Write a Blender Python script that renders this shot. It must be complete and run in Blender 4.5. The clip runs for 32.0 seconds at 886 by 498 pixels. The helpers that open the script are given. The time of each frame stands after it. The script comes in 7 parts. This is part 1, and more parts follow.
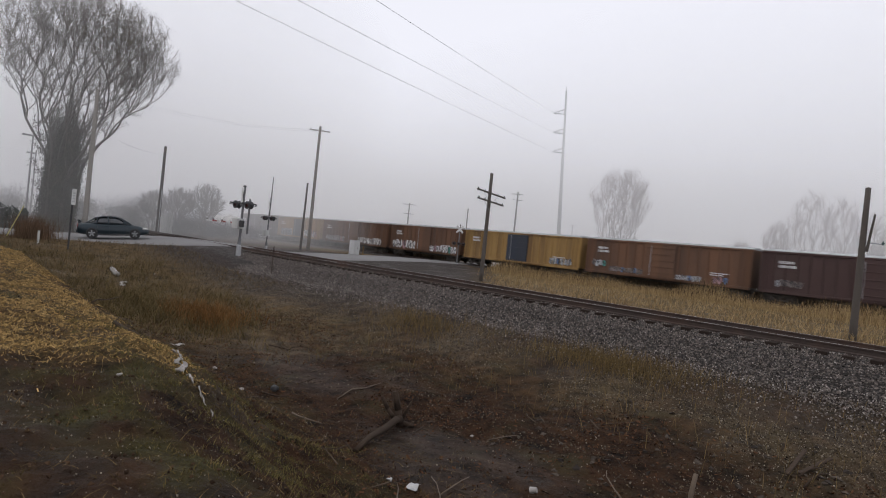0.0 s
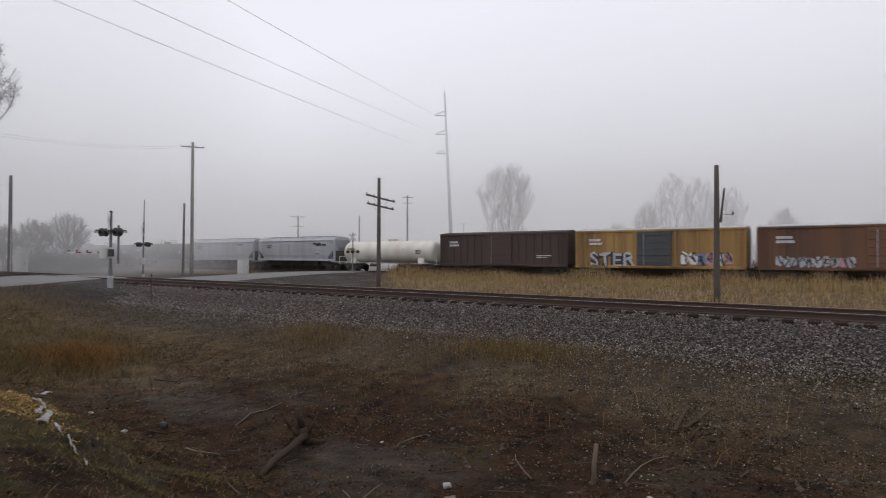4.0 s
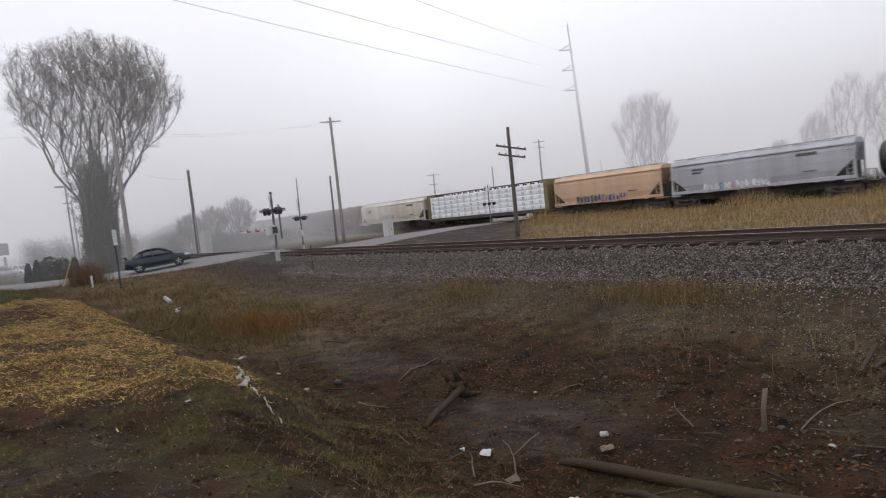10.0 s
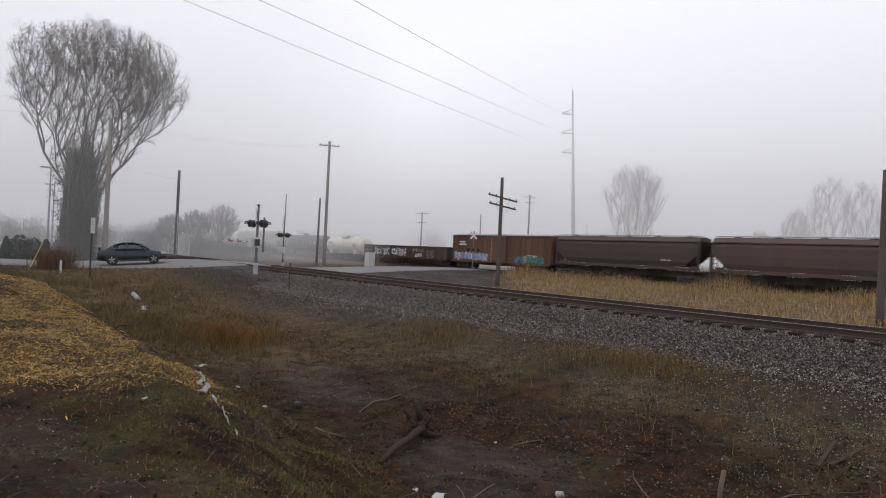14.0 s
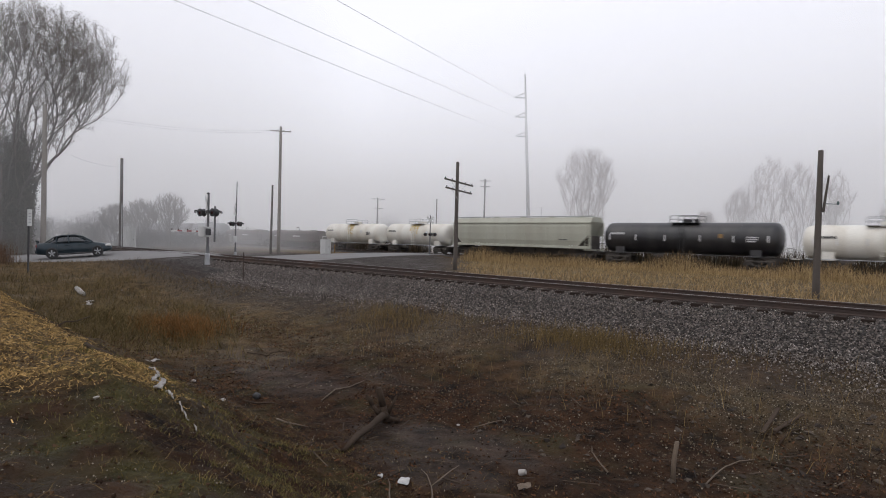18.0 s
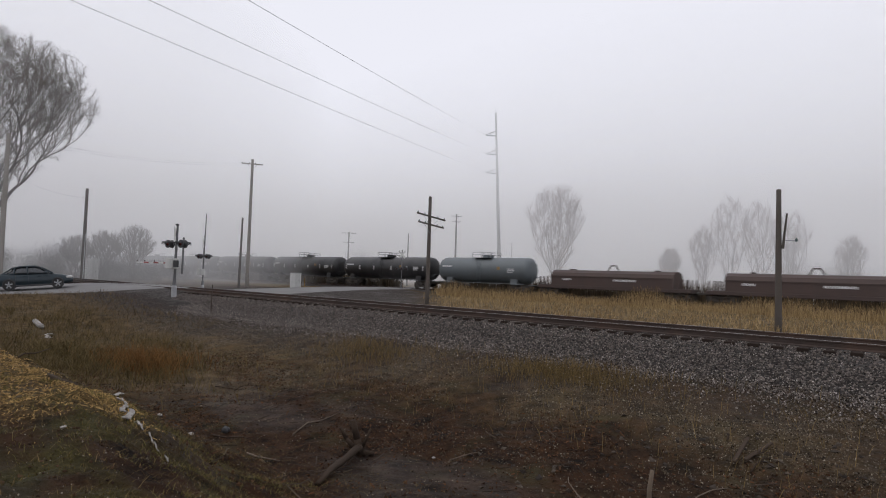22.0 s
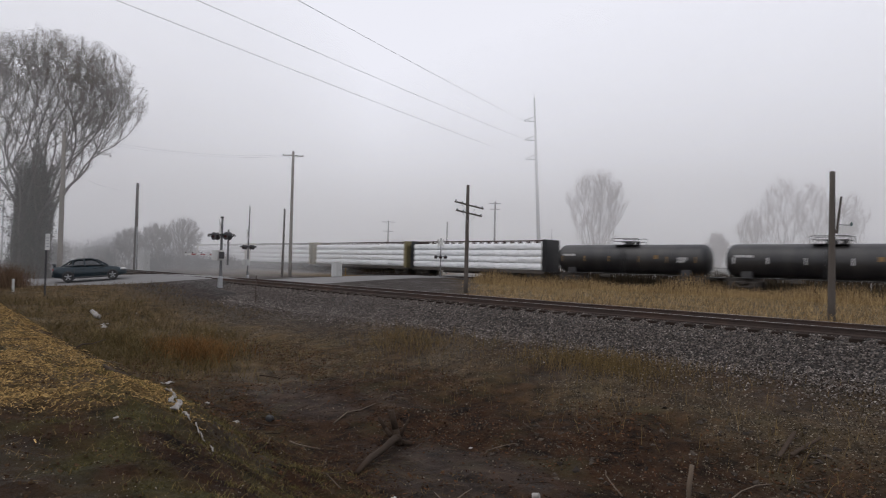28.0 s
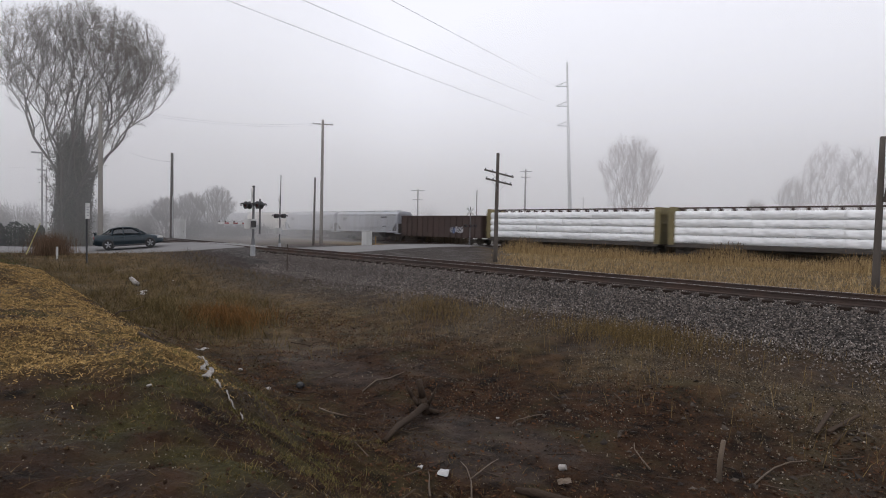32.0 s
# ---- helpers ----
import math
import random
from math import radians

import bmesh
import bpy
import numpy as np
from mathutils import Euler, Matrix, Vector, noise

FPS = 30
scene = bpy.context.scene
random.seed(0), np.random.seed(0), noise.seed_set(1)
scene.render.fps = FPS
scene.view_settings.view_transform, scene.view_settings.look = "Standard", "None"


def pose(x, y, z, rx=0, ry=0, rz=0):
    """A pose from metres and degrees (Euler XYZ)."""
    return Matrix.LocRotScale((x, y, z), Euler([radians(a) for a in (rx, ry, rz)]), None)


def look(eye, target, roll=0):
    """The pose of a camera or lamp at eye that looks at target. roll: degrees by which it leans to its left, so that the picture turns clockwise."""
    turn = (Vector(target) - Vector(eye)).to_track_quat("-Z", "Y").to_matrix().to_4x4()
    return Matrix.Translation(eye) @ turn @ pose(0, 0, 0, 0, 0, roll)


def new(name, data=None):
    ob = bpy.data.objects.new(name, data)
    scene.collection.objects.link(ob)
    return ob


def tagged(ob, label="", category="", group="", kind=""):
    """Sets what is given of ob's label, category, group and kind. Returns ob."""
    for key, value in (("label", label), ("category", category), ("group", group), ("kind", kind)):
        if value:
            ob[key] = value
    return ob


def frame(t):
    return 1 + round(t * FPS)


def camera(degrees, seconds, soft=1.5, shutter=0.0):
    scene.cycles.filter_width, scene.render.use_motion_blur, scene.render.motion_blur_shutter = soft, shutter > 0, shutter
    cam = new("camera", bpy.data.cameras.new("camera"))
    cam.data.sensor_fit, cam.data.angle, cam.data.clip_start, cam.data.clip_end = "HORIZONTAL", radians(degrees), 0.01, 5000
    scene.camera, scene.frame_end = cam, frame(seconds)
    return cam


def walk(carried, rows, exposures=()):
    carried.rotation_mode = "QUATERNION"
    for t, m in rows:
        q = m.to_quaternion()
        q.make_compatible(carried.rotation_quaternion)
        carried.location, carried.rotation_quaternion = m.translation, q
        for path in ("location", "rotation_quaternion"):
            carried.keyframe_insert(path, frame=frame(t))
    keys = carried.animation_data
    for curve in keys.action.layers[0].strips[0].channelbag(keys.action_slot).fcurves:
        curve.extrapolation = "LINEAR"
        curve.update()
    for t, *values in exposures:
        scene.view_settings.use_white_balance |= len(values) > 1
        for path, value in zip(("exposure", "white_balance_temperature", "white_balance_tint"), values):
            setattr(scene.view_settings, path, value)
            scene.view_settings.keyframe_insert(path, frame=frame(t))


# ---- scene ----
cam = camera(76.0, 32.0, soft=1.0, shutter=0.4)
# seconds, eye, yaw, pitch, lean
PATH = [
    (0, -0.042, 0.022, 1.276, 45.45, -0.25, 5.91),
    (0.5, -0.045, 0.005, 1.278, 44.98, 1.41, 4.83),
    (1, -0.029, -0.030, 1.277, 44.77, 2.39, 4.50),
    (1.5, -0.038, -0.092, 1.259, 42.87, 2.69, 3.98),
    (2, -0.055, -0.122, 1.238, 41.99, 2.44, 4.28),
    (2.5, -0.057, -0.112, 1.236, 41.67, 0.74, 3.43),
    (4.5, -0.020, 0.165, 1.202, 31.20, 1.71, -0.10),
    (5, 0.090, 0.054, 1.117, 27.71, 3.34, 1.16),
    (5.5, 0.026, 0.107, 1.137, 28.87, 3.10, 5.08),
    (6, 0.042, -0.206, 1.251, 35.96, 1.42, 1.62),
    (6.5, -0.021, 0.089, 1.281, 44.24, -3.53, -1.45),
    (7, -0.038, -0.000, 1.291, 40.49, -0.76, -1.33),
    (7.5, 0.006, -0.142, 1.253, 38.48, 0.41, -0.75),
    (8, -0.029, 0.010, 1.303, 43.50, -1.12, 3.41),
    (8.5, -0.001, 0.032, 1.328, 45.93, -1.90, -1.47),
    (9, 0.068, 0.101, 1.354, 51.50, -2.64, -5.45),
    (9.5, 0.102, 0.099, 1.374, 51.90, -3.13, -7.03),
    (10, 0.037, 0.094, 1.354, 49.12, -3.66, -6.01),
    (10.5, -0.004, 0.084, 1.339, 46.32, -3.98, -3.15),
    (11, -0.021, 0.112, 1.333, 45.42, -6.96, -1.48),
    (11.5, -0.035, 0.052, 1.322, 43.52, -2.08, 0.08),
    (12, -0.051, -0.024, 1.279, 42.60, 0.64, 2.61),
    (12.5, -0.018, -0.091, 1.304, 43.98, 0.96, 3.02),
    (13, -0.011, -0.030, 1.313, 46.04, 0.49, 3.14),
    (13.5, 0.010, 0.004, 1.299, 47.04, 0.57, 2.78),
    (15.5, -0.006, 0.030, 1.311, 46.24, -0.82, 2.82),
    (16, -0.037, 0.016, 1.326, 45.74, -1.97, 5.34),
    (16.5, -0.030, 0.018, 1.330, 46.05, -2.10, 3.22),
    (17, -0.051, 0.037, 1.322, 45.73, -2.47, 2.26),
    (17.5, -0.046, 0.043, 1.312, 44.98, -1.60, 0.82),
    (18, -0.024, -0.004, 1.307, 42.59, -1.00, 1.44),
    (18.5, -0.018, -0.006, 1.294, 43.23, -0.80, 1.98),
    (19, 0.020, -0.009, 1.304, 45.65, -0.14, 1.18),
    (19.5, 0.038, -0.013, 1.289, 46.84, -0.02, 1.85),
    (20, 0.049, 0.002, 1.279, 47.95, 0.60, 1.28),
    (20.5, 0.073, -0.007, 1.279, 48.04, 1.25, 3.48),
    (21, 0.082, 0.023, 1.283, 47.79, 1.71, 4.40),
    (21.5, 0.010, -0.012, 1.281, 43.21, 1.29, 3.56),
    (22, -0.046, -0.118, 1.223, 39.75, 2.62, 1.78),
    (22.5, -0.079, -0.124, 1.211, 40.57, 2.01, 0.88),
    (23, -0.021, -0.052, 1.253, 45.14, 1.52, 2.61),
    (23.5, 0.028, -0.004, 1.267, 46.65, 0.89, 1.59),
    (24, 0.011, 0.062, 1.255, 46.94, 0.36, 2.95),
    (24.5, 0.056, -0.026, 1.281, 44.22, 0.81, -0.77),
    (25, -0.044, -0.087, 1.276, 39.47, 1.09, 1.89),
    (25.5, -0.014, -0.162, 1.271, 36.73, 0.71, 3.91),
    (27.5, -0.016, -0.192, 1.280, 40.49, 2.08, 2.12),
    (28, 0.026, -0.092, 1.304, 43.69, 1.26, 1.26),
    (28.5, 0.041, -0.044, 1.302, 46.05, 1.04, 1.19),
    (29, 0.057, 0.006, 1.289, 47.18, 1.35, 2.16),
    (29.5, 0.105, -0.023, 1.311, 47.59, 0.96, 1.29),
    (30, 0.124, 0.002, 1.317, 48.71, 0.12, 1.39),
    (30.5, 0.101, 0.016, 1.316, 48.85, -0.72, 1.42),
    (31, 0.058, 0.018, 1.315, 48.44, -0.86, 1.19),
    (31.5, 0.010, 0.006, 1.325, 47.30, -1.26, 1.32),
    (32, -0.024, 0.007, 1.336, 46.62, -1.99, 1.35),
]
walk(cam, [(t, pose(x, y, z, 90 + pitch, 0, yaw) @ pose(0, 0, 0, 0, 0, lean)) for t, x, y, z, yaw, pitch, lean in PATH],
     [(0, 0.04), (5, 0.0), (7.5, 0.06), (9, 0.23), (10, 0.31), (11, 0.33), (12, 0.29), (13.5, 0.2), (16, 0.14), (17, 0.2), (19, 0.16), (21, 0.01), (22, -0.02), (28, -0.02), (30, 0.01), (31, 0.06), (32, 0.14)])

# ---- light: a bright overcast sky over ground fog ----
world = bpy.data.worlds.new("world")
scene.world = world
world.use_nodes = True
wn, wl = world.node_tree.nodes, world.node_tree.links
wn.clear()
sky = wn.new("ShaderNodeTexSky")
sky.sky_type, sky.sun_disc = "NISHITA", False
sky.sun_elevation, sky.sun_rotation = radians(40), radians(200)
sky.air_density, sky.dust_density = 1.0, 4.0
veil = wn.new("ShaderNodeMix")
veil.data_type = "RGBA"
veil.inputs[0].default_value = 0.93
veil.inputs[7].default_value = (9.13, 9.15, 9.93, 1)
back = wn.new("ShaderNodeBackground")
back.inputs[1].default_value = 0.10
wout = wn.new("ShaderNodeOutputWorld")
wl.new(sky.outputs[0], veil.inputs[6])
wl.new(veil.outputs[2], back.inputs[0])
wl.new(back.outputs[0], wout.inputs[0])
sun = new("sun", bpy.data.lights.new("sun", "SUN"))
sun.data.energy, sun.data.angle, sun.data.color = 0.5, radians(40), (1.0, 0.98, 0.95)
sun.matrix_basis = look((0, 0, 60), (22, 26, 0))
scene.view_settings.exposure = 0.0

TRACK_NEAR, TRACK_FAR, FAR_RAIL = 16.25, 56.0, -0.65
SPEED = 19.98


# ---- small tools ----
def part(name, bm, material, parent=None, label="", smooth=False):
    me = bpy.data.meshes.new(name)
    bm.to_mesh(me)
    bm.free()
    if smooth:
        me.polygons.foreach_set("use_smooth", [True] * len(me.polygons))
    me.materials.append(material)
    ob = new(name, me)
    if parent is not None:
        ob.parent = parent
    if label:
        tagged(ob, label)
    return ob


def thing(name, label, category, m=None, group="", kind=""):
    ob = tagged(new(name), label, category, group, kind)
    ob.empty_display_size = 0.2
    if m is not None:
        ob.matrix_basis = m
    return ob


def box(bm, x0, x1, y0, y1, z0, z1, bevel=0.0, m=None):
    r = bmesh.ops.create_cube(bm, size=1)
    vs = r["verts"]
    bmesh.ops.scale(bm, vec=(x1 - x0, y1 - y0, z1 - z0), verts=vs)
    bmesh.ops.translate(bm, vec=((x0 + x1) / 2, (y0 + y1) / 2, (z0 + z1) / 2), verts=vs)
    if m is not None:
        bmesh.ops.transform(bm, matrix=m, verts=vs)
    if bevel:
        es = list({e for v in vs for e in v.link_edges})
        bmesh.ops.bevel(bm, geom=es, offset=bevel, segments=1, affect="EDGES")
    return bm


def boxed(x0, x1, y0, y1, z0, z1, bevel=0.0):
    return box(bmesh.new(), x0, x1, y0, y1, z0, z1, bevel)


def tube(bm, p, q, r0, r1=None, n=8):
    """A tapered rod from p to q."""
    p, q = Vector(p), Vector(q)
    r1 = r0 if r1 is None else r1
    d = (q - p).normalized()
    a = d.orthogonal().normalized()
    b = d.cross(a)
    lo = [bm.verts.new(p + r0 * (math.cos(k * 2 * math.pi / n) * a + math.sin(k * 2 * math.pi / n) * b)) for k in range(n)]
    hi = [bm.verts.new(q + r1 * (math.cos(k * 2 * math.pi / n) * a + math.sin(k * 2 * math.pi / n) * b)) for k in range(n)]
    for k in range(n):
        bm.faces.new((lo[k], lo[(k + 1) % n], hi[(k + 1) % n], hi[k]))
    bm.faces.new(lo[::-1])
    bm.faces.new(hi)
    return bm


def rod(p, q, r0, r1=None, n=8):
    return tube(bmesh.new(), p, q, r0, r1, n)


def lathe(rows, n=24, axis="X"):
    """A closed turned body from rows of (place along the axis, radius)."""
    bm = bmesh.new()
    rings = []
    for x, r in rows:
        ring = []
        for k in range(n):
            a, c = math.cos(2 * math.pi * k / n) * r, math.sin(2 * math.pi * k / n) * r
            ring.append(bm.verts.new((x, a, c) if axis == "X" else (a, c, x) if axis == "Z" else (a, x, c)))
        rings.append(ring)
    for lo, hi in zip(rings, rings[1:]):
        for k in range(n):
            bm.faces.new((lo[k], lo[(k + 1) % n], hi[(k + 1) % n], hi[k]))
    bm.faces.new(rings[0][::-1])
    bm.faces.new(rings[-1])
    bmesh.ops.recalc_face_normals(bm, faces=bm.faces)
    return bm


def prism(outline, x0, x1):
    """A body of constant cross-section: outline of (y, z) run from x0 to x1."""
    bm = bmesh.new()
    lo = [bm.verts.new((x0, y, z)) for y, z in outline]
    hi = [bm.verts.new((x1, y, z)) for y, z in outline]
    n = len(outline)
    for k in range(n):
        bm.faces.new((lo[k], lo[(k + 1) % n], hi[(k + 1) % n], hi[k]))
    bm.faces.new(lo[::-1])
    bm.faces.new(hi)
    bmesh.ops.recalc_face_normals(bm, faces=bm.faces)
    return bm


def step(a, b, x):
    k = min(1.0, max(0.0, (x - a) / (b - a)))
    return k * k * (3 - 2 * k)


# ---- materials ----
def paint(name, colour, rough=0.6, metal=0.0, dirt=0.35, scale=1.2, grain=14.0, bump=0.15, dark=(0.06, 0.05, 0.042), streak=False, spread=0.12, spec=0.5):
    """A weathered surface: base colour, broad stains, fine grain, a little relief, and a shift from object to object."""
    m = bpy.data.materials.new(name)
    m.use_nodes = True
    n, l = m.node_tree.nodes, m.node_tree.links
    bsdf = n["Principled BSDF"]
    co = n.new("ShaderNodeTexCoord")
    mp = n.new("ShaderNodeMapping")
    mp.inputs["Scale"].default_value = (1, 1, 0.12) if streak else (1, 1, 1)
    l.new(co.outputs["Object"], mp.inputs[0])
    big, fine = n.new("ShaderNodeTexNoise"), n.new("ShaderNodeTexNoise")
    big.inputs["Scale"].default_value, big.inputs["Detail"].default_value = scale, 6
    fine.inputs["Scale"].default_value, fine.inputs["Detail"].default_value = grain, 4
    l.new(mp.outputs[0], big.inputs["Vector"])
    l.new(co.outputs["Object"], fine.inputs["Vector"])
    ramp = n.new("ShaderNodeMapRange")
    ramp.inputs[1].default_value, ramp.inputs[2].default_value = 0.42, 0.72
    ramp.inputs[3].default_value, ramp.inputs[4].default_value = 0.0, dirt
    l.new(big.outputs[0], ramp.inputs[0])
    mix = n.new("ShaderNodeMix")
    mix.data_type = "RGBA"
    mix.inputs[6].default_value, mix.inputs[7].default_value = (*colour, 1), (*dark, 1)
    l.new(ramp.outputs[0], mix.inputs[0])
    hsv = n.new("ShaderNodeHueSaturation")
    info = n.new("ShaderNodeObjectInfo")
    add = n.new("ShaderNodeMath")
    add.operation = "ADD"
    mul = n.new("ShaderNodeMapRange")
    mul.inputs[1].default_value, mul.inputs[2].default_value = 0.25, 0.75
    mul.inputs[3].default_value, mul.inputs[4].default_value = 1 - spread, 1 + spread
    l.new(fine.outputs[0], mul.inputs[0])
    var = n.new("ShaderNodeMapRange")
    var.inputs[3].default_value, var.inputs[4].default_value = -spread * 0.7, spread * 0.7
    l.new(info.outputs["Random"], var.inputs[0])
    l.new(mul.outputs[0], add.inputs[0])
    l.new(var.outputs[0], add.inputs[1])
    l.new(add.outputs[0], hsv.inputs["Value"])
    l.new(mix.outputs[2], hsv.inputs["Color"])
    l.new(hsv.outputs[0], bsdf.inputs["Base Color"])
    bsdf.inputs["Roughness"].default_value, bsdf.inputs["Metallic"].default_value = rough, metal
    bsdf.inputs["Specular IOR Level"].default_value = spec
    if bump:
        bp = n.new("ShaderNodeBump")
        bp.inputs["Strength"].default_value, bp.inputs["Distance"].default_value = bump, 0.02
        l.new(fine.outputs[0], bp.inputs["Height"])
        l.new(bp.outputs[0], bsdf.inputs["Normal"])
    return m


WOOD = paint("weathered_pole_wood", (0.085, 0.072, 0.062), 0.9, dirt=0.5, grain=30, bump=0.5, streak=True)
GALV = paint("galvanised_steel", (0.42, 0.43, 0.44), 0.55, 0.3, dirt=0.3)
WHITE = paint("white_paint", (0.72, 0.72, 0.70), 0.5, dirt=0.3)
BLACK = paint("black_paint", (0.018, 0.018, 0.02), 0.45, dirt=0.5, dark=(0.06, 0.055, 0.05))
STEEL = paint("rail_steel", (0.050, 0.034, 0.028), 0.75, 0.2, dirt=0.5, dark=(0.10, 0.05, 0.03))
RAILHEAD = paint("polished_rail_head", (0.24, 0.22, 0.21), 0.35, 0.8, dirt=0.2)
TIE = paint("creosoted_tie", (0.030, 0.022, 0.018), 0.98, dirt=0.5, grain=25, bump=0.6, dark=(0.016, 0.012, 0.010), spec=0.08)
ASPHALT = paint("worn_asphalt", (0.165, 0.16, 0.158), 0.85, dirt=0.25, scale=0.4, grain=40, spread=0.08)


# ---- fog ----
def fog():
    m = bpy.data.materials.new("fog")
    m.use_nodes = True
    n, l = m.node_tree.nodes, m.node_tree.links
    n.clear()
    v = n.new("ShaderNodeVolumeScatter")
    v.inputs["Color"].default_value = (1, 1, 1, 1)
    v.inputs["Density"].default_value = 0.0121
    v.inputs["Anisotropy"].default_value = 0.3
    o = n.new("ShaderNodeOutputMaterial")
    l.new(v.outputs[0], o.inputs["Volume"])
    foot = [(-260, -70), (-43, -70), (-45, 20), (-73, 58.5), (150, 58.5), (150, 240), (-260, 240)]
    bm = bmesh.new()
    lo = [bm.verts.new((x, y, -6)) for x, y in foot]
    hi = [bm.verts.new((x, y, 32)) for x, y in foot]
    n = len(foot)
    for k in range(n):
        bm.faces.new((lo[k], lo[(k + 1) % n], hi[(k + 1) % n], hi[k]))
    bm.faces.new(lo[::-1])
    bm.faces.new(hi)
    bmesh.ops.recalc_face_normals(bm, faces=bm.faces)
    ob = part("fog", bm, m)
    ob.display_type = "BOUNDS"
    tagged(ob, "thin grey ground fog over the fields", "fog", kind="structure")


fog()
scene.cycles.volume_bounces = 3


# ---- ground ----
ROAD = [(-110, -75), (-78, -32), (-60, -8), (-48.4, 4), (-42.4, 11.2), (-38, 16.25), (-41, 23), (-47, 34), (-52, 45), (-54, 56), (-55, 75), (-56, 130), (-57, 400)]


def road_points(n=8):
    out = []
    P = [Vector(p) for p in ROAD]
    for i in range(1, len(P) - 2):
        for k in range(n):
            t = k / n
            a, b, c, d = P[i - 1], P[i], P[i + 1], P[i + 2]
            out.append(0.5 * (2 * b + (c - a) * t + (2 * a - 5 * b + 4 * c - d) * t * t + (3 * b - a - 3 * c + d) * t ** 3))
    return out


ROAD_LINE = road_points()
ROAD_XY = np.array([tuple(p) for p in ROAD_LINE])


def road_gap(x, y):
    """The distance from the road's middle."""
    d = ROAD_XY - (x, y)
    return float(np.sqrt((d * d).sum(1).min()))


def road_z(x, y):
    near = math.exp(-((y - TRACK_NEAR) / 5.2) ** 2)
    far = math.exp(-((y - TRACK_FAR) / 9) ** 2)
    return -0.66 + 0.64 * near + (FAR_RAIL + 0.6) * far


PROFILE = [(-400, -0.5), (-6, -0.45), (0, -0.33), (2.3, -0.38), (2.9, -0.6), (3.8, -1.2), (5.0, -1.70), (7.2, -1.75), (9.0, -1.6), (12.6, -1.05), (13.3, -0.88), (14.4, -0.40), (14.85, -0.27), (15.15, -0.205), (17.35, -0.205), (17.8, -0.33), (19.6, -0.9), (24, -0.95), (50, -1.0), (53.2, -1.1), (54.4, -0.86), (57.6, -0.86), (59, -1.15), (70, -1.1), (3000, -1.0)]


def ground_z(x, y, fine=True):
    far_y = y
    y += 0.75 * step(-8, -4, x) * (1 - step(3.5, 6.5, y)) * step(-3, 0, y)
    for (a, za), (b, zb) in zip(PROFILE, PROFILE[1:]):
        if y <= b:
            k = (y - a) / (b - a)
            z = za + (zb - za) * k
            break
    else:
        z = -1.0
    y = far_y
    if 2.5 < y < 13.2:
        z += (-0.8 - z) * 0.75 * step(21, 31, -x) * (1 - step(11.5, 13.2, y))
    if -8 < y < 13.5:
        v = Vector((x, y, 0))
        amp = 1 - step(11.5, 13.5, y)
        z += amp * (0.16 * noise.noise(v * 0.35) + (0.07 * noise.noise(v * 1.3) + 0.03 * noise.noise(v * 4.1) + (0.09 * abs(noise.noise(v * 2.7 + Vector((3, 1, 0)))) + 0.032 * noise.noise(v * 9)) * (1 - step(4, 6, y)) if fine else 0))
        # a mound of wood chips on the bank
        z += 0.25 * math.exp(-((x + 10.5) / 3.5) ** 2 - ((y - 1.0) / 1.7) ** 2) + 0.5 * math.exp(-((x + 17) / 3.6) ** 2 - ((y - 1.3) / 2.0) ** 2)
    if -140 < x < 0:
        g = road_gap(x, y)
        if g < 11:
            z += (road_z(x, y) - 0.05 - z) * (1 - step(3.6, 11 if y < 14 else 8, g))
    return z


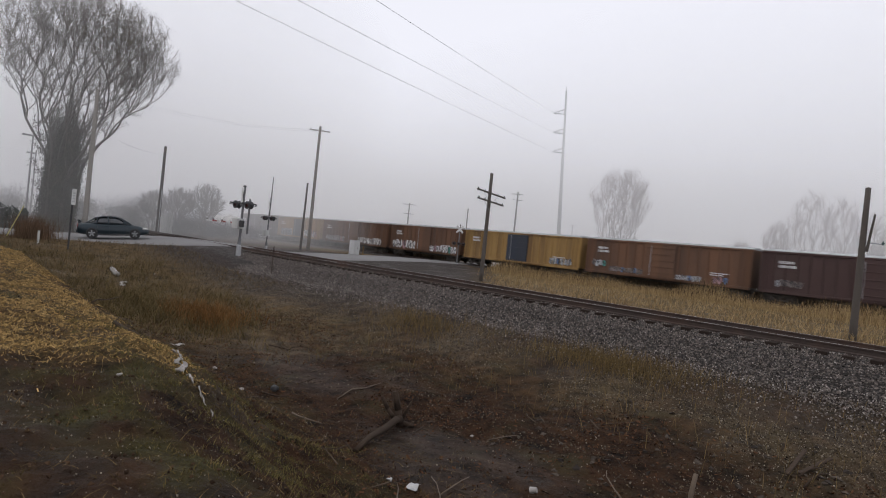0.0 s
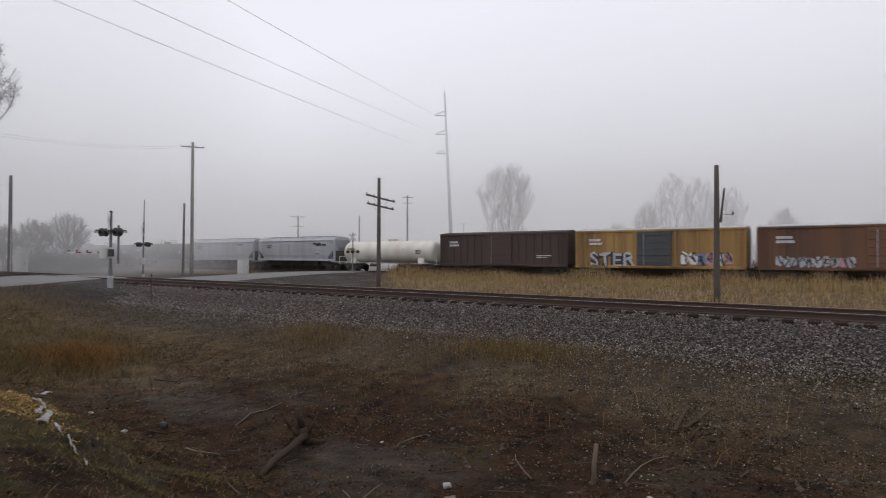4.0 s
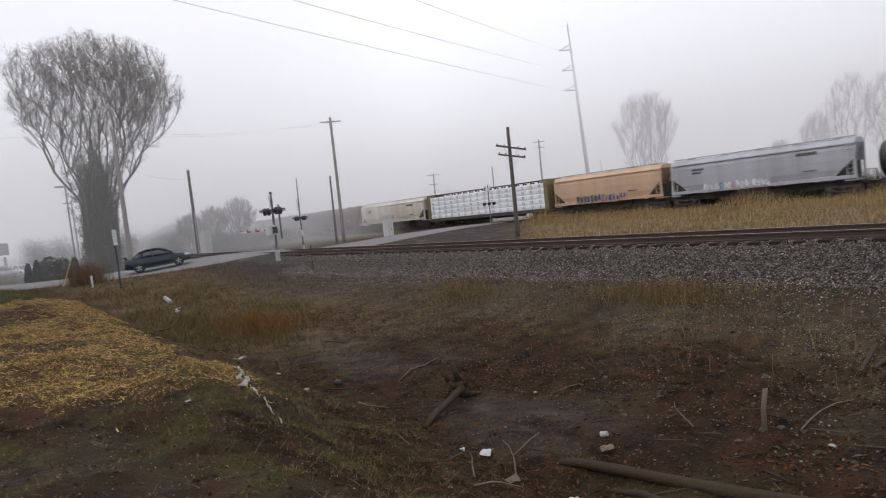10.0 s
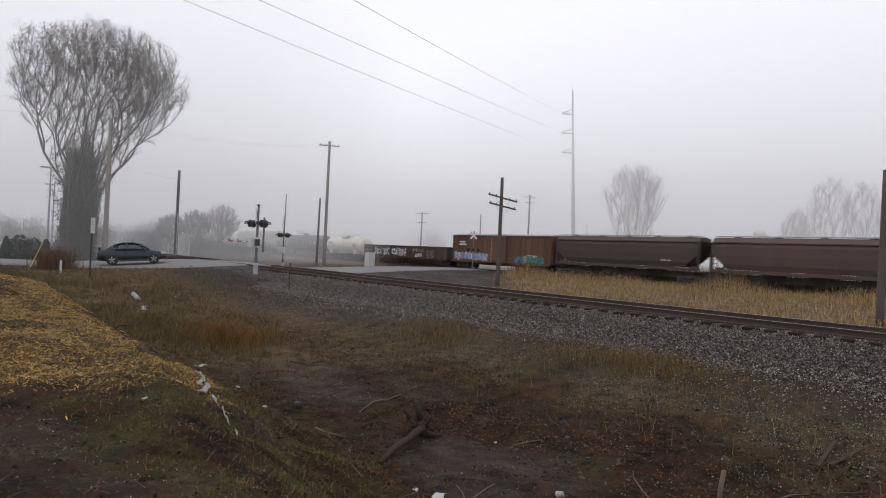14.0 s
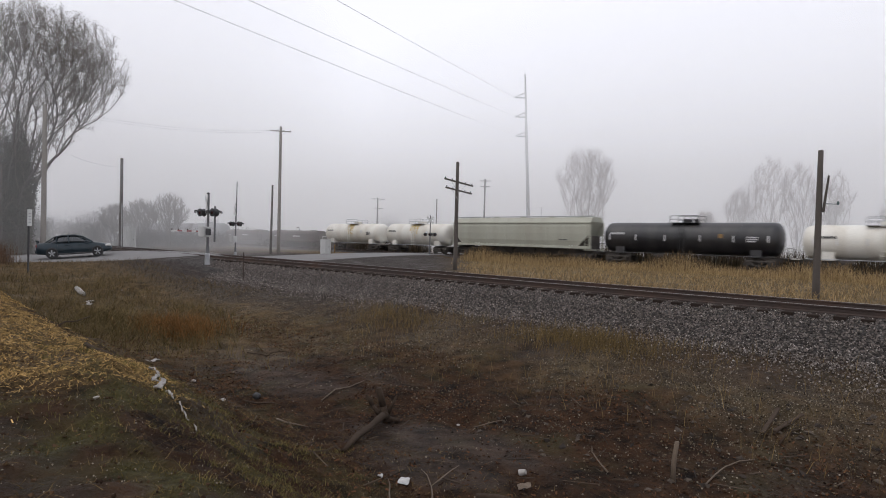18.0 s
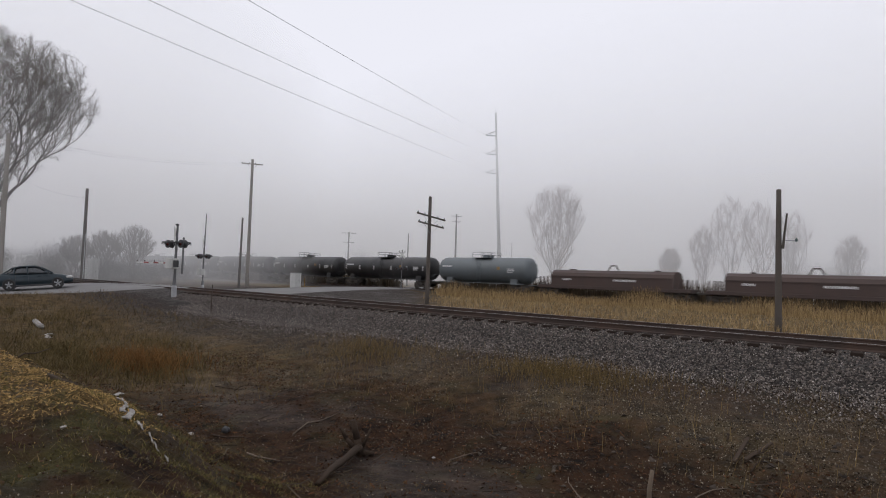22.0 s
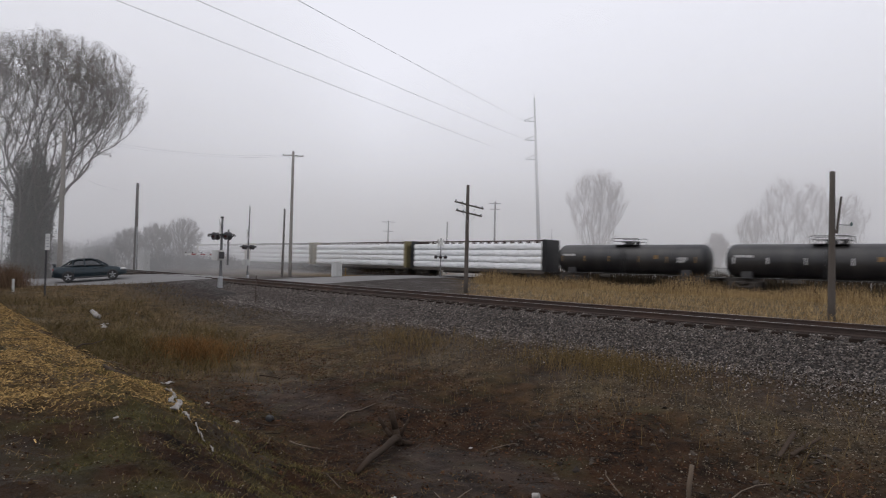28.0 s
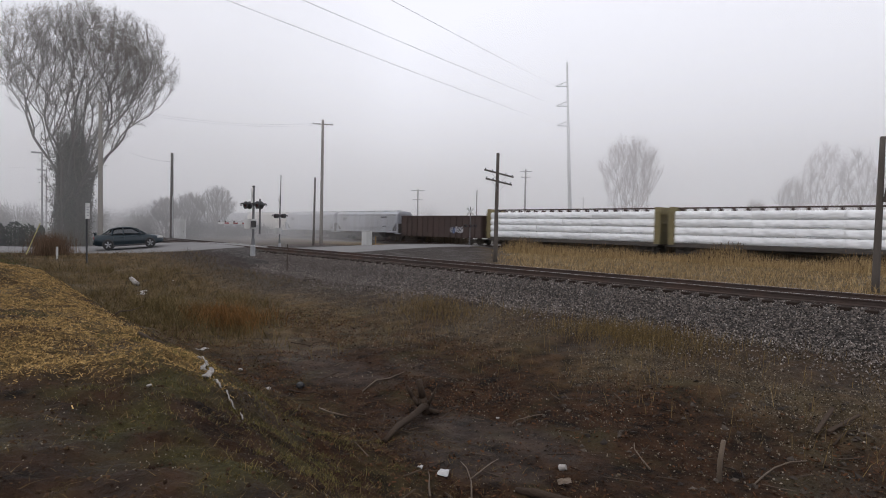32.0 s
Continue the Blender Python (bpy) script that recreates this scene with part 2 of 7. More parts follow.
def zones(x, y):
    """How much wood chip, green grass, gravel and dead straw covers the earth."""
    if not (-140 < x < 120 and -60 < y < 70):
        return (0, 0.15, 0, 0.7)
    v = Vector((x, y, 0))
    n1, n2 = noise.noise(v * 0.6), noise.noise(v * 1.7 + Vector((9, 3, 0)))
    edge = 2.9 + 0.5 * n1
    chip = step(-21, -17, x + 2 * n2) * (1 - step(-0.5, 0.4, x + 6.7 + 1.2 * max(0, 1.3 - y) + 0.6 * n1 + 0.5 * n2)) * (1 - step(edge - 0.25, edge + 0.25, y)) * step(-1.2, 0.4, y + n1)
    chip *= 0.45 + 0.55 * step(-0.35, 0.25, noise.noise(v * 1.3 + Vector((4, 1, 6))) + 0.5 * noise.noise(v * 4.1))
    chip *= 1 - 0.8 * step(0.15, 0.45, noise.noise(v * 0.45 + Vector((2, 7, 1))))
    green = (1 - step(3.4, 4.4, y)) * step(0.0, 0.5, n2 + 0.4 * n1) * 0.75
    if x < -22:
        green = max(green, (1 - step(2.2, 5.0, y + 1.5 * n1)) * 0.9 * step(-30, -27, -x - 55 + 2 * n2) if x < -29 else 0.35 * (1 - step(3.0, 6.0, y + n1)))
    gravel = step(12.7, 13.6, y + 0.35 * n1 + 0.3 * n2) * (1 - step(19.2, 20.4, y)) * step(-60, -30, x)
    gravel = max(gravel, step(-7, 1, x + 2.5 * n1) * step(7.6, 11, y + 1.2 * n2) * (1 - step(19, 20, y)) * 0.30, step(9, 12.4, y + n1) * (1 - step(19, 20, y)) * (0.28 + 0.40 * step(12, 20, -x)))
    gravel = max(gravel, step(52.6, 53.6, y) * (1 - step(58.6, 60, y)))
    lot = step(0.80, 0.98, -x / max(y, 1) + 0.06 * n1) * step(19.6, 21, y) * (1 - step(51.5, 53, y)) * (1 - step(58, 64, -x))
    gravel = max(gravel, 0.8 * lot)
    straw = step(19.4, 20.6, y + 0.4 * n1) * (1 - step(52.4, 53.4, y)) * (0.75 + 0.25 * n2) * (1 - lot)
    straw = max(straw, step(58.8, 61, y) * 0.7, 0.55 * step(-26, -19, -x - 36) * step(3.4, 5, y) * (1 - step(10, 12.5, y)) if x > -60 else 0.5)
    straw = max(straw, 0.5 * step(0.1, 0.5, n1) * step(3.0, 4.0, y) * (1 - step(9, 11, y)) * (1 - step(-14, -10, x)))
    straw = max(straw, 0.42 * step(8.3, 10.2, y + n2) * (1 - step(12.4, 13.2, y)) * (0.65 + 0.6 * n1)) if x > -30 else straw
    if x < -50 and y < 42:
        straw *= 0.25 + 0.2 * n2
    return (chip, green, gravel, min(1, straw))


def wet(x, y):
    """How far smooth grey mud fills the ditch floor."""
    if not (-20 < x < 2 and 4 < y < 10):
        return 0.0
    n = noise.noise(Vector((x * 0.9, y * 1.4, 3))) + 0.5 * noise.noise(Vector((x * 2.9, y * 3.4, 8)))
    m = max(1 - math.hypot((x - a) / p, (y - b) / q) for a, b, p, q in ((-13.4, 7.4, 2.6, 0.9), (-10.2, 6.5, 2.2, 0.9), (-5.6, 6.4, 1.7, 0.9), (-4.9, 5.4, 1.2, 0.7)))
    return step(0.0, 0.45, m + 0.35 * n)


def ground():
    xs = [-1500, -700, -380, -240, -170, -130] + [-110 + 2 * k for k in range(25)] + [-61 + k for k in range(31)] + [-30 + 0.5 * k for k in range(20)] + [-20 + 0.2 * k for k in range(50)] + [-10 + 0.09 * k for k in range(105)] + [-0.5 + 0.2 * k for k in range(32)] + [6 + 0.6 * k for k in range(25)] + [22, 25, 30, 38, 50, 70, 110, 200, 400, 900, 1500]
    ys = [-1000, -300, -120, -60, -36, -24, -16, -11, -8, -6, -4.5, -3.3] + [-2.5 + 0.2 * k for k in range(12)] + [-0.1 + 0.09 * k for k in range(72)] + [6.4 + 0.16 * k for k in range(56)] + [15.6, 16.2, 16.8, 17.4] + [17.6 + 0.3 * k for k in range(8)] + [20.5 + k for k in range(46)] + [70, 78, 90, 110, 150, 220, 350, 600, 1200, 3000]
    xs, ys = sorted(set(xs)), sorted(set(ys))
    verts = [(x, y, ground_z(x, y)) for y in ys for x in xs]
    w = len(xs)
    faces = [(r * w + k, r * w + k + 1, r * w + w + k + 1, r * w + w + k) for r in range(len(ys) - 1) for k in range(w - 1)]
    me = bpy.data.meshes.new("ground")
    me.from_pydata(verts, [], faces)
    me.polygons.foreach_set("use_smooth", [True] * len(faces))
    zone = me.color_attributes.new("zone", "FLOAT_COLOR", "POINT")
    zone.data.foreach_set("color", [c for x, y, z in verts for c in zones(x, y)])
    mud = me.color_attributes.new("mud", "FLOAT_COLOR", "POINT")
    mud.data.foreach_set("color", [c for x, y, z in verts for c in (wet(x, y), 0, 0, 1)])
    me.materials.append(GROUND)
    return tagged(new("ground", me), "muddy ditch bank, gravel and dead grass fields", "ground", kind="structure")


def ribbon(name, line, half, lift, material, label, category):
    bm = bmesh.new()
    rows = []
    for i, p in enumerate(line):
        d = (line[min(i + 1, len(line) - 1)] - line[max(i - 1, 0)]).normalized()
        side = Vector((d.y, -d.x))
        row = []
        for o, drop in ((-half - 0.45, 0.13), (-half, 0.03), (-half * 0.5, 0.015), (0, 0), (half * 0.5, 0.015), (half, 0.03), (half + 0.45, 0.13)):
            q = p + side * o
            row.append(bm.verts.new((q.x, q.y, road_z(q.x, q.y) + lift - drop)))
        rows.append(row)
    for a, b in zip(rows, rows[1:]):
        for k in range(6):
            bm.faces.new((a[k], a[k + 1], b[k + 1], b[k]))
    bmesh.ops.recalc_face_normals(bm, faces=bm.faces)
    return tagged(part(name, bm, material, smooth=True), label, category, kind="structure")


def earth():
    m = bpy.data.materials.new("ditch_earth")
    m.use_nodes = True
    n, l = m.node_tree.nodes, m.node_tree.links
    bsdf = n["Principled BSDF"]
    co = n.new("ShaderNodeTexCoord")
    at = n.new("ShaderNodeAttribute")
    at.attribute_name = "zone"
    sep = n.new("ShaderNodeSeparateColor")
    l.new(at.outputs["Color"], sep.inputs[0])

    def tex(scale, detail=6, rough=0.6):
        t = n.new("ShaderNodeTexNoise")
        t.inputs["Scale"].default_value, t.inputs["Detail"].default_value, t.inputs["Roughness"].default_value = scale, detail, rough
        l.new(co.outputs["Object"], t.inputs["Vector"])
        return t

    def mix(a, b, f):
        x = n.new("ShaderNodeMix")
        x.data_type = "RGBA"
        for slot, v in ((6, a), (7, b)):
            if isinstance(v, tuple):
                x.inputs[slot].default_value = (*v, 1)
            else:
                l.new(v, x.inputs[slot])
        l.new(f, x.inputs[0])
        return x.outputs[2]

    def ramp(src, lo, hi, a=0.0, b=1.0):
        r = n.new("ShaderNodeMapRange")
        for k, v in enumerate((lo, hi, a, b)):
            r.inputs[k + 1].default_value = v
        l.new(src, r.inputs[0])
        return r.outputs[0]

    big, mid, fine = tex(0.45), tex(2.6), tex(22, 5, 0.7)
    soil = mix((0.006, 0.0034, 0.0020), (0.052, 0.0250, 0.0115), ramp(mid.outputs[0], 0.35, 0.68))
    soil = mix(soil, (0.044, 0.036, 0.015), ramp(tex(0.8, 4).outputs[0], 0.52, 0.68, 0, 0.75))
    soil = mix(soil, (0.029, 0.0178, 0.0108), ramp(big.outputs[0], 0.56, 0.68, 0, 0.7))
    soil = mix(soil, (0.072, 0.039, 0.0180), ramp(fine.outputs[0], 0.56, 0.72, 0, 0.8))
    chips = mix((0.040, 0.024, 0.010), (0.24, 0.160, 0.064), ramp(fine.outputs[0], 0.38, 0.66))
    grass = mix((0.028, 0.026, 0.008), (0.086, 0.078, 0.026), ramp(fine.outputs[0], 0.35, 0.7))
    vor = n.new("ShaderNodeTexVoronoi")
    vor.inputs["Scale"].default_value = 17
    l.new(co.outputs["Object"], vor.inputs["Vector"])
    grey = n.new("ShaderNodeSeparateColor")
    l.new(vor.outputs["Color"], grey.inputs[0])
    stone = mix((0.020, 0.0170, 0.0155), (0.135, 0.120, 0.112), grey.outputs[0])
    stone = mix(stone, (0.028, 0.025, 0.023), ramp(vor.outputs["Distance"], 0.35, 0.65))
    straw = mix((0.060, 0.042, 0.018), (0.20, 0.14, 0.068), ramp(mid.outputs[0], 0.32, 0.68))
    wt = n.new("ShaderNodeAttribute")
    wt.attribute_name = "mud"
    soil = mix(soil, mix((0.050, 0.042, 0.037), (0.098, 0.086, 0.078), ramp(mid.outputs[0], 0.35, 0.65)), wt.outputs["Fac"])
    col = mix(soil, straw, at.outputs["Alpha"])
    col = mix(col, grass, sep.outputs[1])
    col = mix(col, stone, sep.outputs[2])
    col = mix(col, chips, sep.outputs[0])
    l.new(col, bsdf.inputs["Base Color"])
    l.new(ramp(big.outputs[0], 0.5, 0.66, 0.97, 0.62), bsdf.inputs["Roughness"])
    bsdf.inputs["Specular IOR Level"].default_value = 0.14
    bp = n.new("ShaderNodeBump")
    bp.inputs["Strength"].default_value, bp.inputs["Distance"].default_value = 0.9, 0.06
    l.new(fine.outputs[0], bp.inputs["Height"])
    b2 = n.new("ShaderNodeBump")
    b2.inputs["Strength"].default_value, b2.inputs["Distance"].default_value = 0.6, 0.25
    l.new(mid.outputs[0], b2.inputs["Height"])
    l.new(bp.outputs[0], b2.inputs["Normal"])
    l.new(b2.outputs[0], bsdf.inputs["Normal"])
    return m


GROUND = earth()
ground()
ribbon("road", ROAD_LINE, 3.4, 0.03, ASPHALT, "pale worn asphalt road over the rails", "road")


def rails(name, y, top, x0, x1, label):
    ob = thing(name, label, "railway track", kind="structure")
    prof = [(-0.07, -0.17), (0.07, -0.17), (0.07, -0.155), (0.012, -0.13), (0.012, -0.05), (0.036, -0.035), (0.036, -0.004), (-0.036, -0.004), (-0.036, -0.035), (-0.012, -0.05), (-0.012, -0.13), (-0.07, -0.155)]
    for side in (-0.7535, 0.7535):
        r = part("rail", prism([(y + side + a, top + b) for a, b in prof], x0, x1), STEEL, ob)
        part("rail_head", boxed(x0, x1, y + side - 0.03, y + side + 0.03, top - 0.004, top, 0), RAILHEAD, r)
    return ob


near_track = rails("track_near", TRACK_NEAR, 0.0, -420, 160, "single railway track on creosoted ties in grey ballast")
far_track = rails("track_far", TRACK_FAR, FAR_RAIL, -860, 680, "further railway track behind dead grass")


# ---- loose cover of the ground ----
def island(name, a, b, rough=0.9, spec=0.3):
    """A surface whose colour runs from a to b from piece to piece."""
    m = bpy.data.materials.new(name)
    m.use_nodes = True
    n, l = m.node_tree.nodes, m.node_tree.links
    bsdf = n["Principled BSDF"]
    geo = n.new("ShaderNodeNewGeometry")
    tx = n.new("ShaderNodeTexNoise")
    tx.inputs["Scale"].default_value = 40
    mx = n.new("ShaderNodeMix")
    mx.data_type = "RGBA"
    mx.inputs[6].default_value, mx.inputs[7].default_value = (*a, 1), (*b, 1)
    l.new(geo.outputs["Random Per Island"], mx.inputs[0])
    hs = n.new("ShaderNodeHueSaturation")
    mr = n.new("ShaderNodeMapRange")
    mr.inputs[3].default_value, mr.inputs[4].default_value = 0.6, 1.4
    l.new(tx.outputs[0], mr.inputs[0])
    l.new(mr.outputs[0], hs.inputs["Value"])
    l.new(mx.outputs[2], hs.inputs["Color"])
    l.new(hs.outputs[0], bsdf.inputs["Base Color"])
    bsdf.inputs["Roughness"].default_value = rough
    bsdf.inputs["Specular IOR Level"].default_value = spec
    return m


def quick_mesh(name, V, F):
    """A mesh of many alike pieces: V of shape (pieces, points, 3), F the faces of one piece."""
    n, k = V.shape[:2]
    flat, sizes = np.array([j for f in F for j in f]), np.array([len(f) for f in F])
    loops = (np.arange(n)[:, None] * k + flat[None]).ravel().astype(np.int32)
    totals = np.tile(sizes, n)
    starts = np.concatenate([[0], np.cumsum(totals)[:-1]]).astype(np.int32)
    me = bpy.data.meshes.new(name)
    me.vertices.add(n * k)
    me.vertices.foreach_set("co", V.reshape(-1).astype(np.float32))
    me.loops.add(len(loops))
    me.loops.foreach_set("vertex_index", loops)
    me.polygons.add(len(starts))
    me.polygons.foreach_set("loop_start", starts)
    me.update(calc_edges=True)
    me.validate()
    return me


def joined(name, V, F, material, label, category, kind="stuff", parent=None):
    """One mesh of many alike pieces: V of shape (pieces, points, 3), F the faces of one piece."""
    me = quick_mesh(name, np.asarray(V, float), F)
    me.polygons.foreach_set("use_smooth", [False] * len(me.polygons))
    me.materials.append(material)
    ob = new(name, me)
    if parent is not None:
        ob.parent = parent
    return tagged(ob, label, category, kind=kind)


RNG = np.random.default_rng(7)
OCTA = np.array([(1, 0, 0), (-1, 0, 0), (0, 1, 0), (0, -1, 0), (0, 0, 1), (0, 0, -1)], float)
OCTA_F = [(0, 2, 4), (2, 1, 4), (1, 3, 4), (3, 0, 4), (2, 0, 5), (1, 2, 5), (3, 1, 5), (0, 3, 5)]
SLAB = np.array([(-1, -1, 0), (1, -1, 0), (1, 1, 0), (-1, 1, 0), (-1, -1, 1), (1, -1, 1), (1, 1, 1), (-1, 1, 1)], float)
SLAB_F = [(4, 5, 6, 7), (0, 1, 5, 4), (1, 2, 6, 5), (2, 3, 7, 6), (3, 0, 4, 7)]


LEAF = np.array([(-1, 0, 0), (0, -0.55, 0.12), (1, 0, 0), (0, 0.55, 0.12)], float)
LEAF_F = [(0, 1, 2, 3)]


def turns(n, tilt):
    """Random turns: any heading, and a tilt of up to so many radians."""
    a, b, c = RNG.uniform(0, 2 * np.pi, n), RNG.normal(0, tilt, n), RNG.normal(0, tilt, n)
    ca, sa, cb, sb, cc, sc = np.cos(a), np.sin(a), np.cos(b), np.sin(b), np.cos(c), np.sin(c)
    o, z = np.ones(n), np.zeros(n)
    A = np.stack([np.stack([ca, -sa, z], -1), np.stack([sa, ca, z], -1), np.stack([z, z, o], -1)], 1)
    B = np.stack([np.stack([cb, z, sb], -1), np.stack([z, o, z], -1), np.stack([-sb, z, cb], -1)], 1)
    C = np.stack([np.stack([o, z, z], -1), np.stack([z, cc, -sc], -1), np.stack([z, sc, cc], -1)], 1)
    return A @ B @ C


def strew(shape, places, sizes, tilt=0.4):
    """Copies of a shape at places, each with its own size in x, y and z."""
    R = turns(len(places), tilt)
    pts = shape[None] * sizes[:, None, :]
    return np.einsum("nij,nkj->nki", R, pts) + np.asarray(places)[:, None, :]


def spots(n, x0, x1, y0, y1, keep, lift=0.0):
    out = []
    while len(out) < n:
        x, y = RNG.uniform(x0, x1), RNG.uniform(y0, y1)
        if RNG.random() < keep(x, y):
            out.append((x, y, ground_z(x, y) + lift))
    return np.array(out)


def on(x, y, up=0.0):
    return (x, y, ground_z(x, y) + up)


def cover():
    stone = island("ballast_stone", (0.010, 0.0085, 0.0075), (0.215, 0.182, 0.162), 0.9, 0.2)
    n = 64000
    x = np.concatenate([RNG.uniform(-32, 10, 52000), RNG.uniform(-60, 60, 12000)])
    y = 15.5 - 2.45 * RNG.random(n) ** 0.92 - 1.5 * RNG.random(n) ** 5 + 0.08 * np.sin(x * 1.3)
    z = np.interp(y, [p[0] for p in PROFILE], [p[1] for p in PROFILE]) + 0.01
    keep = np.hypot(x + 38, (y - 15) * 0.4) > 4.6
    P = np.stack([x, y, z], -1)[keep]
    S = RNG.uniform(0.011, 0.028, (len(P), 1)) * RNG.uniform(0.7, 1.3, (len(P), 3))
    joined("ballast", strew(OCTA, P, S, 1.0), OCTA_F, stone, "coarse grey crushed stone beside the rails", "ballast")
    bright = island("pale_stone", (0.15, 0.132, 0.120), (0.46, 0.415, 0.385), 0.85, 0.2)
    pick = RNG.random(len(P)) < 0.13 + 0.14 * (P[:, 1] < 13.7)
    Q = P[pick] + np.stack([RNG.normal(0, 0.05, pick.sum()), RNG.normal(0, 0.05, pick.sum()), np.full(pick.sum(), 0.016)], -1)
    joined("pale_ballast", strew(OCTA, Q, RNG.uniform(0.008, 0.020, (len(Q), 1)) * RNG.uniform(0.7, 1.3, (len(Q), 3)), 1.0), OCTA_F, bright, "pale broken stones in the ballast", "ballast")
    pebble = island("pebble", (0.010, 0.0072, 0.0048), (0.122, 0.092, 0.060), 0.95, 0.15)
    wash = lambda x, y: (0.10 + 0.90 * step(6.0, 11.5, y)) * (0.45 + 0.55 * step(-9, 1, x)) * step(-0.5, 0.3, noise.noise(Vector((x, y, 0)) * 0.6))
    P = spots(34000, -28, 6, 5.0, 13.4, wash)
    joined("pebbles", strew(OCTA, P, RNG.uniform(0.007, 0.022, (len(P), 1)) * RNG.uniform(0.6, 1.4, (len(P), 3)), 1.0), OCTA_F, pebble, "small brown pebbles washed down the slope", "pebbles")
    fleck = island("pale_pebble", (0.05, 0.040, 0.028), (0.30, 0.255, 0.20), 0.9, 0.2)
    P = spots(32000, -26, 6, 4.6, 13.4, lambda x, y: 0.04 + 0.96 * wash(x, y) * step(5.5, 10, y) * (1 - 0.75 * step(-5, 1, x) * (1 - step(8.5, 11.5, y))), 0.008)
    joined("pale_pebbles", strew(OCTA, P, RNG.uniform(0.0045, 0.0085, (len(P), 1)) * (0.8 + 1.3 * RNG.random((len(P), 1)) ** 3) * RNG.uniform(0.7, 1.5, (len(P), 3)), 1.0), OCTA_F, fleck, "scattered pale pebbles on the brown slope", "pebbles")
    Q = spots(5600, -12, 1, -0.2, 4.6, lambda x, y: 0.3 + 0.7 * step(-0.1, 0.3, noise.noise(Vector((x, y, 2)) * 1.3)), 0.006)
    joined("bank_grit", strew(OCTA, Q, RNG.uniform(0.002, 0.007, (len(Q), 1)) * RNG.uniform(0.7, 1.5, (len(Q), 3)), 1.0), OCTA_F, fleck, "pale grit in the dark soil of the bank", "pebbles")
    chip = island("wood_chip", (0.055, 0.032, 0.012), (0.55, 0.365, 0.145), 0.9, 0.15)
    P = spots(44000, -20, -4.5, -0.8, 3.6, lambda x, y: zones(x, y)[0] ** 1.2 + 0.002 * step(-14, -8, x), 0.01)
    S = np.stack([0.006 + 0.026 * RNG.random(len(P)) ** 1.8, RNG.uniform(0.0015, 0.005, len(P)), RNG.uniform(0.002, 0.005, len(P))], -1)
    joined("wood_chips", strew(SLAB, P, S, 0.55), SLAB_F, chip, "yellow-brown wood chips and straw spread over the bank", "mulch")
    leaf = island("fallen_leaf", (0.012, 0.0058, 0.0034), (0.105, 0.050, 0.024), 0.9, 0.15)
    P = spots(14000, -18, 6, 3.2, 10.0, lambda x, y: (0.25 + 0.75 * step(-0.1, 0.35, noise.noise(Vector((x, y, 4)) * 0.5))) * (1 - 0.8 * wet(x, y)), 0.010)
    S = np.stack([RNG.uniform(0.010, 0.034, len(P)), RNG.uniform(0.005, 0.014, len(P)), RNG.uniform(0.002, 0.006, len(P))], -1)
    joined("fallen_leaves", strew(SLAB, P, S, 0.5), SLAB_F, leaf, "wet brown leaf litter and bark in the ditch", "leaf litter")


def blades(places, height, width, lean=0.25, seed_heads=False):
    """Bent blades, five points each, standing on the places."""
    n = len(places)
    a, h = RNG.uniform(0, 2 * np.pi, n), height * RNG.uniform(0.55, 1.2, n)
    side = np.stack([np.cos(a), np.sin(a), np.zeros(n)], -1) * (width * RNG.uniform(0.6, 1.3, n))[:, None]
    b = RNG.uniform(0, 2 * np.pi, n)
    bend = np.stack([np.cos(b), np.sin(b), np.zeros(n)], -1) * (lean * h * RNG.uniform(0.2, 1.6, n))[:, None]
    up = np.stack([np.zeros(n), np.zeros(n), h], -1)
    P = np.asarray(places)
    return np.stack([P - side, P + side, P + up * 0.55 + bend * 0.35 + side * 0.7, P + up * 0.55 + bend * 0.35 - side * 0.7, P + up * 0.97 + bend], 1)


BLADE_F = [(0, 1, 2, 3), (3, 2, 4)]


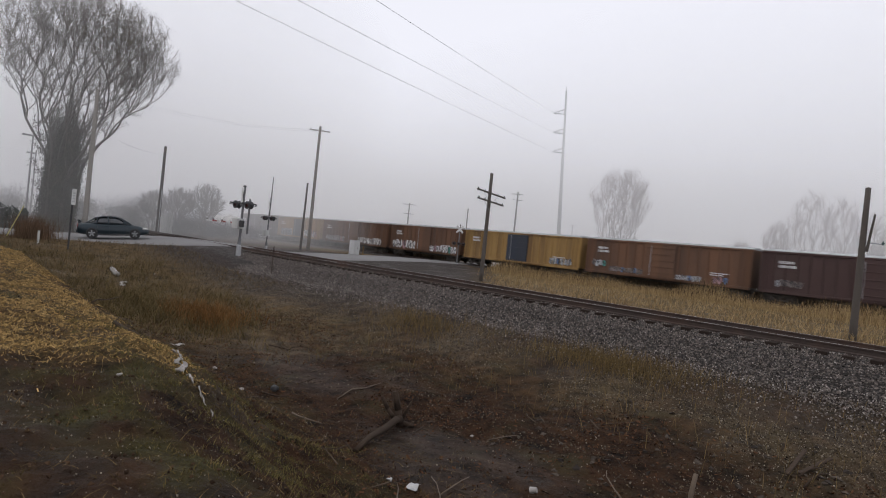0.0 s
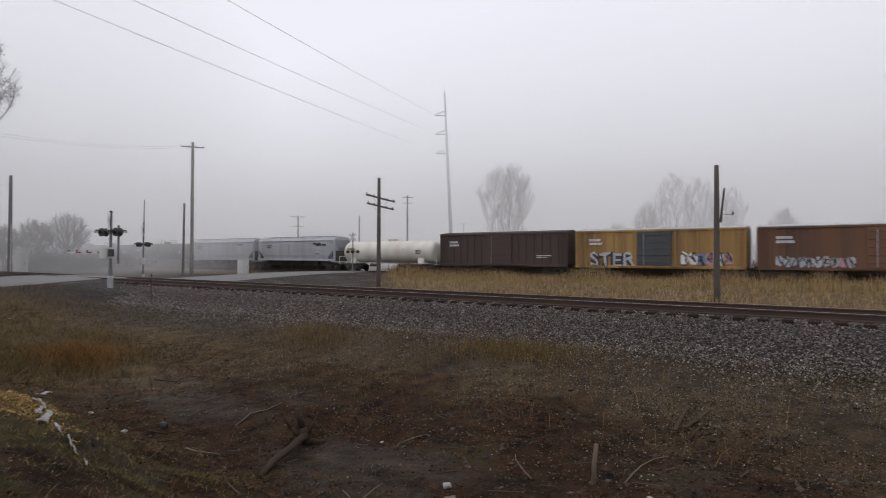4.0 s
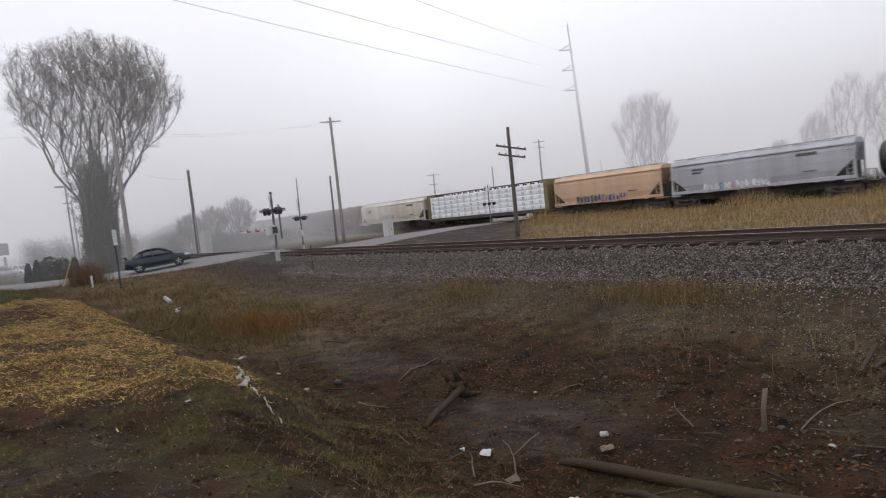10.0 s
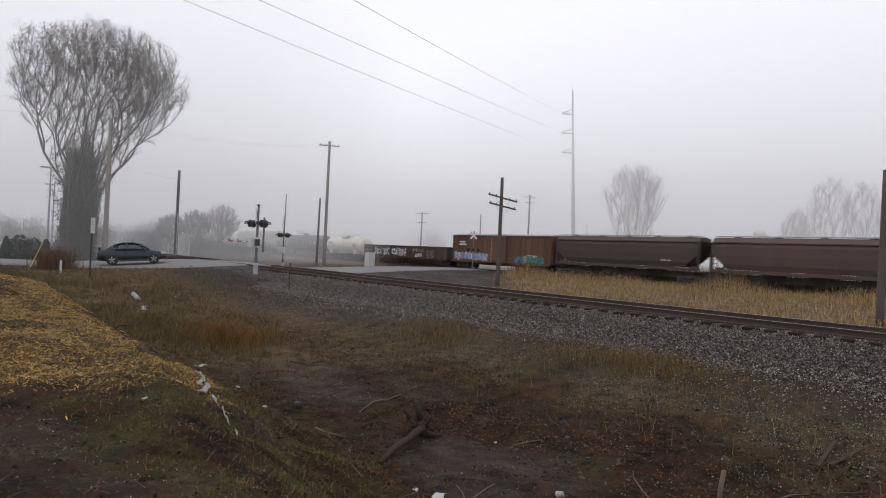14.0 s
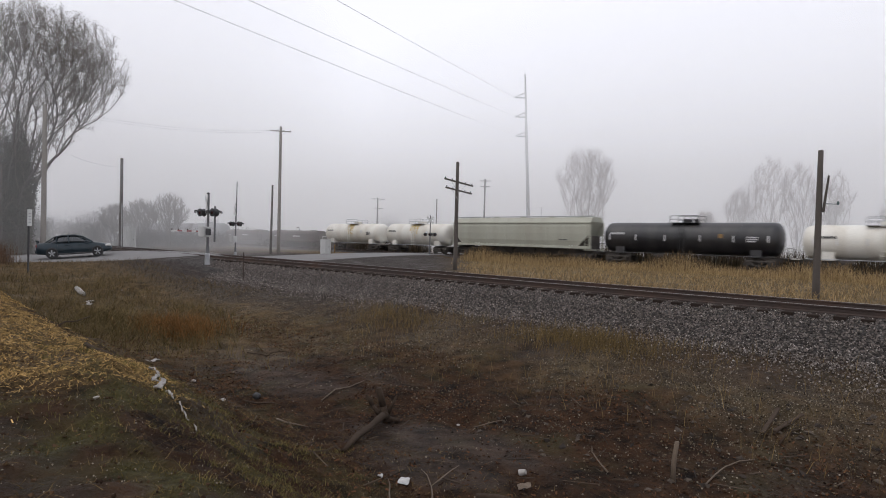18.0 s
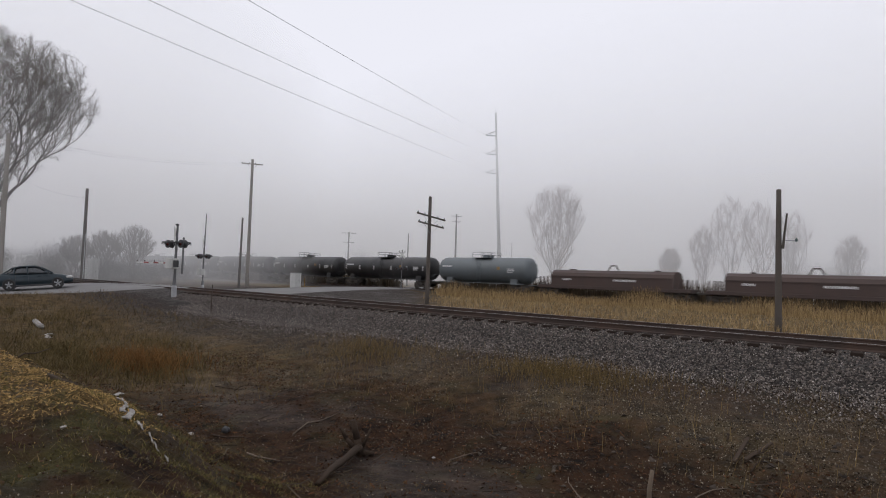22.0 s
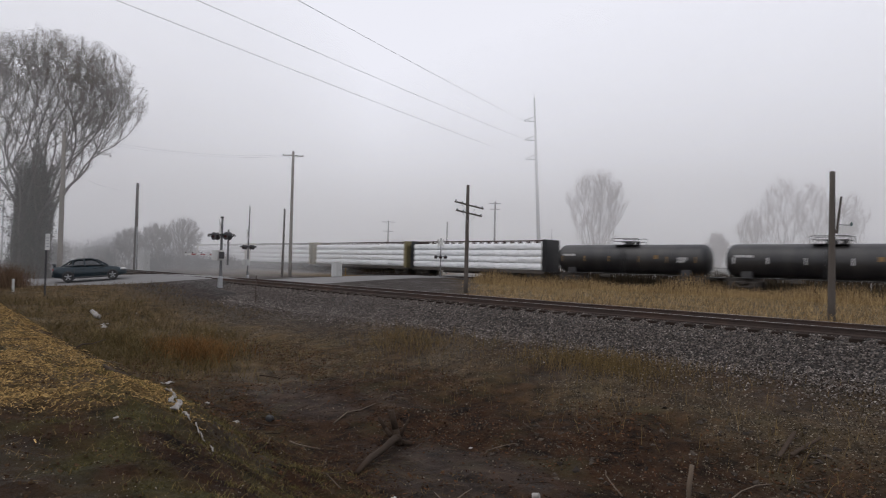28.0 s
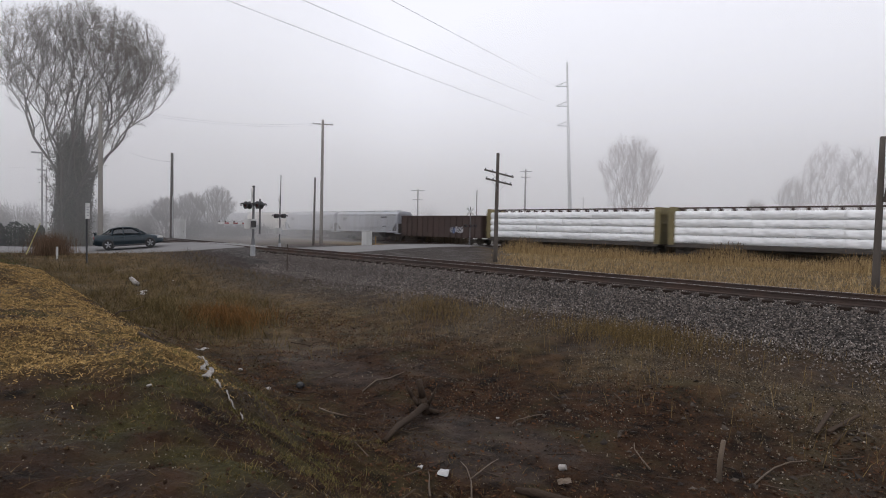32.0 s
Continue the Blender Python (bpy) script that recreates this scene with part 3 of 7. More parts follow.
def grasses():
    reed = island("dead_reed", (0.17, 0.110, 0.050), (0.44, 0.32, 0.165), 0.9, 0.15)
    n = 62000
    x, y = RNG.uniform(-46, 62, n), np.where(np.arange(n) < 36000, 21 + 28 * RNG.random(n), RNG.uniform(46.5, 53, n))
    z = np.interp(y, [p[0] for p in PROFILE], [p[1] for p in PROFILE]) - 0.02
    wave = np.array([max(0, noise.noise(Vector((a * 0.19, b * 0.12, 0))) + 0.5 * noise.noise(Vector((a * 0.55, b * 0.3, 5))) + 0.22) for a, b in zip(x, y)])
    edge = np.array([step(0.80, 0.90, -a / b + 0.05 * noise.noise(Vector((a * 0.4, b * 0.4, 1)))) for a, b in zip(x, y)])
    tall = np.array([step(43, 48, b) for b in y])
    clump = 0.30 + 0.25 * wave + tall * (0.42 + 0.62 * wave)
    ok = (edge < RNG.random(n)) & (np.hypot(x + 27, y - 31.4) > 0.4)
    P = np.stack([x, y, z], -1)[ok]
    V = blades(P, 0.95, 0.015, 0.22)
    V[:, :, 2] = P[:, None, 2] + (V[:, :, 2] - P[:, None, 2]) * clump[ok][:, None]
    joined("reeds", V, BLADE_F, reed, "tall dead tan reeds between the tracks", "reeds")
    plume = island("reed_plume", (0.050, 0.034, 0.020), (0.20, 0.135, 0.075), 0.95, 0.1)
    tops = V[(RNG.random(len(V)) < 0.20 * tall[ok] * (0.3 + wave[ok])) & (V[:, 0, 1] > 45)]
    S = np.stack([np.full(len(tops), 0.030), np.full(len(tops), 0.030), RNG.uniform(0.12, 0.24, len(tops))], -1)
    joined("reed_plumes", strew(OCTA, tops[:, 4], S, 0.25), OCTA_F, plume, "brown feathery seed heads of the reeds", "reeds")
    n = 34000
    x, y = RNG.uniform(-115, 70, n), RNG.uniform(59.3, 62.5, n)
    ok = np.abs(x + 54.3) > 5.0
    x, y, n = x[ok], y[ok], int(ok.sum())
    # weed colour darkened to stand in for the shade beneath the cars
    weed = island("shaded_weed", (0.022, 0.016, 0.010), (0.10, 0.070, 0.038), 0.9, 0.15)
    joined("weeds", blades(np.stack([x, y, np.full(n, -1.15)], -1), 2.2, 0.032, 0.2), BLADE_F, weed, "dead weeds behind the far track, darkened as under-car shade", "weeds")
    straw = island("ditch_straw", (0.050, 0.038, 0.014), (0.17, 0.125, 0.055), 0.9, 0.15)
    amber = island("amber_straw", (0.09, 0.042, 0.014), (0.24, 0.125, 0.042), 0.9, 0.15)
    P = spots(7000, -32, -11, 4.4, 9.5, lambda x, y: 0.6 * math.exp(-((x + 19.5) / 4.0) ** 2 - ((y - 6.6) / 1.5) ** 2) + 0.30 * step(-2.0, 4.0, -x - 16) * step(-0.1, 0.3, noise.noise(Vector((x, y, 0)) * 0.7)), -0.02)
    joined("dead_grass", blades(P, 0.42, 0.007, 0.9), BLADE_F, straw, "rusty dead grass hanging over the ditch", "grass")
    P = spots(1800, -21, -14.5, 5.8, 9.5, lambda x, y: math.exp(-((x + 17.6) / 1.3) ** 2 - ((y - 7.3) / 0.7) ** 2), -0.02)
    joined("dead_grass", blades(P, 0.55, 0.007, 0.6), BLADE_F, amber, "bright amber dead grass leaning into the ditch", "grass")
    P = spots(4200, -16, 2, 8.5, 13.2, lambda x, y: 0.9 * math.exp(-((x + 6.6) / 1.5) ** 2 - ((y - 12.3) / 0.6) ** 2) + 0.35 * math.exp(-((x + 12.5) / 1.3) ** 2 - ((y - 11.6) / 0.7) ** 2) + 0.015, -0.02)
    joined("dead_grass", blades(P, 0.34, 0.005, 0.5), BLADE_F, island("slope_straw", (0.065, 0.045, 0.018), (0.235, 0.165, 0.072), 0.9, 0.15), "thin dead grass on the gravel slope", "grass")
    tuft = island("bank_grass", (0.032, 0.028, 0.007), (0.145, 0.105, 0.036), 0.9, 0.15)
    P = spots(22000, -20, -0.5, -0.4, 4.6, lambda x, y: max(zones(x, y)[1], 0.18 * step(2.0, 3.2, y)) * (1 - zones(x, y)[0]), -0.01)
    joined("bank_grass", blades(P, 0.038, 0.003, 1.3), BLADE_F, tuft, "short green and yellowed grass on the bank", "grass")
    clod = island("soil_clod", (0.018, 0.010, 0.0060), (0.085, 0.050, 0.028), 0.95, 0.15)
    P = spots(3000, -12, 0, -0.3, 5.0, lambda x, y: (1 - zones(x, y)[0]) * (1 - 0.6 * step(2.5, 4, y)), 0.0)
    joined("soil_clods", strew(OCTA, P, RNG.uniform(0.006, 0.022, (len(P), 1)) * RNG.uniform(0.6, 1.3, (len(P), 3)), 1.0), OCTA_F, clod, "loose dark soil clods on the bank", "soil")
    thatch = island("thatch", (0.035, 0.022, 0.009), (0.19, 0.13, 0.055), 0.95, 0.15)
    P = spots(17000, -14, 0, -0.3, 6.0, lambda x, y: (1 - zones(x, y)[0]) * (0.35 + 0.65 * step(1.4, 2.6, y) * (1 - step(4.0, 6.0, y))), 0.0)
    joined("thatch", blades(P, 0.042, 0.003, 2.4), BLADE_F, thatch, "matted dead grass on the bank edge", "grass")
    P = []
    for _ in range(190):
        cx, cy, cr = RNG.uniform(-9.5, -0.5), 2.85 + RNG.normal(0, 0.75), RNG.uniform(0.05, 0.18)
        P += [on(cx + RNG.normal(0, cr), cy + RNG.normal(0, cr), -0.01) for _ in range(45)]
    joined("bank_tufts", blades(np.array(P), 0.065, 0.0028, 1.1), BLADE_F, island("olive_tuft", (0.048, 0.044, 0.013), (0.20, 0.165, 0.055), 0.9, 0.15), "olive-yellow tufts of grass along the bank edge", "grass")
    P = spots(9000, -44, -19, -1.5, 4.6, lambda x, y: (1 - step(2.6, 4.6, y + 0.6 * noise.noise(Vector((x, y, 2))))) if road_gap(x, y) > 3.9 else 0, -0.01)
    joined("lawn", blades(P, 0.10, 0.010, 0.7), BLADE_F, island("lawn_grass", (0.030, 0.052, 0.012), (0.085, 0.115, 0.032), 0.9, 0.15), "green mown grass along the road", "grass")
    rush = island("verge_brush", (0.085, 0.052, 0.034), (0.20, 0.135, 0.088), 0.95, 0.1)
    P = np.array([on(-40.4 + RNG.normal(0, 0.5), 6.2 + RNG.normal(0, 0.5)) for _ in range(1300)])
    joined("brush", blades(P, 1.35, 0.008, 0.3), BLADE_F, rush, "soft tan dead brush at the road edge", "brush")
    P = spots(9000, -46, -22, 0.0, 12.5, lambda x, y: 1.0 if road_gap(x, y) > 3.8 else 0, -0.02)
    verge = island("verge_grass", (0.030, 0.026, 0.012), (0.17, 0.115, 0.055), 0.9)
    joined("verge_grass", blades(P, 0.26, 0.008, 0.7), BLADE_F, verge, "rough yellow-green grass along the road verge", "grass")


cover()
grasses()
DEADWOOD = paint("wet_dead_wood", (0.050, 0.035, 0.025), 0.95, dirt=0.4, grain=35, bump=0.8, dark=(0.028, 0.019, 0.013), spec=0.15)
PALEWOOD = paint("bleached_stick", (0.125, 0.092, 0.064), 0.85, dirt=0.3, grain=40)
PAPER = paint("white_paper", (0.46, 0.455, 0.45), 0.7, dirt=0.25, scale=8, grain=30)
LITTER = paint("white_plastic", (0.30, 0.28, 0.26), 0.6, dirt=0.5, scale=6, grain=30)


def stem(name, pts, r0, r1, material, label, category, n=7):
    """A crooked stick through the points, thinner towards its end."""
    bm = bmesh.new()
    pts = [Vector(p) for p in pts]
    rings = []
    for k, p in enumerate(pts):
        d = (pts[min(k + 1, len(pts) - 1)] - pts[max(k - 1, 0)]).normalized()
        a = d.cross(Vector((0.1, 0, 1))).normalized()
        b = d.cross(a)
        r = (r0 + (r1 - r0) * k / (len(pts) - 1)) * (0.9 + 0.25 * noise.noise(p * 3))
        rings.append([bm.verts.new(p + r * (1 + 0.18 * noise.noise(Vector((q * 1.7, p.x * 4, p.y * 4)))) * (math.cos(q * 2 * math.pi / n) * a + math.sin(q * 2 * math.pi / n) * b)) for q in range(n)])
    for lo, hi in zip(rings, rings[1:]):
        for q in range(n):
            bm.faces.new((lo[q], lo[(q + 1) % n], hi[(q + 1) % n], hi[q]))
    bm.faces.new(rings[0][::-1])
    bm.faces.new(rings[-1])
    bmesh.ops.recalc_face_normals(bm, faces=bm.faces)
    return tagged(part(name, bm, material, smooth=True), label, category)


def ditch_things():
    st = thing("tree_stump", "forked dead root stump lying in the ditch", "stump")
    z = ground_z(-7.09, 6.38)
    bm = bmesh.new()
    arm = [Vector(on(-6.30, 4.88, 0.03)), Vector(on(-6.52, 5.3, 0.09)), Vector(on(-6.75, 5.75, 0.13)), Vector(on(-6.98, 6.2, 0.14)), Vector(on(-7.09, 6.38, 0.10))]
    for k, (p, q) in enumerate(zip(arm, arm[1:])):
        tube(bm, p, q, 0.040 + 0.006 * k, 0.046 + 0.006 * k, 10)
    for v in bm.verts:
        v.co += Vector((noise.noise(v.co * 9), noise.noise(v.co * 9 + Vector((5, 0, 0))), noise.noise(v.co * 9 + Vector((0, 5, 0))))) * 0.018
    bmesh.ops.remove_doubles(bm, verts=bm.verts, dist=0.012)
    part("trunk", bm, DEADWOOD, st, smooth=True)
    for pts, r0, r1 in (([(-7.06, 6.36, z + 0.0), (-7.11, 6.32, z + 0.26), (-7.17, 6.27, z + 0.56)], 0.070, 0.045), ([(-7.12, 6.28, z + 0.10), (-7.22, 6.18, z + 0.27), (-7.30, 6.12, z + 0.45)], 0.042, 0.028), ([(-7.05, 6.38, z + 0.12), (-6.96, 6.48, z + 0.42)], 0.030, 0.016), ([(-7.05, 6.4, z + 0.03), (-6.9, 6.52, z + 0.02)], 0.06, 0.03), ([(-6.33, 4.93, z + 0.0), (-6.48, 4.84, z + 0.17)], 0.026, 0.016)):
        bm = bmesh.new()
        for k in range(len(pts) - 1):
            f0, f1 = k / (len(pts) - 1), (k + 1) / (len(pts) - 1)
            tube(bm, pts[k], pts[k + 1], r0 + (r1 - r0) * f0, r0 + (r1 - r0) * f1, 8)
        for v in bm.verts:
            v.co += Vector((noise.noise(v.co * 11), noise.noise(v.co * 11 + Vector((5, 0, 0))), 0)) * 0.012
        part("root", bm, DEADWOOD, st, smooth=True)
    z = ground_z(-2.7, 7.45)
    stem("stake", [(-2.7, 7.4, z - 0.1), (-2.72, 7.46, z + 0.25), (-2.70, 7.5, z + 0.50)], 0.036, 0.028, PALEWOOD, "broken pale wooden stake standing in the dirt", "stake")
    stem("fallen_log", [on(-4.12, 5.14, 0.0), on(-3.9, 5.2, 0.04), on(-3.5, 5.34, 0.07), on(-3.0, 5.42, 0.05), on(-2.4, 5.52, 0.05), on(-1.6, 5.76, 0.06), on(-0.9, 5.95, 0.05)], 0.048, 0.085, DEADWOOD, "rotten dark log lying in the ditch", "log", 14)
    stem("fallen_log", [on(-3.38, 5.06, -0.01), on(-3.0, 5.02, 0.02), on(-2.5, 4.96, 0.03), on(-1.9, 4.9, 0.0)], 0.035, 0.05, DEADWOOD, "short rotten log half sunk beside the longer one", "log", 12)
    stem("curved_branch", [on(-2.36, 7.62, 0.01), on(-2.35, 7.95, 0.03), on(-2.31, 8.22, 0.04), on(-2.2, 8.45, 0.03), on(-2.05, 8.62, 0.02)], 0.013, 0.008, PALEWOOD, "pale curved branch lying on the slope", "branch")
    fk = thing("forked_stick", "pale forked stick lying on the ditch bank", "branch")
    for nm, pts in (("stick", [on(-4.30, 4.58, 0.01), on(-4.42, 4.70, 0.05), on(-4.56, 4.84, 0.04), on(-4.74, 4.95, 0.07), on(-5.03, 5.14, 0.02)]), ("twig", [on(-4.58, 4.86, 0.04), on(-4.62, 5.1, 0.07), on(-4.70, 5.34, 0.05), on(-4.76, 5.56, 0.06)])):
        ob = stem(nm, pts, 0.012, 0.006, PALEWOOD, "", "", 6)
        ob.parent = fk
    stem("branch", [on(-9.0, 2.45, 0.03), on(-8.7, 2.5, 0.06), on(-8.4, 2.56, 0.05), on(-8.1, 2.6, 0.02)], 0.045, 0.03, DEADWOOD, "dark broken branch along the edge of the wood chips", "branch")
    stem("branch", [on(-13.2, 3.1, 0.0), on(-13.5, 3.3, 0.16), on(-13.9, 3.6, 0.30), on(-14.2, 3.95, 0.52)], 0.022, 0.008, DEADWOOD, "bare dark twig sticking out of the bank", "branch")
    stem("plastic_pipe", [on(-27.6, 7.16, 0.08), on(-27.1, 7.11, 0.08), on(-26.5, 7.05, 0.09), on(-26.0, 7.0, 0.09)], 0.10, 0.11, LITTER, "dirty white plastic pipe lying on the ditch slope", "pipe", 12)
    for x, y, sx, sy, a, tilt, lab in ((-4.92, 4.73, 0.085, 0.065, 20, 14, "crumpled white paper sheet in the ditch"), (-3.56, 4.58, 0.10, 0.08, -25, 12, "torn white paper sheet beside the log"), (-4.23, 4.45, 0.075, 0.055, 60, 8, "pale brown cardboard scrap on the bank"), (-2.9, 4.72, 0.045, 0.045, 15, 6, "small square of pale paper beside the log"), (-3.86, 5.73, 0.085, 0.06, 40, 5, "muddy torn paper beside the cup"), (-2.55, 5.1, 0.04, 0.03, 10, 6, "small white paper scrap by the log"), (-2.3, 5.14, 0.05, 0.03, 70, 6, "small white paper scrap by the log"), (-5.26, 4.65, 0.035, 0.025, 30, 6, "small white paper scrap on the bank")):
        bm = bmesh.new()
        bmesh.ops.create_grid(bm, x_segments=8, y_segments=6, size=1)
        for v in bm.verts:
            k = 1 - 0.16 * abs(noise.noise(Vector((v.co.x * 2, v.co.y * 2, x * 3))))
            v.co = Vector((v.co.x * sx * k, v.co.y * sy * k, 0.030 * noise.noise(Vector((v.co.x * 1.4, v.co.y * 1.4, y * 5)))))
        top = bmesh.ops.extrude_face_region(bm, geom=bm.faces[:])
        bmesh.ops.translate(bm, vec=(0, 0, 0.003), verts=[g for g in top["geom"] if isinstance(g, bmesh.types.BMVert)])
        ob = tagged(part("paper", bm, PALEWOOD if "brown" in lab or "muddy" in lab else PAPER), lab, "litter", "scattered litter")
        ob.matrix_basis = pose(*on(x, y, 0.045), tilt, -tilt, a)
    for x, y, a, ln in ((-2.14, 9.85, 92, 1.15), (-1.92, 9.95, 78, 0.95)):
        ob = part("plank", boxed(-ln / 2, ln / 2, -0.03, 0.03, 0, 0.03, 0.008), DEADWOOD)
        tagged(ob, "weathered grey plank lying on the slope", "plank", "planks on the slope").matrix_basis = pose(*on(x, y, 0.03), 0, 0, a) @ pose(0, 0, 0, 0, -6, 0)
    rnd = random.Random(5)
    sticks = [(-4.3, 3.9, 0.5, 0.6), (-4.6, 4.2, 0.35, 2.4), (-13.5, 7.4, 0.9, 0.2), (-17.7, 7.8, 2.0, 0.1), (-8.5, 6.05, 1.4, 1.9), (-12.9, 7.5, 0.6, 1.4), (-5.9, 7.3, 0.5, 0.2), (-2.5, 10.3, 0.6, 1.3), (-2.05, 9.5, 0.7, 1.0), (-1.9, 9.3, 0.7, 1.3), (-3.4, 7.0, 0.5, 2.6), (-16.0, 4.9, 1.2, 0.6), (0.4, 9.0, 0.6, 0.4), (-8.2, 5.0, 0.7, 0.15), (-0.2, 10.4, 0.5, 1.0), (-3.3, 4.0, 0.5, 1.2), (-9.6, 5.2, 1.0, 0.3)]
    for x, y, ln, a in sticks:
        dx, dy = math.cos(a) * ln / 3, math.sin(a) * ln / 3
        pts = [on(x + dx * k + rnd.uniform(-0.05, 0.05), y + dy * k + rnd.uniform(-0.05, 0.05), 0.02 + 0.05 * rnd.random() * (k > 0) + (0.12 * k / 3 if ln < 0.6 else 0)) for k in range(4)]
        tagged(stem("branch", pts, 0.019 if ln > 0.6 else 0.014, 0.006, rnd.choice((DEADWOOD, PALEWOOD, DEADWOOD)), "thin broken branch on the ditch floor", "branch", 6), group="fallen branches")
    litter = [("paper_cup", -4.07, 6.07, "crushed white paper cup in the dirt"), ("litter", -9.9, 3.7, "white plastic scrap on the bank edge"), ("litter", -6.2, 7.2, "pale torn packaging in the leaves"), ("litter", -1.94, 7.25, "white torn tissue on the dirt"), ("litter", -9.3, 4.6, "small white plastic scrap"), ("litter", -18.0, 2.6, "small white scrap in the grass"), ("litter", -5.9, 1.7, "white scrap on the bank"), ("litter", -11.0, 4.85, "small white scrap in the ditch"), ("litter", -26.3, 8.5, "small white scrap in the weeds")]
    for name, x, y, label in litter:
        bm = bmesh.new()
        if name == "paper_cup":
            bm = lathe([(0, 0.033), (0.085, 0.045), (0.088, 0.04)], 14, "X")
        else:
            bmesh.ops.create_icosphere(bm, subdivisions=2, radius=0.05 if abs(x) < 5 else 0.036 if abs(x) < 8 else 0.055)
            for v in bm.verts:
                v.co *= 0.75 + 0.6 * noise.noise(v.co * 14 + Vector((x, y, 0)))
                v.co.z *= 0.45
        ob = tagged(part(name, bm, LITTER), label, "litter", "scattered litter")
        ob.matrix_basis = pose(*on(x, y, 0.05), 0, 20 if name == "paper_cup" else 0, 40 * x)
    # torn plastic sheeting along the edge of the bank
    for (x, y, ln, wd, a) in ((-7.55, 2.80, 0.55, 0.05, 160), (-7.15, 2.70, 0.5, 0.09, 166), (-6.8, 2.62, 0.45, 0.10, 158), (-6.5, 2.60, 0.35, 0.05, 172), (-6.0, 2.54, 0.6, 0.022, 165), (-5.5, 2.44, 0.4, 0.018, 160), (-24.9, 6.9, 0.6, 0.2, 140), (-13.36, 4.98, 0.35, 0.12, 120)):
        bm = bmesh.new()
        bmesh.ops.create_grid(bm, x_segments=22, y_segments=6, size=0.5)
        for v in bm.verts:
            v.co.x *= ln
            v.co.y = wd * (v.co.y * (0.35 + 1.7 * abs(noise.noise(Vector((v.co.x * 5, x, 0))))) + 0.9 * noise.noise(Vector((v.co.x * 3, x, 7))))
            px, py = v.co.x * math.cos(radians(a)) - v.co.y * math.sin(radians(a)), v.co.x * math.sin(radians(a)) + v.co.y * math.cos(radians(a))
            v.co = Vector((px, py, ground_z(x + px, y + py) - ground_z(x, y) + 0.03 * abs(noise.noise(Vector((px * 9, py * 9, x))))))
        top = bmesh.ops.extrude_face_region(bm, geom=bm.faces[:])
        bmesh.ops.translate(bm, vec=(0, 0, 0.012), verts=[g for g in top["geom"] if isinstance(g, bmesh.types.BMVert)])
        ob = tagged(part("plastic_sheet", bm, LITTER, smooth=True), "torn dirty white plastic sheet on the bank", "litter", "scattered litter")
        ob.matrix_basis = pose(*on(x, y, 0.012))
    bm = lathe([(0, 0.02), (0.01, 0.06), (0.10, 0.07), (0.12, 0.03)], 14, "Z")
    tagged(part("can", bm, BLACK), "dark crushed can in the mud", "can").matrix_basis = pose(*on(-9.6, 5.45, 0.0), 70, 0, 30)
    P = spots(260, -12, 3, 3.6, 9.5, lambda x, y: 1, 0.02)
    S = np.stack([RNG.uniform(0.05, 0.22, len(P)), RNG.uniform(0.003, 0.008, len(P)), RNG.uniform(0.006, 0.014, len(P))], -1)
    joined("twigs", strew(SLAB, P, S, 0.15), SLAB_F, island("twig", (0.018, 0.012, 0.009), (0.085, 0.060, 0.040)), "fine broken twigs over the ditch floor", "twigs")
    P = spots(420, -6, 5, 6.8, 11, lambda x, y: 1, 0.0)
    joined("stones", strew(OCTA, P, RNG.uniform(0.03, 0.075, (len(P), 1)) * RNG.uniform(0.6, 1.3, (len(P), 3)) * (1, 1, 0.6), 0.4), OCTA_F, island("fieldstone", (0.018, 0.013, 0.010), (0.075, 0.058, 0.044)), "rounded brown stones on the slope", "stones")


ditch_things()


# ---- the freight train ----
WHEEL = paint("wheel_steel", (0.06, 0.052, 0.046), 0.6, 0.4, dirt=0.5)
FRAME = paint("dusty_truck_iron", (0.055, 0.048, 0.042), 0.8, dirt=0.5, dark=(0.11, 0.09, 0.07))
WRAP = paint("white_lumber_wrap", (0.80, 0.81, 0.82), 0.35, dirt=0.28, scale=2.5, grain=5, bump=0.9, dark=(0.42, 0.44, 0.46), spread=0.07)
STAMP = paint("grey_print", (0.25, 0.27, 0.30), 0.6, dirt=0.1)
CHALK = paint("white_spray_paint", (0.66, 0.66, 0.66), 0.6, dirt=0.3)
DIM = paint("faded_spray_paint", (0.20, 0.17, 0.16), 0.7, dirt=0.6)
SPRAYS = [paint("spray_paint_" + k, c, 0.6, dirt=0.25) for k, c in (("dark", (0.03, 0.03, 0.035)), ("blue", (0.13, 0.20, 0.36)), ("silver", (0.42, 0.43, 0.45)), ("pink", (0.42, 0.24, 0.27)), ("green", (0.06, 0.30, 0.24)))]
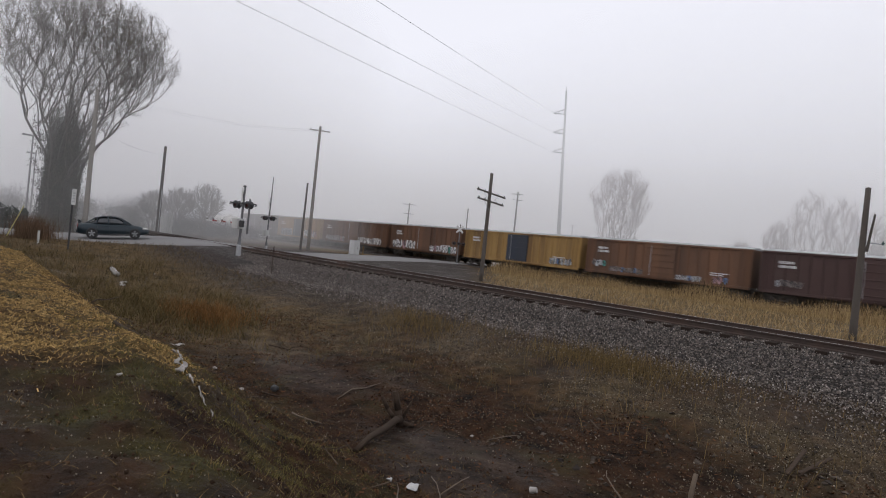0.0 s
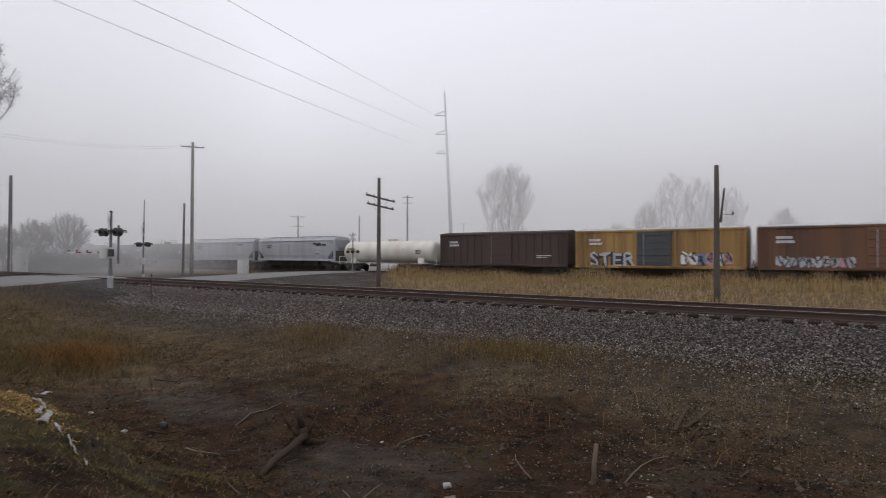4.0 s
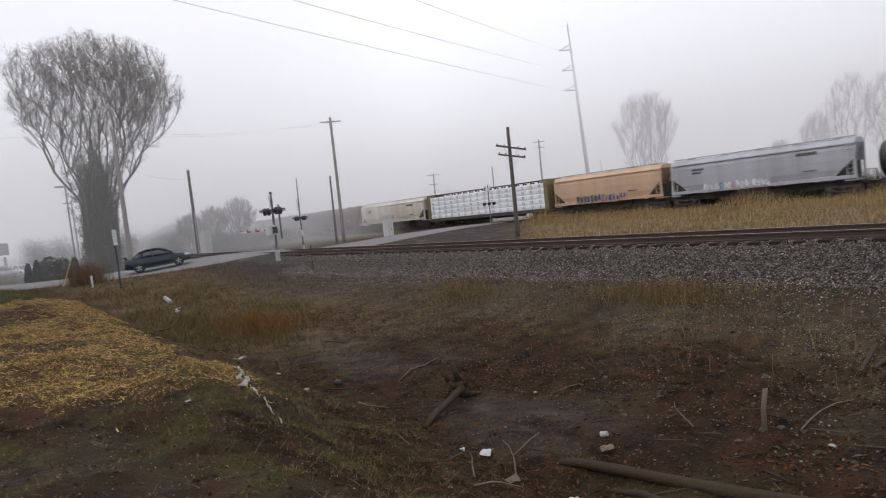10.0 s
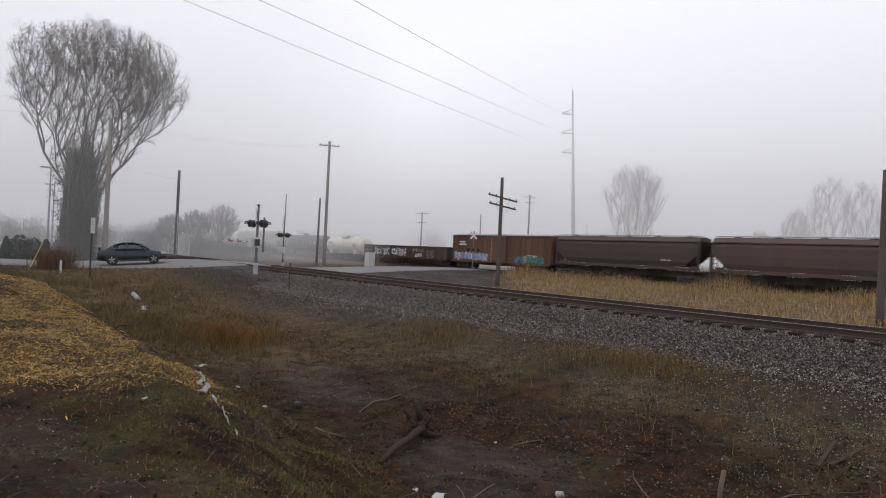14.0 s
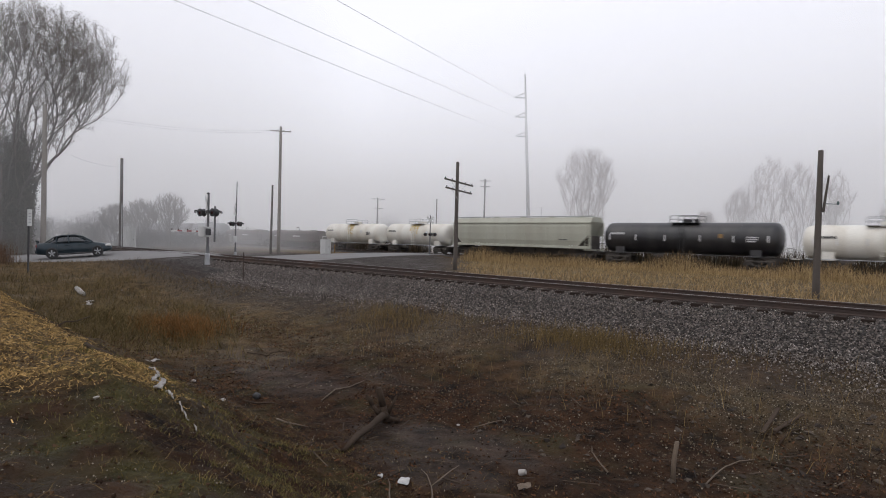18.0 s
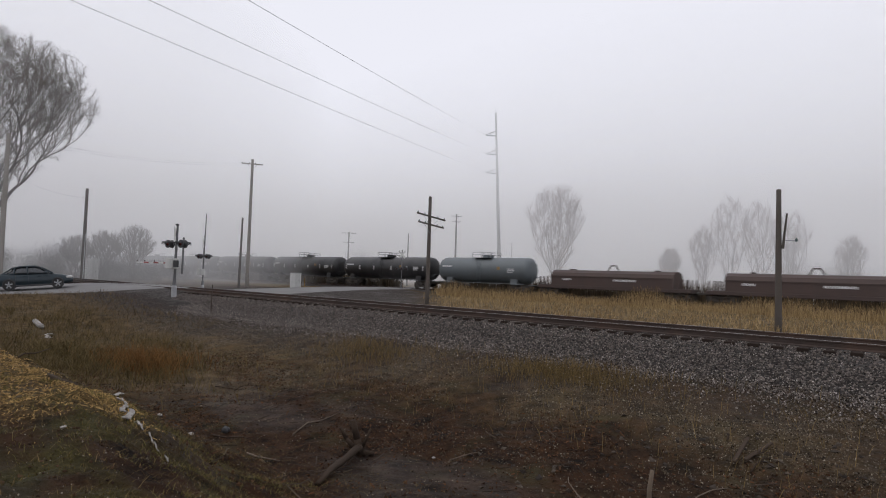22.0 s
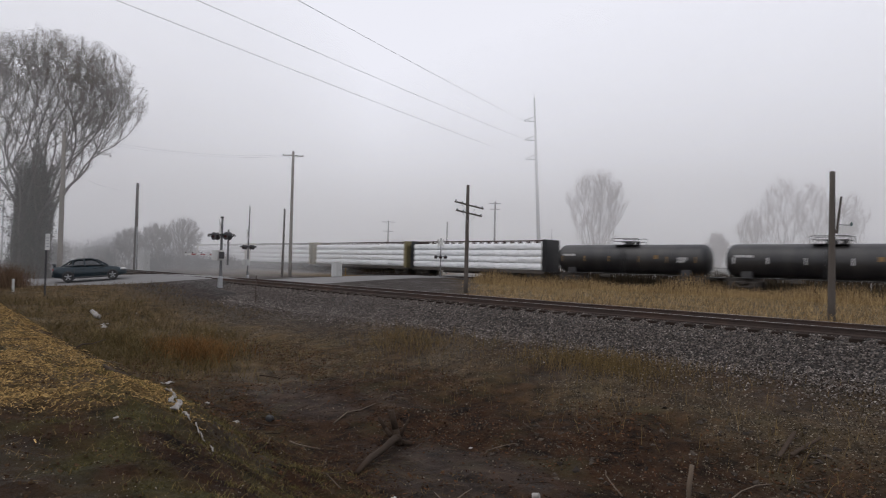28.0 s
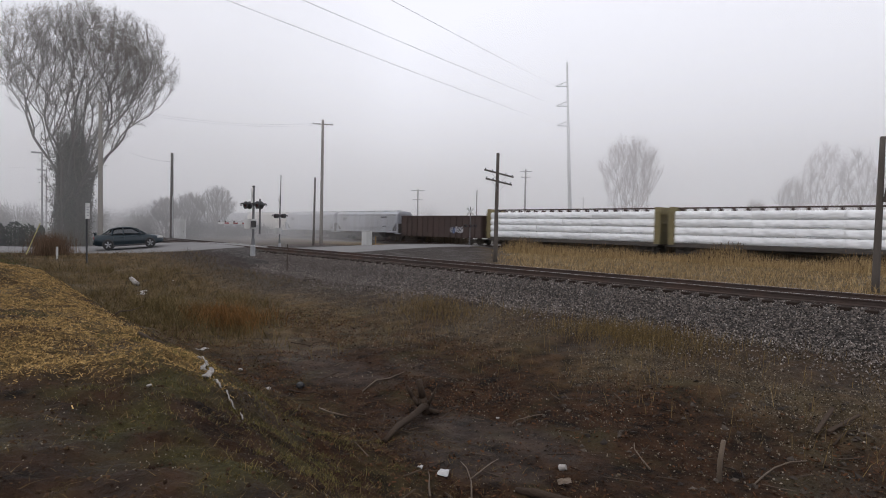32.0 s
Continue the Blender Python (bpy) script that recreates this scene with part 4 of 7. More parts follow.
COAT = {k: paint("car_paint_" + k, c, r, dirt=d, scale=0.7, streak=True, dark=dk) for k, c, r, d, dk in (
    ("maroon", (0.055, 0.027, 0.024), 0.7, 0.55, (0.05, 0.03, 0.025)),
    ("brown", (0.140, 0.070, 0.038), 0.8, 0.85, (0.058, 0.036, 0.027)),
    ("rust", (0.080, 0.046, 0.036), 0.7, 0.5, (0.05, 0.035, 0.03)),
    ("umber", (0.058, 0.036, 0.030), 0.7, 0.4, (0.04, 0.03, 0.027)),
    ("yellow", (0.33, 0.200, 0.065), 0.75, 0.95, (0.13, 0.072, 0.032)),
    ("slate", (0.055, 0.06, 0.07), 0.6, 0.4, (0.04, 0.035, 0.03)),
    ("navy", (0.028, 0.036, 0.055), 0.6, 0.4, (0.04, 0.035, 0.03)),
    ("grey", (0.40, 0.41, 0.44), 0.6, 0.45, (0.22, 0.21, 0.20)),
    ("cream", (0.60, 0.57, 0.50), 0.6, 0.5, (0.30, 0.22, 0.15)),
    ("orange", (0.50, 0.34, 0.225), 0.6, 0.4, (0.32, 0.22, 0.15)),
    ("sage", (0.40, 0.40, 0.33), 0.6, 0.35, (0.25, 0.23, 0.18)),
    ("white", (0.66, 0.64, 0.58), 0.5, 0.45, (0.38, 0.31, 0.22)),
    ("black", (0.014, 0.014, 0.016), 0.42, 0.55, (0.055, 0.05, 0.046)),
    ("teal", (0.105, 0.120, 0.128), 0.5, 0.4, (0.09, 0.10, 0.10)),
    ("olive", (0.21, 0.175, 0.085), 0.65, 0.5, (0.11, 0.085, 0.05)))}
SIDE = -1.52
UMBER = COAT["umber"]


def wheelset_mesh():
    bm = lathe([(-0.80, 0.075), (-0.79, 0.50), (-0.765, 0.47), (-0.67, 0.455), (-0.665, 0.08), (0.665, 0.08), (0.67, 0.455), (0.765, 0.47), (0.79, 0.50), (0.80, 0.075)], 20, "Y")
    me = bpy.data.meshes.new("wheelset")
    bm.to_mesh(me)
    me.materials.append(WHEEL)
    return me


def truck_mesh():
    bm = bmesh.new()
    for s in (-1.02, 1.02):
        y0, y1 = s - 0.08, s + 0.08
        box(bm, -1.15, 1.15, y0, y1, 0.62, 0.76, 0.02)
        box(bm, -0.62, 0.62, y0, y1, 0.22, 0.34, 0.02)
        for x in (-0.46, 0.46):
            tube(bm, (x * 2, s, 0.66), (x, s, 0.3), 0.07, 0.07, 6)
            box(bm, x * 1.9 - 0.14, x * 1.9 + 0.14, y0 - 0.04, y1 + 0.04, 0.32, 0.66, 0.02)
        for x in (-0.13, 0, 0.13):
            tube(bm, (x, s, 0.34), (x, s, 0.62), 0.05, 0.05, 8)
    box(bm, -0.2, 0.2, -1.15, 1.15, 0.5, 0.72, 0.02)
    me = bpy.data.meshes.new("truck")
    bm.to_mesh(me)
    bm.free()
    me.materials.append(FRAME)
    return me


WHEELSET, TRUCK = wheelset_mesh(), truck_mesh()
LADDERS = {}


def ladder_mesh(h, material):
    if (h, material.name) not in LADDERS:
        bm = bmesh.new()
        for x in (-0.22, 0.22):
            box(bm, x - 0.025, x + 0.025, -0.05, 0, 0, h)
        for k in range(int(h / 0.38) + 1):
            box(bm, -0.22, 0.22, -0.06, -0.03, 0.05 + 0.38 * k, 0.085 + 0.38 * k)
        me = bpy.data.meshes.new("ladder")
        bm.to_mesh(me)
        bm.free()
        me.materials.append(material)
        LADDERS[h, material.name] = me
    return LADDERS[h, material.name]


def shared(name, me, parent, m):
    ob = new(name, me)
    ob.parent = parent
    ob.matrix_basis = m
    return ob


def running_gear(car, L, reach):
    """Two trucks with their wheelsets, and the couplers."""
    for s in (-1, 1):
        tr = shared("truck", TRUCK, car, pose(s * (L / 2 - reach), 0, 0))
        for x in (-0.875, 0.875):
            shared("wheelset", WHEELSET, tr, pose(x, 0, 0.46))
        bm = boxed(s * (L / 2) - 0.5, s * (L / 2) + 0.5, -0.12, 0.12, 0.75, 0.98, 0.04)
        part("coupler", bm, FRAME, car)


def graffiti(car, x0, x1, z0, z1, seed, y=SIDE - 0.02, fill=None, line=None):
    """Sprayed lettering that cannot be read: fat uneven letters, each with crooked strokes over it."""
    rnd = random.Random(seed)
    tall = z1 - z0
    count = max(2, int((x1 - x0) / (tall * 0.55)))
    w = (x1 - x0) / count
    for k in range(count):
        cx, cz = x0 + w * (k + 0.5), (z0 + z1) / 2 + rnd.uniform(-0.06, 0.06) * tall
        bm = bmesh.new()
        ring = []
        for q in range(14):
            a = 2 * math.pi * q / 14
            sx, sz = math.copysign(abs(math.cos(a)) ** 0.6, math.cos(a)), math.copysign(abs(math.sin(a)) ** 0.6, math.sin(a))
            g = rnd.uniform(0.68, 1.12)
            ring.append(bm.verts.new((cx + sx * w * 0.5 * g, y, cz + sz * tall * 0.5 * g)))
        f = bm.faces.new(ring)
        r = bmesh.ops.extrude_face_region(bm, geom=[f])
        bmesh.ops.translate(bm, vec=(0, -0.004, 0), verts=[v for v in r["geom"] if isinstance(v, bmesh.types.BMVert)])
        bmesh.ops.recalc_face_normals(bm, faces=bm.faces)
        colour = fill or CHALK
        if rnd.random() < 0.22:
            colour = rnd.choice(SPRAYS[1:])
        letter = part("graffiti_letter", bm, colour, car, "illegible sprayed graffiti letter")
        pts = [Vector((cx + rnd.uniform(-0.42, 0.42) * w, z0 + tall * rnd.choice((0.06, 0.3, 0.5, 0.72, 0.95)))) for _ in range(7)]
        bm = bmesh.new()
        pair = []
        for i, p in enumerate(pts):
            d = pts[min(i + 1, 6)] - pts[max(i - 1, 0)]
            n = Vector((-d.y, d.x)).normalized() if d.length > 0.01 else Vector((1, 0))
            t = 0.055 * min(1.3, tall)
            pair.append([bm.verts.new((p.x + n.x * s * t, y - 0.010 - 0.0006 * i, p.y + n.y * s * t)) for s in (-1, 1)])
        for (a, b), (c, e) in zip(pair, pair[1:]):
            bm.faces.new((a, b, e, c))
        part("outline", bm, line or SPRAYS[0], letter)


def tag_words(car, words, x0, x1, z0, z1, y, fill, line):
    """Sprayed capitals that can be read: a wide dark rim under a pale face."""
    for rim, material, off in ((0.085, line, 0.0), (0.006, fill, -0.006)):
        cu = bpy.data.curves.new("tag", "FONT")
        cu.body, cu.size, cu.extrude, cu.offset, cu.resolution_u = words, 1.0, 0.001, rim, 3
        ob = bpy.data.objects.new("tag", cu)
        me = bpy.data.meshes.new_from_object(ob)
        bpy.data.objects.remove(ob)
        xs, zs = [v.co.x for v in me.vertices], [v.co.y for v in me.vertices]
        rnd = random.Random(len(words))
        for v in me.vertices:
            u, q = (v.co.x - min(xs)) / (max(xs) - min(xs)), (v.co.y - min(zs)) / (max(zs) - min(zs))
            lift = 0.10 * math.sin(u * 17) + 0.06 * math.sin(u * 31)
            v.co = Vector((x0 + (x1 - x0) * u + 0.04 * math.sin(q * 5 + u * 40), y + off - v.co.z, z0 + (z1 - z0) * (q * (1 + 0.5 * lift) + 0.5 * lift)))
        me.materials.clear()
        me.materials.append(material)
        g = new("graffiti_word", me)
        g.parent = car
        tagged(g, "sprayed graffiti capitals")


def bars(car, rows, material, y=SIDE - 0.012, name="lettering"):
    """Lettering too small to read, as plain bars: rows of (x, z, length, height)."""
    for x, z, ln, h in rows:
        bm = bmesh.new()
        k, step_x = 0, h * 0.75
        while k * step_x < ln:
            box(bm, x + k * step_x, x + k * step_x + h * 0.52, y - 0.004, y + 0.004, z, z + h)
            k += 1
        part(name, bm, material, car)


def new_car(name, label, L):
    return thing(name, label, "train car", group="freight cars of the passing train")


def boxcar(L, coat, label, door=None, tag=None, seed=0, roof="galv", top=4.72):
    car = new_car("boxcar", label, L)
    h = L / 2 - 0.45
    m = COAT[coat]
    bm = boxed(-h, h, -1.45, 1.45, 1.05, top - 0.25, 0.02)
    part("body", bm, m, car)
    n = max(8, int(L / 0.95))
    rib = bmesh.new()
    box(rib, -0.045, 0.045, -0.07, 0.0, 1.1, top - 0.3, 0.0)
    me = bpy.data.meshes.new("rib")
    rib.to_mesh(me)
    rib.free()
    me.materials.append(m)
    for k in range(n + 1):
        x = -h + 0.06 + (2 * h - 0.12) * k / n
        if abs(x) > 1.6:
            shared("rib", me, car, pose(x, -1.45, 0))
    part("side_sill", boxed(-h, h, -1.55, -1.44, 0.86, 1.12, 0.02), m, car)
    part("top_chord", boxed(-h, h, -1.55, -1.44, top - 0.42, top - 0.25, 0.02), m, car)
    bm = prism([(-1.54, top - 0.25), (1.54, top - 0.25), (1.54, top - 0.2), (0, top), (-1.54, top - 0.2)], -h - 0.05, h + 0.05)
    for k in range(int(L / 1.1)):
        x = -h + 0.5 + 1.1 * k
        tube(bm, (x, -1.52, top - 0.19), (x, 0, top + 0.02), 0.035, 0.035, 4)
    part("roof", bm, GALV if roof == "galv" else m, car, "ribbed galvanised roof" if roof == "galv" else "")
    dm = COAT[door] if door else m
    d = part("door", boxed(-1.55, 1.55, -1.60, -1.46, 1.12, top - 0.45, 0.02), dm, car, "sliding steel door")
    for k in range(5):
        z = 1.45 + k * 0.62
        part("door_rib", boxed(-1.5, 1.5, -1.64, -1.60, z, z + 0.09, 0.01), dm, d)
    part("door_bar", rod((-0.9, -1.67, 1.2), (-0.9, -1.67, top - 0.6), 0.025), GALV, d)
    part("door_track", boxed(-3.3, 3.3, -1.66, -1.56, 1.0, 1.09), m, car)
    for s in (-1, 1):
        shared("ladder", ladder_mesh(3.2, m), car, pose(s * (h - 0.35), -1.5, 0.95))
        part("end_wall", boxed(s * h - 0.06, s * h + 0.06, -1.42, 1.42, 1.1, top - 0.3, 0.02), m, car)
    bars(car, [(-h + 1.4, 3.45, 1.0, 0.22), (-h + 1.4, 3.1, 1.3, 0.22), (h - 3.4, 2.0, 1.6, 0.1), (h - 3.4, 1.82, 1.2, 0.1)], CHALK)
    for k, (a, b, z0, z1, fill, line, *words) in enumerate(tag or ()):
        if words:
            tag_words(car, words[0], a * h, b * h, z0, z1, SIDE - 0.03, fill, line)
        else:
            graffiti(car, a * h, b * h, z0, z1, seed + k, SIDE - 0.03, fill, line)
    part("center_sill", boxed(-h, h, -0.35, 0.35, 0.6, 1.06, 0.02), FRAME, car)
    part("brake_cylinder", lathe([(-0.5, 0.2), (0.5, 0.2)], 10, "X"), FRAME, car).location = (-1.6, -0.8, 0.78)
    running_gear(car, L, 2.1)
    return car


def hopper(L, coat, label, tag=None, seed=0, top=4.62, steps=3):
    car = new_car("hopper_car", label, L)
    m = COAT[coat]
    h = L / 2 - 0.45
    side = [(-1.40, 1.62), (-1.52, 2.1), (-1.56, 2.9), (-1.54, 3.7), (-1.42, 4.18), (-1.1, top - 0.12), (0, top), (1.1, top - 0.12), (1.42, 4.18), (1.54, 3.7), (1.56, 2.9), (1.52, 2.1), (1.40, 1.62)]
    bm = prism(side, -h + 0.1, h - 0.1)
    # the slope sheets: the lower corners are drawn in towards the middle
    for v in bm.verts:
        k = max(0.0, (2.95 - v.co.z) / 1.35)
        v.co.x -= math.copysign(1.5 * k, v.co.x)
    part("body", bm, m, car)
    part("side_sill", boxed(-h, h, -1.54, -1.36, 1.30, 1.60, 0.02), m, car)
    part("top_rail", boxed(-h + 0.1, h - 0.1, -1.57, -1.44, 4.02, 4.16, 0.03), m, car)
    for s in (-1, 1):
        part("end_post", boxed(s * (h - 0.14) - 0.07, s * (h - 0.14) + 0.07, -1.5, -1.3, 1.3, 3.95, 0.01), m, car)
        part("end_post", boxed(s * (h - 0.14) - 0.07, s * (h - 0.14) + 0.07, 1.3, 1.5, 1.3, 3.95, 0.01), m, car)
        part("end_brace", rod((s * (h - 0.2), -1.42, 2.95), (s * (h - 1.6), -1.42, 1.6), 0.07, 0.07, 6), m, car)
        part("end_platform", boxed(s * h - 0.9 if s > 0 else s * h, s * h if s > 0 else s * h + 0.9, -1.4, 1.4, 1.12, 1.26), m, car)
        shared("ladder", ladder_mesh(2.8, m), car, pose(s * (h - 0.45), -1.52, 1.3))
    part("running_board", boxed(-h + 0.2, h - 0.2, -0.9, -0.45, top + 0.02, top + 0.1), GALV, car)
    for k in range(5):
        x = (-0.8 + 0.4 * k) * h
        part("roof_hatch", lathe([(top - 0.02, 0.34), (top + 0.12, 0.34), (top + 0.17, 0.15)], 12, "Z"), m, car).location = (x, 0.1, 0)
    for k in range(steps):
        x = (k - (steps - 1) / 2) * (h * 1.25 / steps)
        bm = bmesh.new()
        bmesh.ops.create_cone(bm, cap_ends=True, segments=4, radius1=0.42, radius2=1.55, depth=1.2)
        bmesh.ops.rotate(bm, cent=(0, 0, 0), matrix=Matrix.Rotation(math.pi / 4, 3, "Z"), verts=bm.verts)
        bmesh.ops.translate(bm, vec=(x, 0, 1.08), verts=bm.verts)
        part("discharge_hopper", bm, FRAME, car)
    n = 5
    for k in range(1, n):
        x = -h * 0.72 + 1.44 * h * k / n
        part("weld_seam", boxed(x - 0.02, x + 0.02, -1.575, -1.55, 1.9, 3.95), m, car)
    dark = CHALK if coat in ("rust", "black", "umber", "brown") else SPRAYS[0]
    if coat not in ("orange", "sage", "umber", "rust"):
        bars(car, [(h - 4.2, 3.55, 1.5, 0.26), (-h + 2.2, 3.4, 1.2, 0.2), (-h + 2.2, 3.1, 0.9, 0.2)], dark, -1.58)
    bars(car, [(h - 3.8, 2.2, 1.0, 0.1)], dark, -1.58)
    for k, (a, b, z0, z1, fill, line) in enumerate(tag or ()):
        graffiti(car, a * h, b * h, z0, z1, seed + k, -1.6, fill, line)
    part("center_sill", boxed(-h, h, -0.3, 0.3, 0.62, 1.2, 0.02), FRAME, car)
    for s in (-1, 1):
        # an added dark block makes the shade below the body's sloped end
        if coat not in ("rust", "umber"):
            part("end_sheet", boxed(min(s * (h - 1.7), s * (h - 0.3)), max(s * (h - 1.7), s * (h - 0.3)), -1.15, 1.15, 1.2, 2.7, 0.02), FRAME, car, "dark block giving the shade under the end")
        part("brake_cylinder", lathe([(-0.4, 0.18), (0.4, 0.18)], 10, "X"), FRAME, car).location = (s * (h - 0.7), -0.9, 1.6)
    running_gear(car, L, 1.6)
    return car


def tank(L, coat, label, r=1.5, zc=2.62, stripe=False, marks="black", stain=False, cage=True, seed=0):
    car = new_car("tank_car", label, L)
    m = COAT[coat]
    h = L / 2 - 0.75
    cap = [(0.0, 1.0), (0.22, 0.985), (0.42, 0.93), (0.58, 0.82), (0.68, 0.66), (0.75, 0.4), (0.77, 0.12)]
    rows = [(-h + 0.77 - a, r * b) for a, b in cap[::-1]] + [(h - 0.77 + a, r * b) for a, b in cap]
    bm = lathe(rows, 28, "X")
    bmesh.ops.translate(bm, vec=(0, 0, zc), verts=bm.verts)
    shell = part("tank", bm, m, car, smooth=True)
    for x in (-h * 0.62, -h * 0.22, h * 0.22, h * 0.62):
        bm = lathe([(x - 0.03, r + 0.004), (x - 0.02, r + 0.012), (x + 0.02, r + 0.012), (x + 0.03, r + 0.004)], 28, "X")
        bmesh.ops.translate(bm, vec=(0, 0, zc), verts=bm.verts)
        part("tank_seam", bm, m, shell, smooth=True)
    part("manway", lathe([(zc + r - 0.1, 0.45), (zc + r + 0.28, 0.45), (zc + r + 0.34, 0.3)], 16, "Z"), m, car)
    part("valve_housing", lathe([(zc + r - 0.1, 0.22), (zc + r + 0.3, 0.22), (zc + r + 0.33, 0.1)], 12, "Z"), m, car).location = (0.85, 0, 0)
    if cage:
        pl = part("platform", boxed(-1.3, 1.3, -1.05, 1.05, zc + r - 0.06, zc + r - 0.02), GALV if coat == "white" else m, car)
        for x in (-1.3, 0, 1.3):
            for y in (-1.05, 1.05):
                part("rail_post", rod((x, y, zc + r - 0.06), (x, y, zc + r + 0.62), 0.03, 0.03, 6), pl.data.materials[0], pl)
        for y in (-1.05, 1.05):
            for z in (0.3, 0.62):
                part("handrail", rod((-1.3, y, zc + r + z), (1.3, y, zc + r + z), 0.028, 0.028, 6), pl.data.materials[0], pl)
        lad = shared("ladder", ladder_mesh(2.9, m), car, pose(0.0, -r - 0.12, 1.05))
    for s in (-1, 1):
        bm = prism([(-1.2, 1.0), (1.2, 1.0), (1.15, 1.9), (0.7, 1.45), (0, 1.28), (-0.7, 1.45), (-1.15, 1.9)], s * (h - 1.9) - 0.45, s * (h - 1.9) + 0.45)
        part("saddle", bm, m, car)
        part("stub_sill", boxed(min(s * (h - 2.8), s * (h + 0.7)), max(s * (h - 2.8), s * (h + 0.7)), -0.3, 0.3, 0.72, 1.05, 0.02), FRAME, car)
        part("end_rail", rod((s * (h + 0.55), -1.3, 1.9), (s * (h + 0.55), 1.3, 1.9), 0.03, 0.03, 6), WHITE if coat == "white" else m, car)
        for y in (-1.3, 1.3):
            part("end_post", rod((s * (h + 0.55), y, 1.0), (s * (h + 0.55), y, 1.95), 0.03, 0.03, 6), WHITE if coat == "white" else m, car)
        part("end_platform", boxed(s * (h + 0.45) - 0.35, s * (h + 0.45) + 0.35, -1.35, 1.35, 0.98, 1.04), m, car)
    part("side_rail", rod((-h + 0.4, -r + 0.02, 1.08), (h - 0.4, -r + 0.02, 1.08), 0.035, 0.035, 6), GALV if coat == "white" else m, car)
    part("brake_cylinder", lathe([(-0.5, 0.2), (0.5, 0.2)], 12, "X"), FRAME, car).location = (-2.4, -0.7, 0.82)
    lt = {"white": SPRAYS[0]}.get(coat, CHALK)
    bars(car, [(-h + 1.0, zc + 0.28, 1.5, 0.2), (h - 2.6, zc + 0.1, 0.9, 0.11), (h - 2.6, zc - 0.08, 0.9, 0.11), (h - 2.6, zc - 0.26, 0.7, 0.11)], lt, -r * 0.995 - 0.012)
    if stripe:
        for x in (-h + 0.9, -h * 0.55, -h * 0.2, h * 0.2, h * 0.55, h - 0.9):
            bm = bmesh.new()
            box(bm, x - 0.05, x + 0.05, -r - 0.02, -r + 0.05, zc - 0.28, zc + 0.28)
            part("reflector", bm, COAT["yellow"] if coat == "black" and seed % 2 else CHALK, car, "reflective strip")
    if stain:
        bm = bmesh.new()
        rnd = random.Random(seed)
        for k in range(9):
            x, low = -0.75 + 0.17 * k, rnd.uniform(0.5, 1.9)
            pts = []
            for q in range(7):
                a = math.radians(85) - low * q / 6
                pts.append((0, -(r + 0.006) * math.cos(a), zc + (r + 0.006) * math.sin(a)))
            for (p, q) in zip(pts, pts[1:]):
                w = 0.10
                bm.faces.new([bm.verts.new(v) for v in ((x - w, p[1], p[2]), (x + w, p[1], p[2]), (x + w, q[1], q[2]), (x - w, q[1], q[2]))])
        part("rust_stain", bm, paint("rusty_spill", (0.50, 0.36, 0.13), 0.7, dirt=0.4), shell, "ochre spill running down the tank")
    part("placard", boxed(h * 0.42 - 0.18, h * 0.42 + 0.18, -r - 0.03, -r - 0.005, zc + 0.05, zc + 0.4), COAT["yellow"] if coat != "white" else CHALK, car)
    running_gear(car, L, 2.3)
    return car


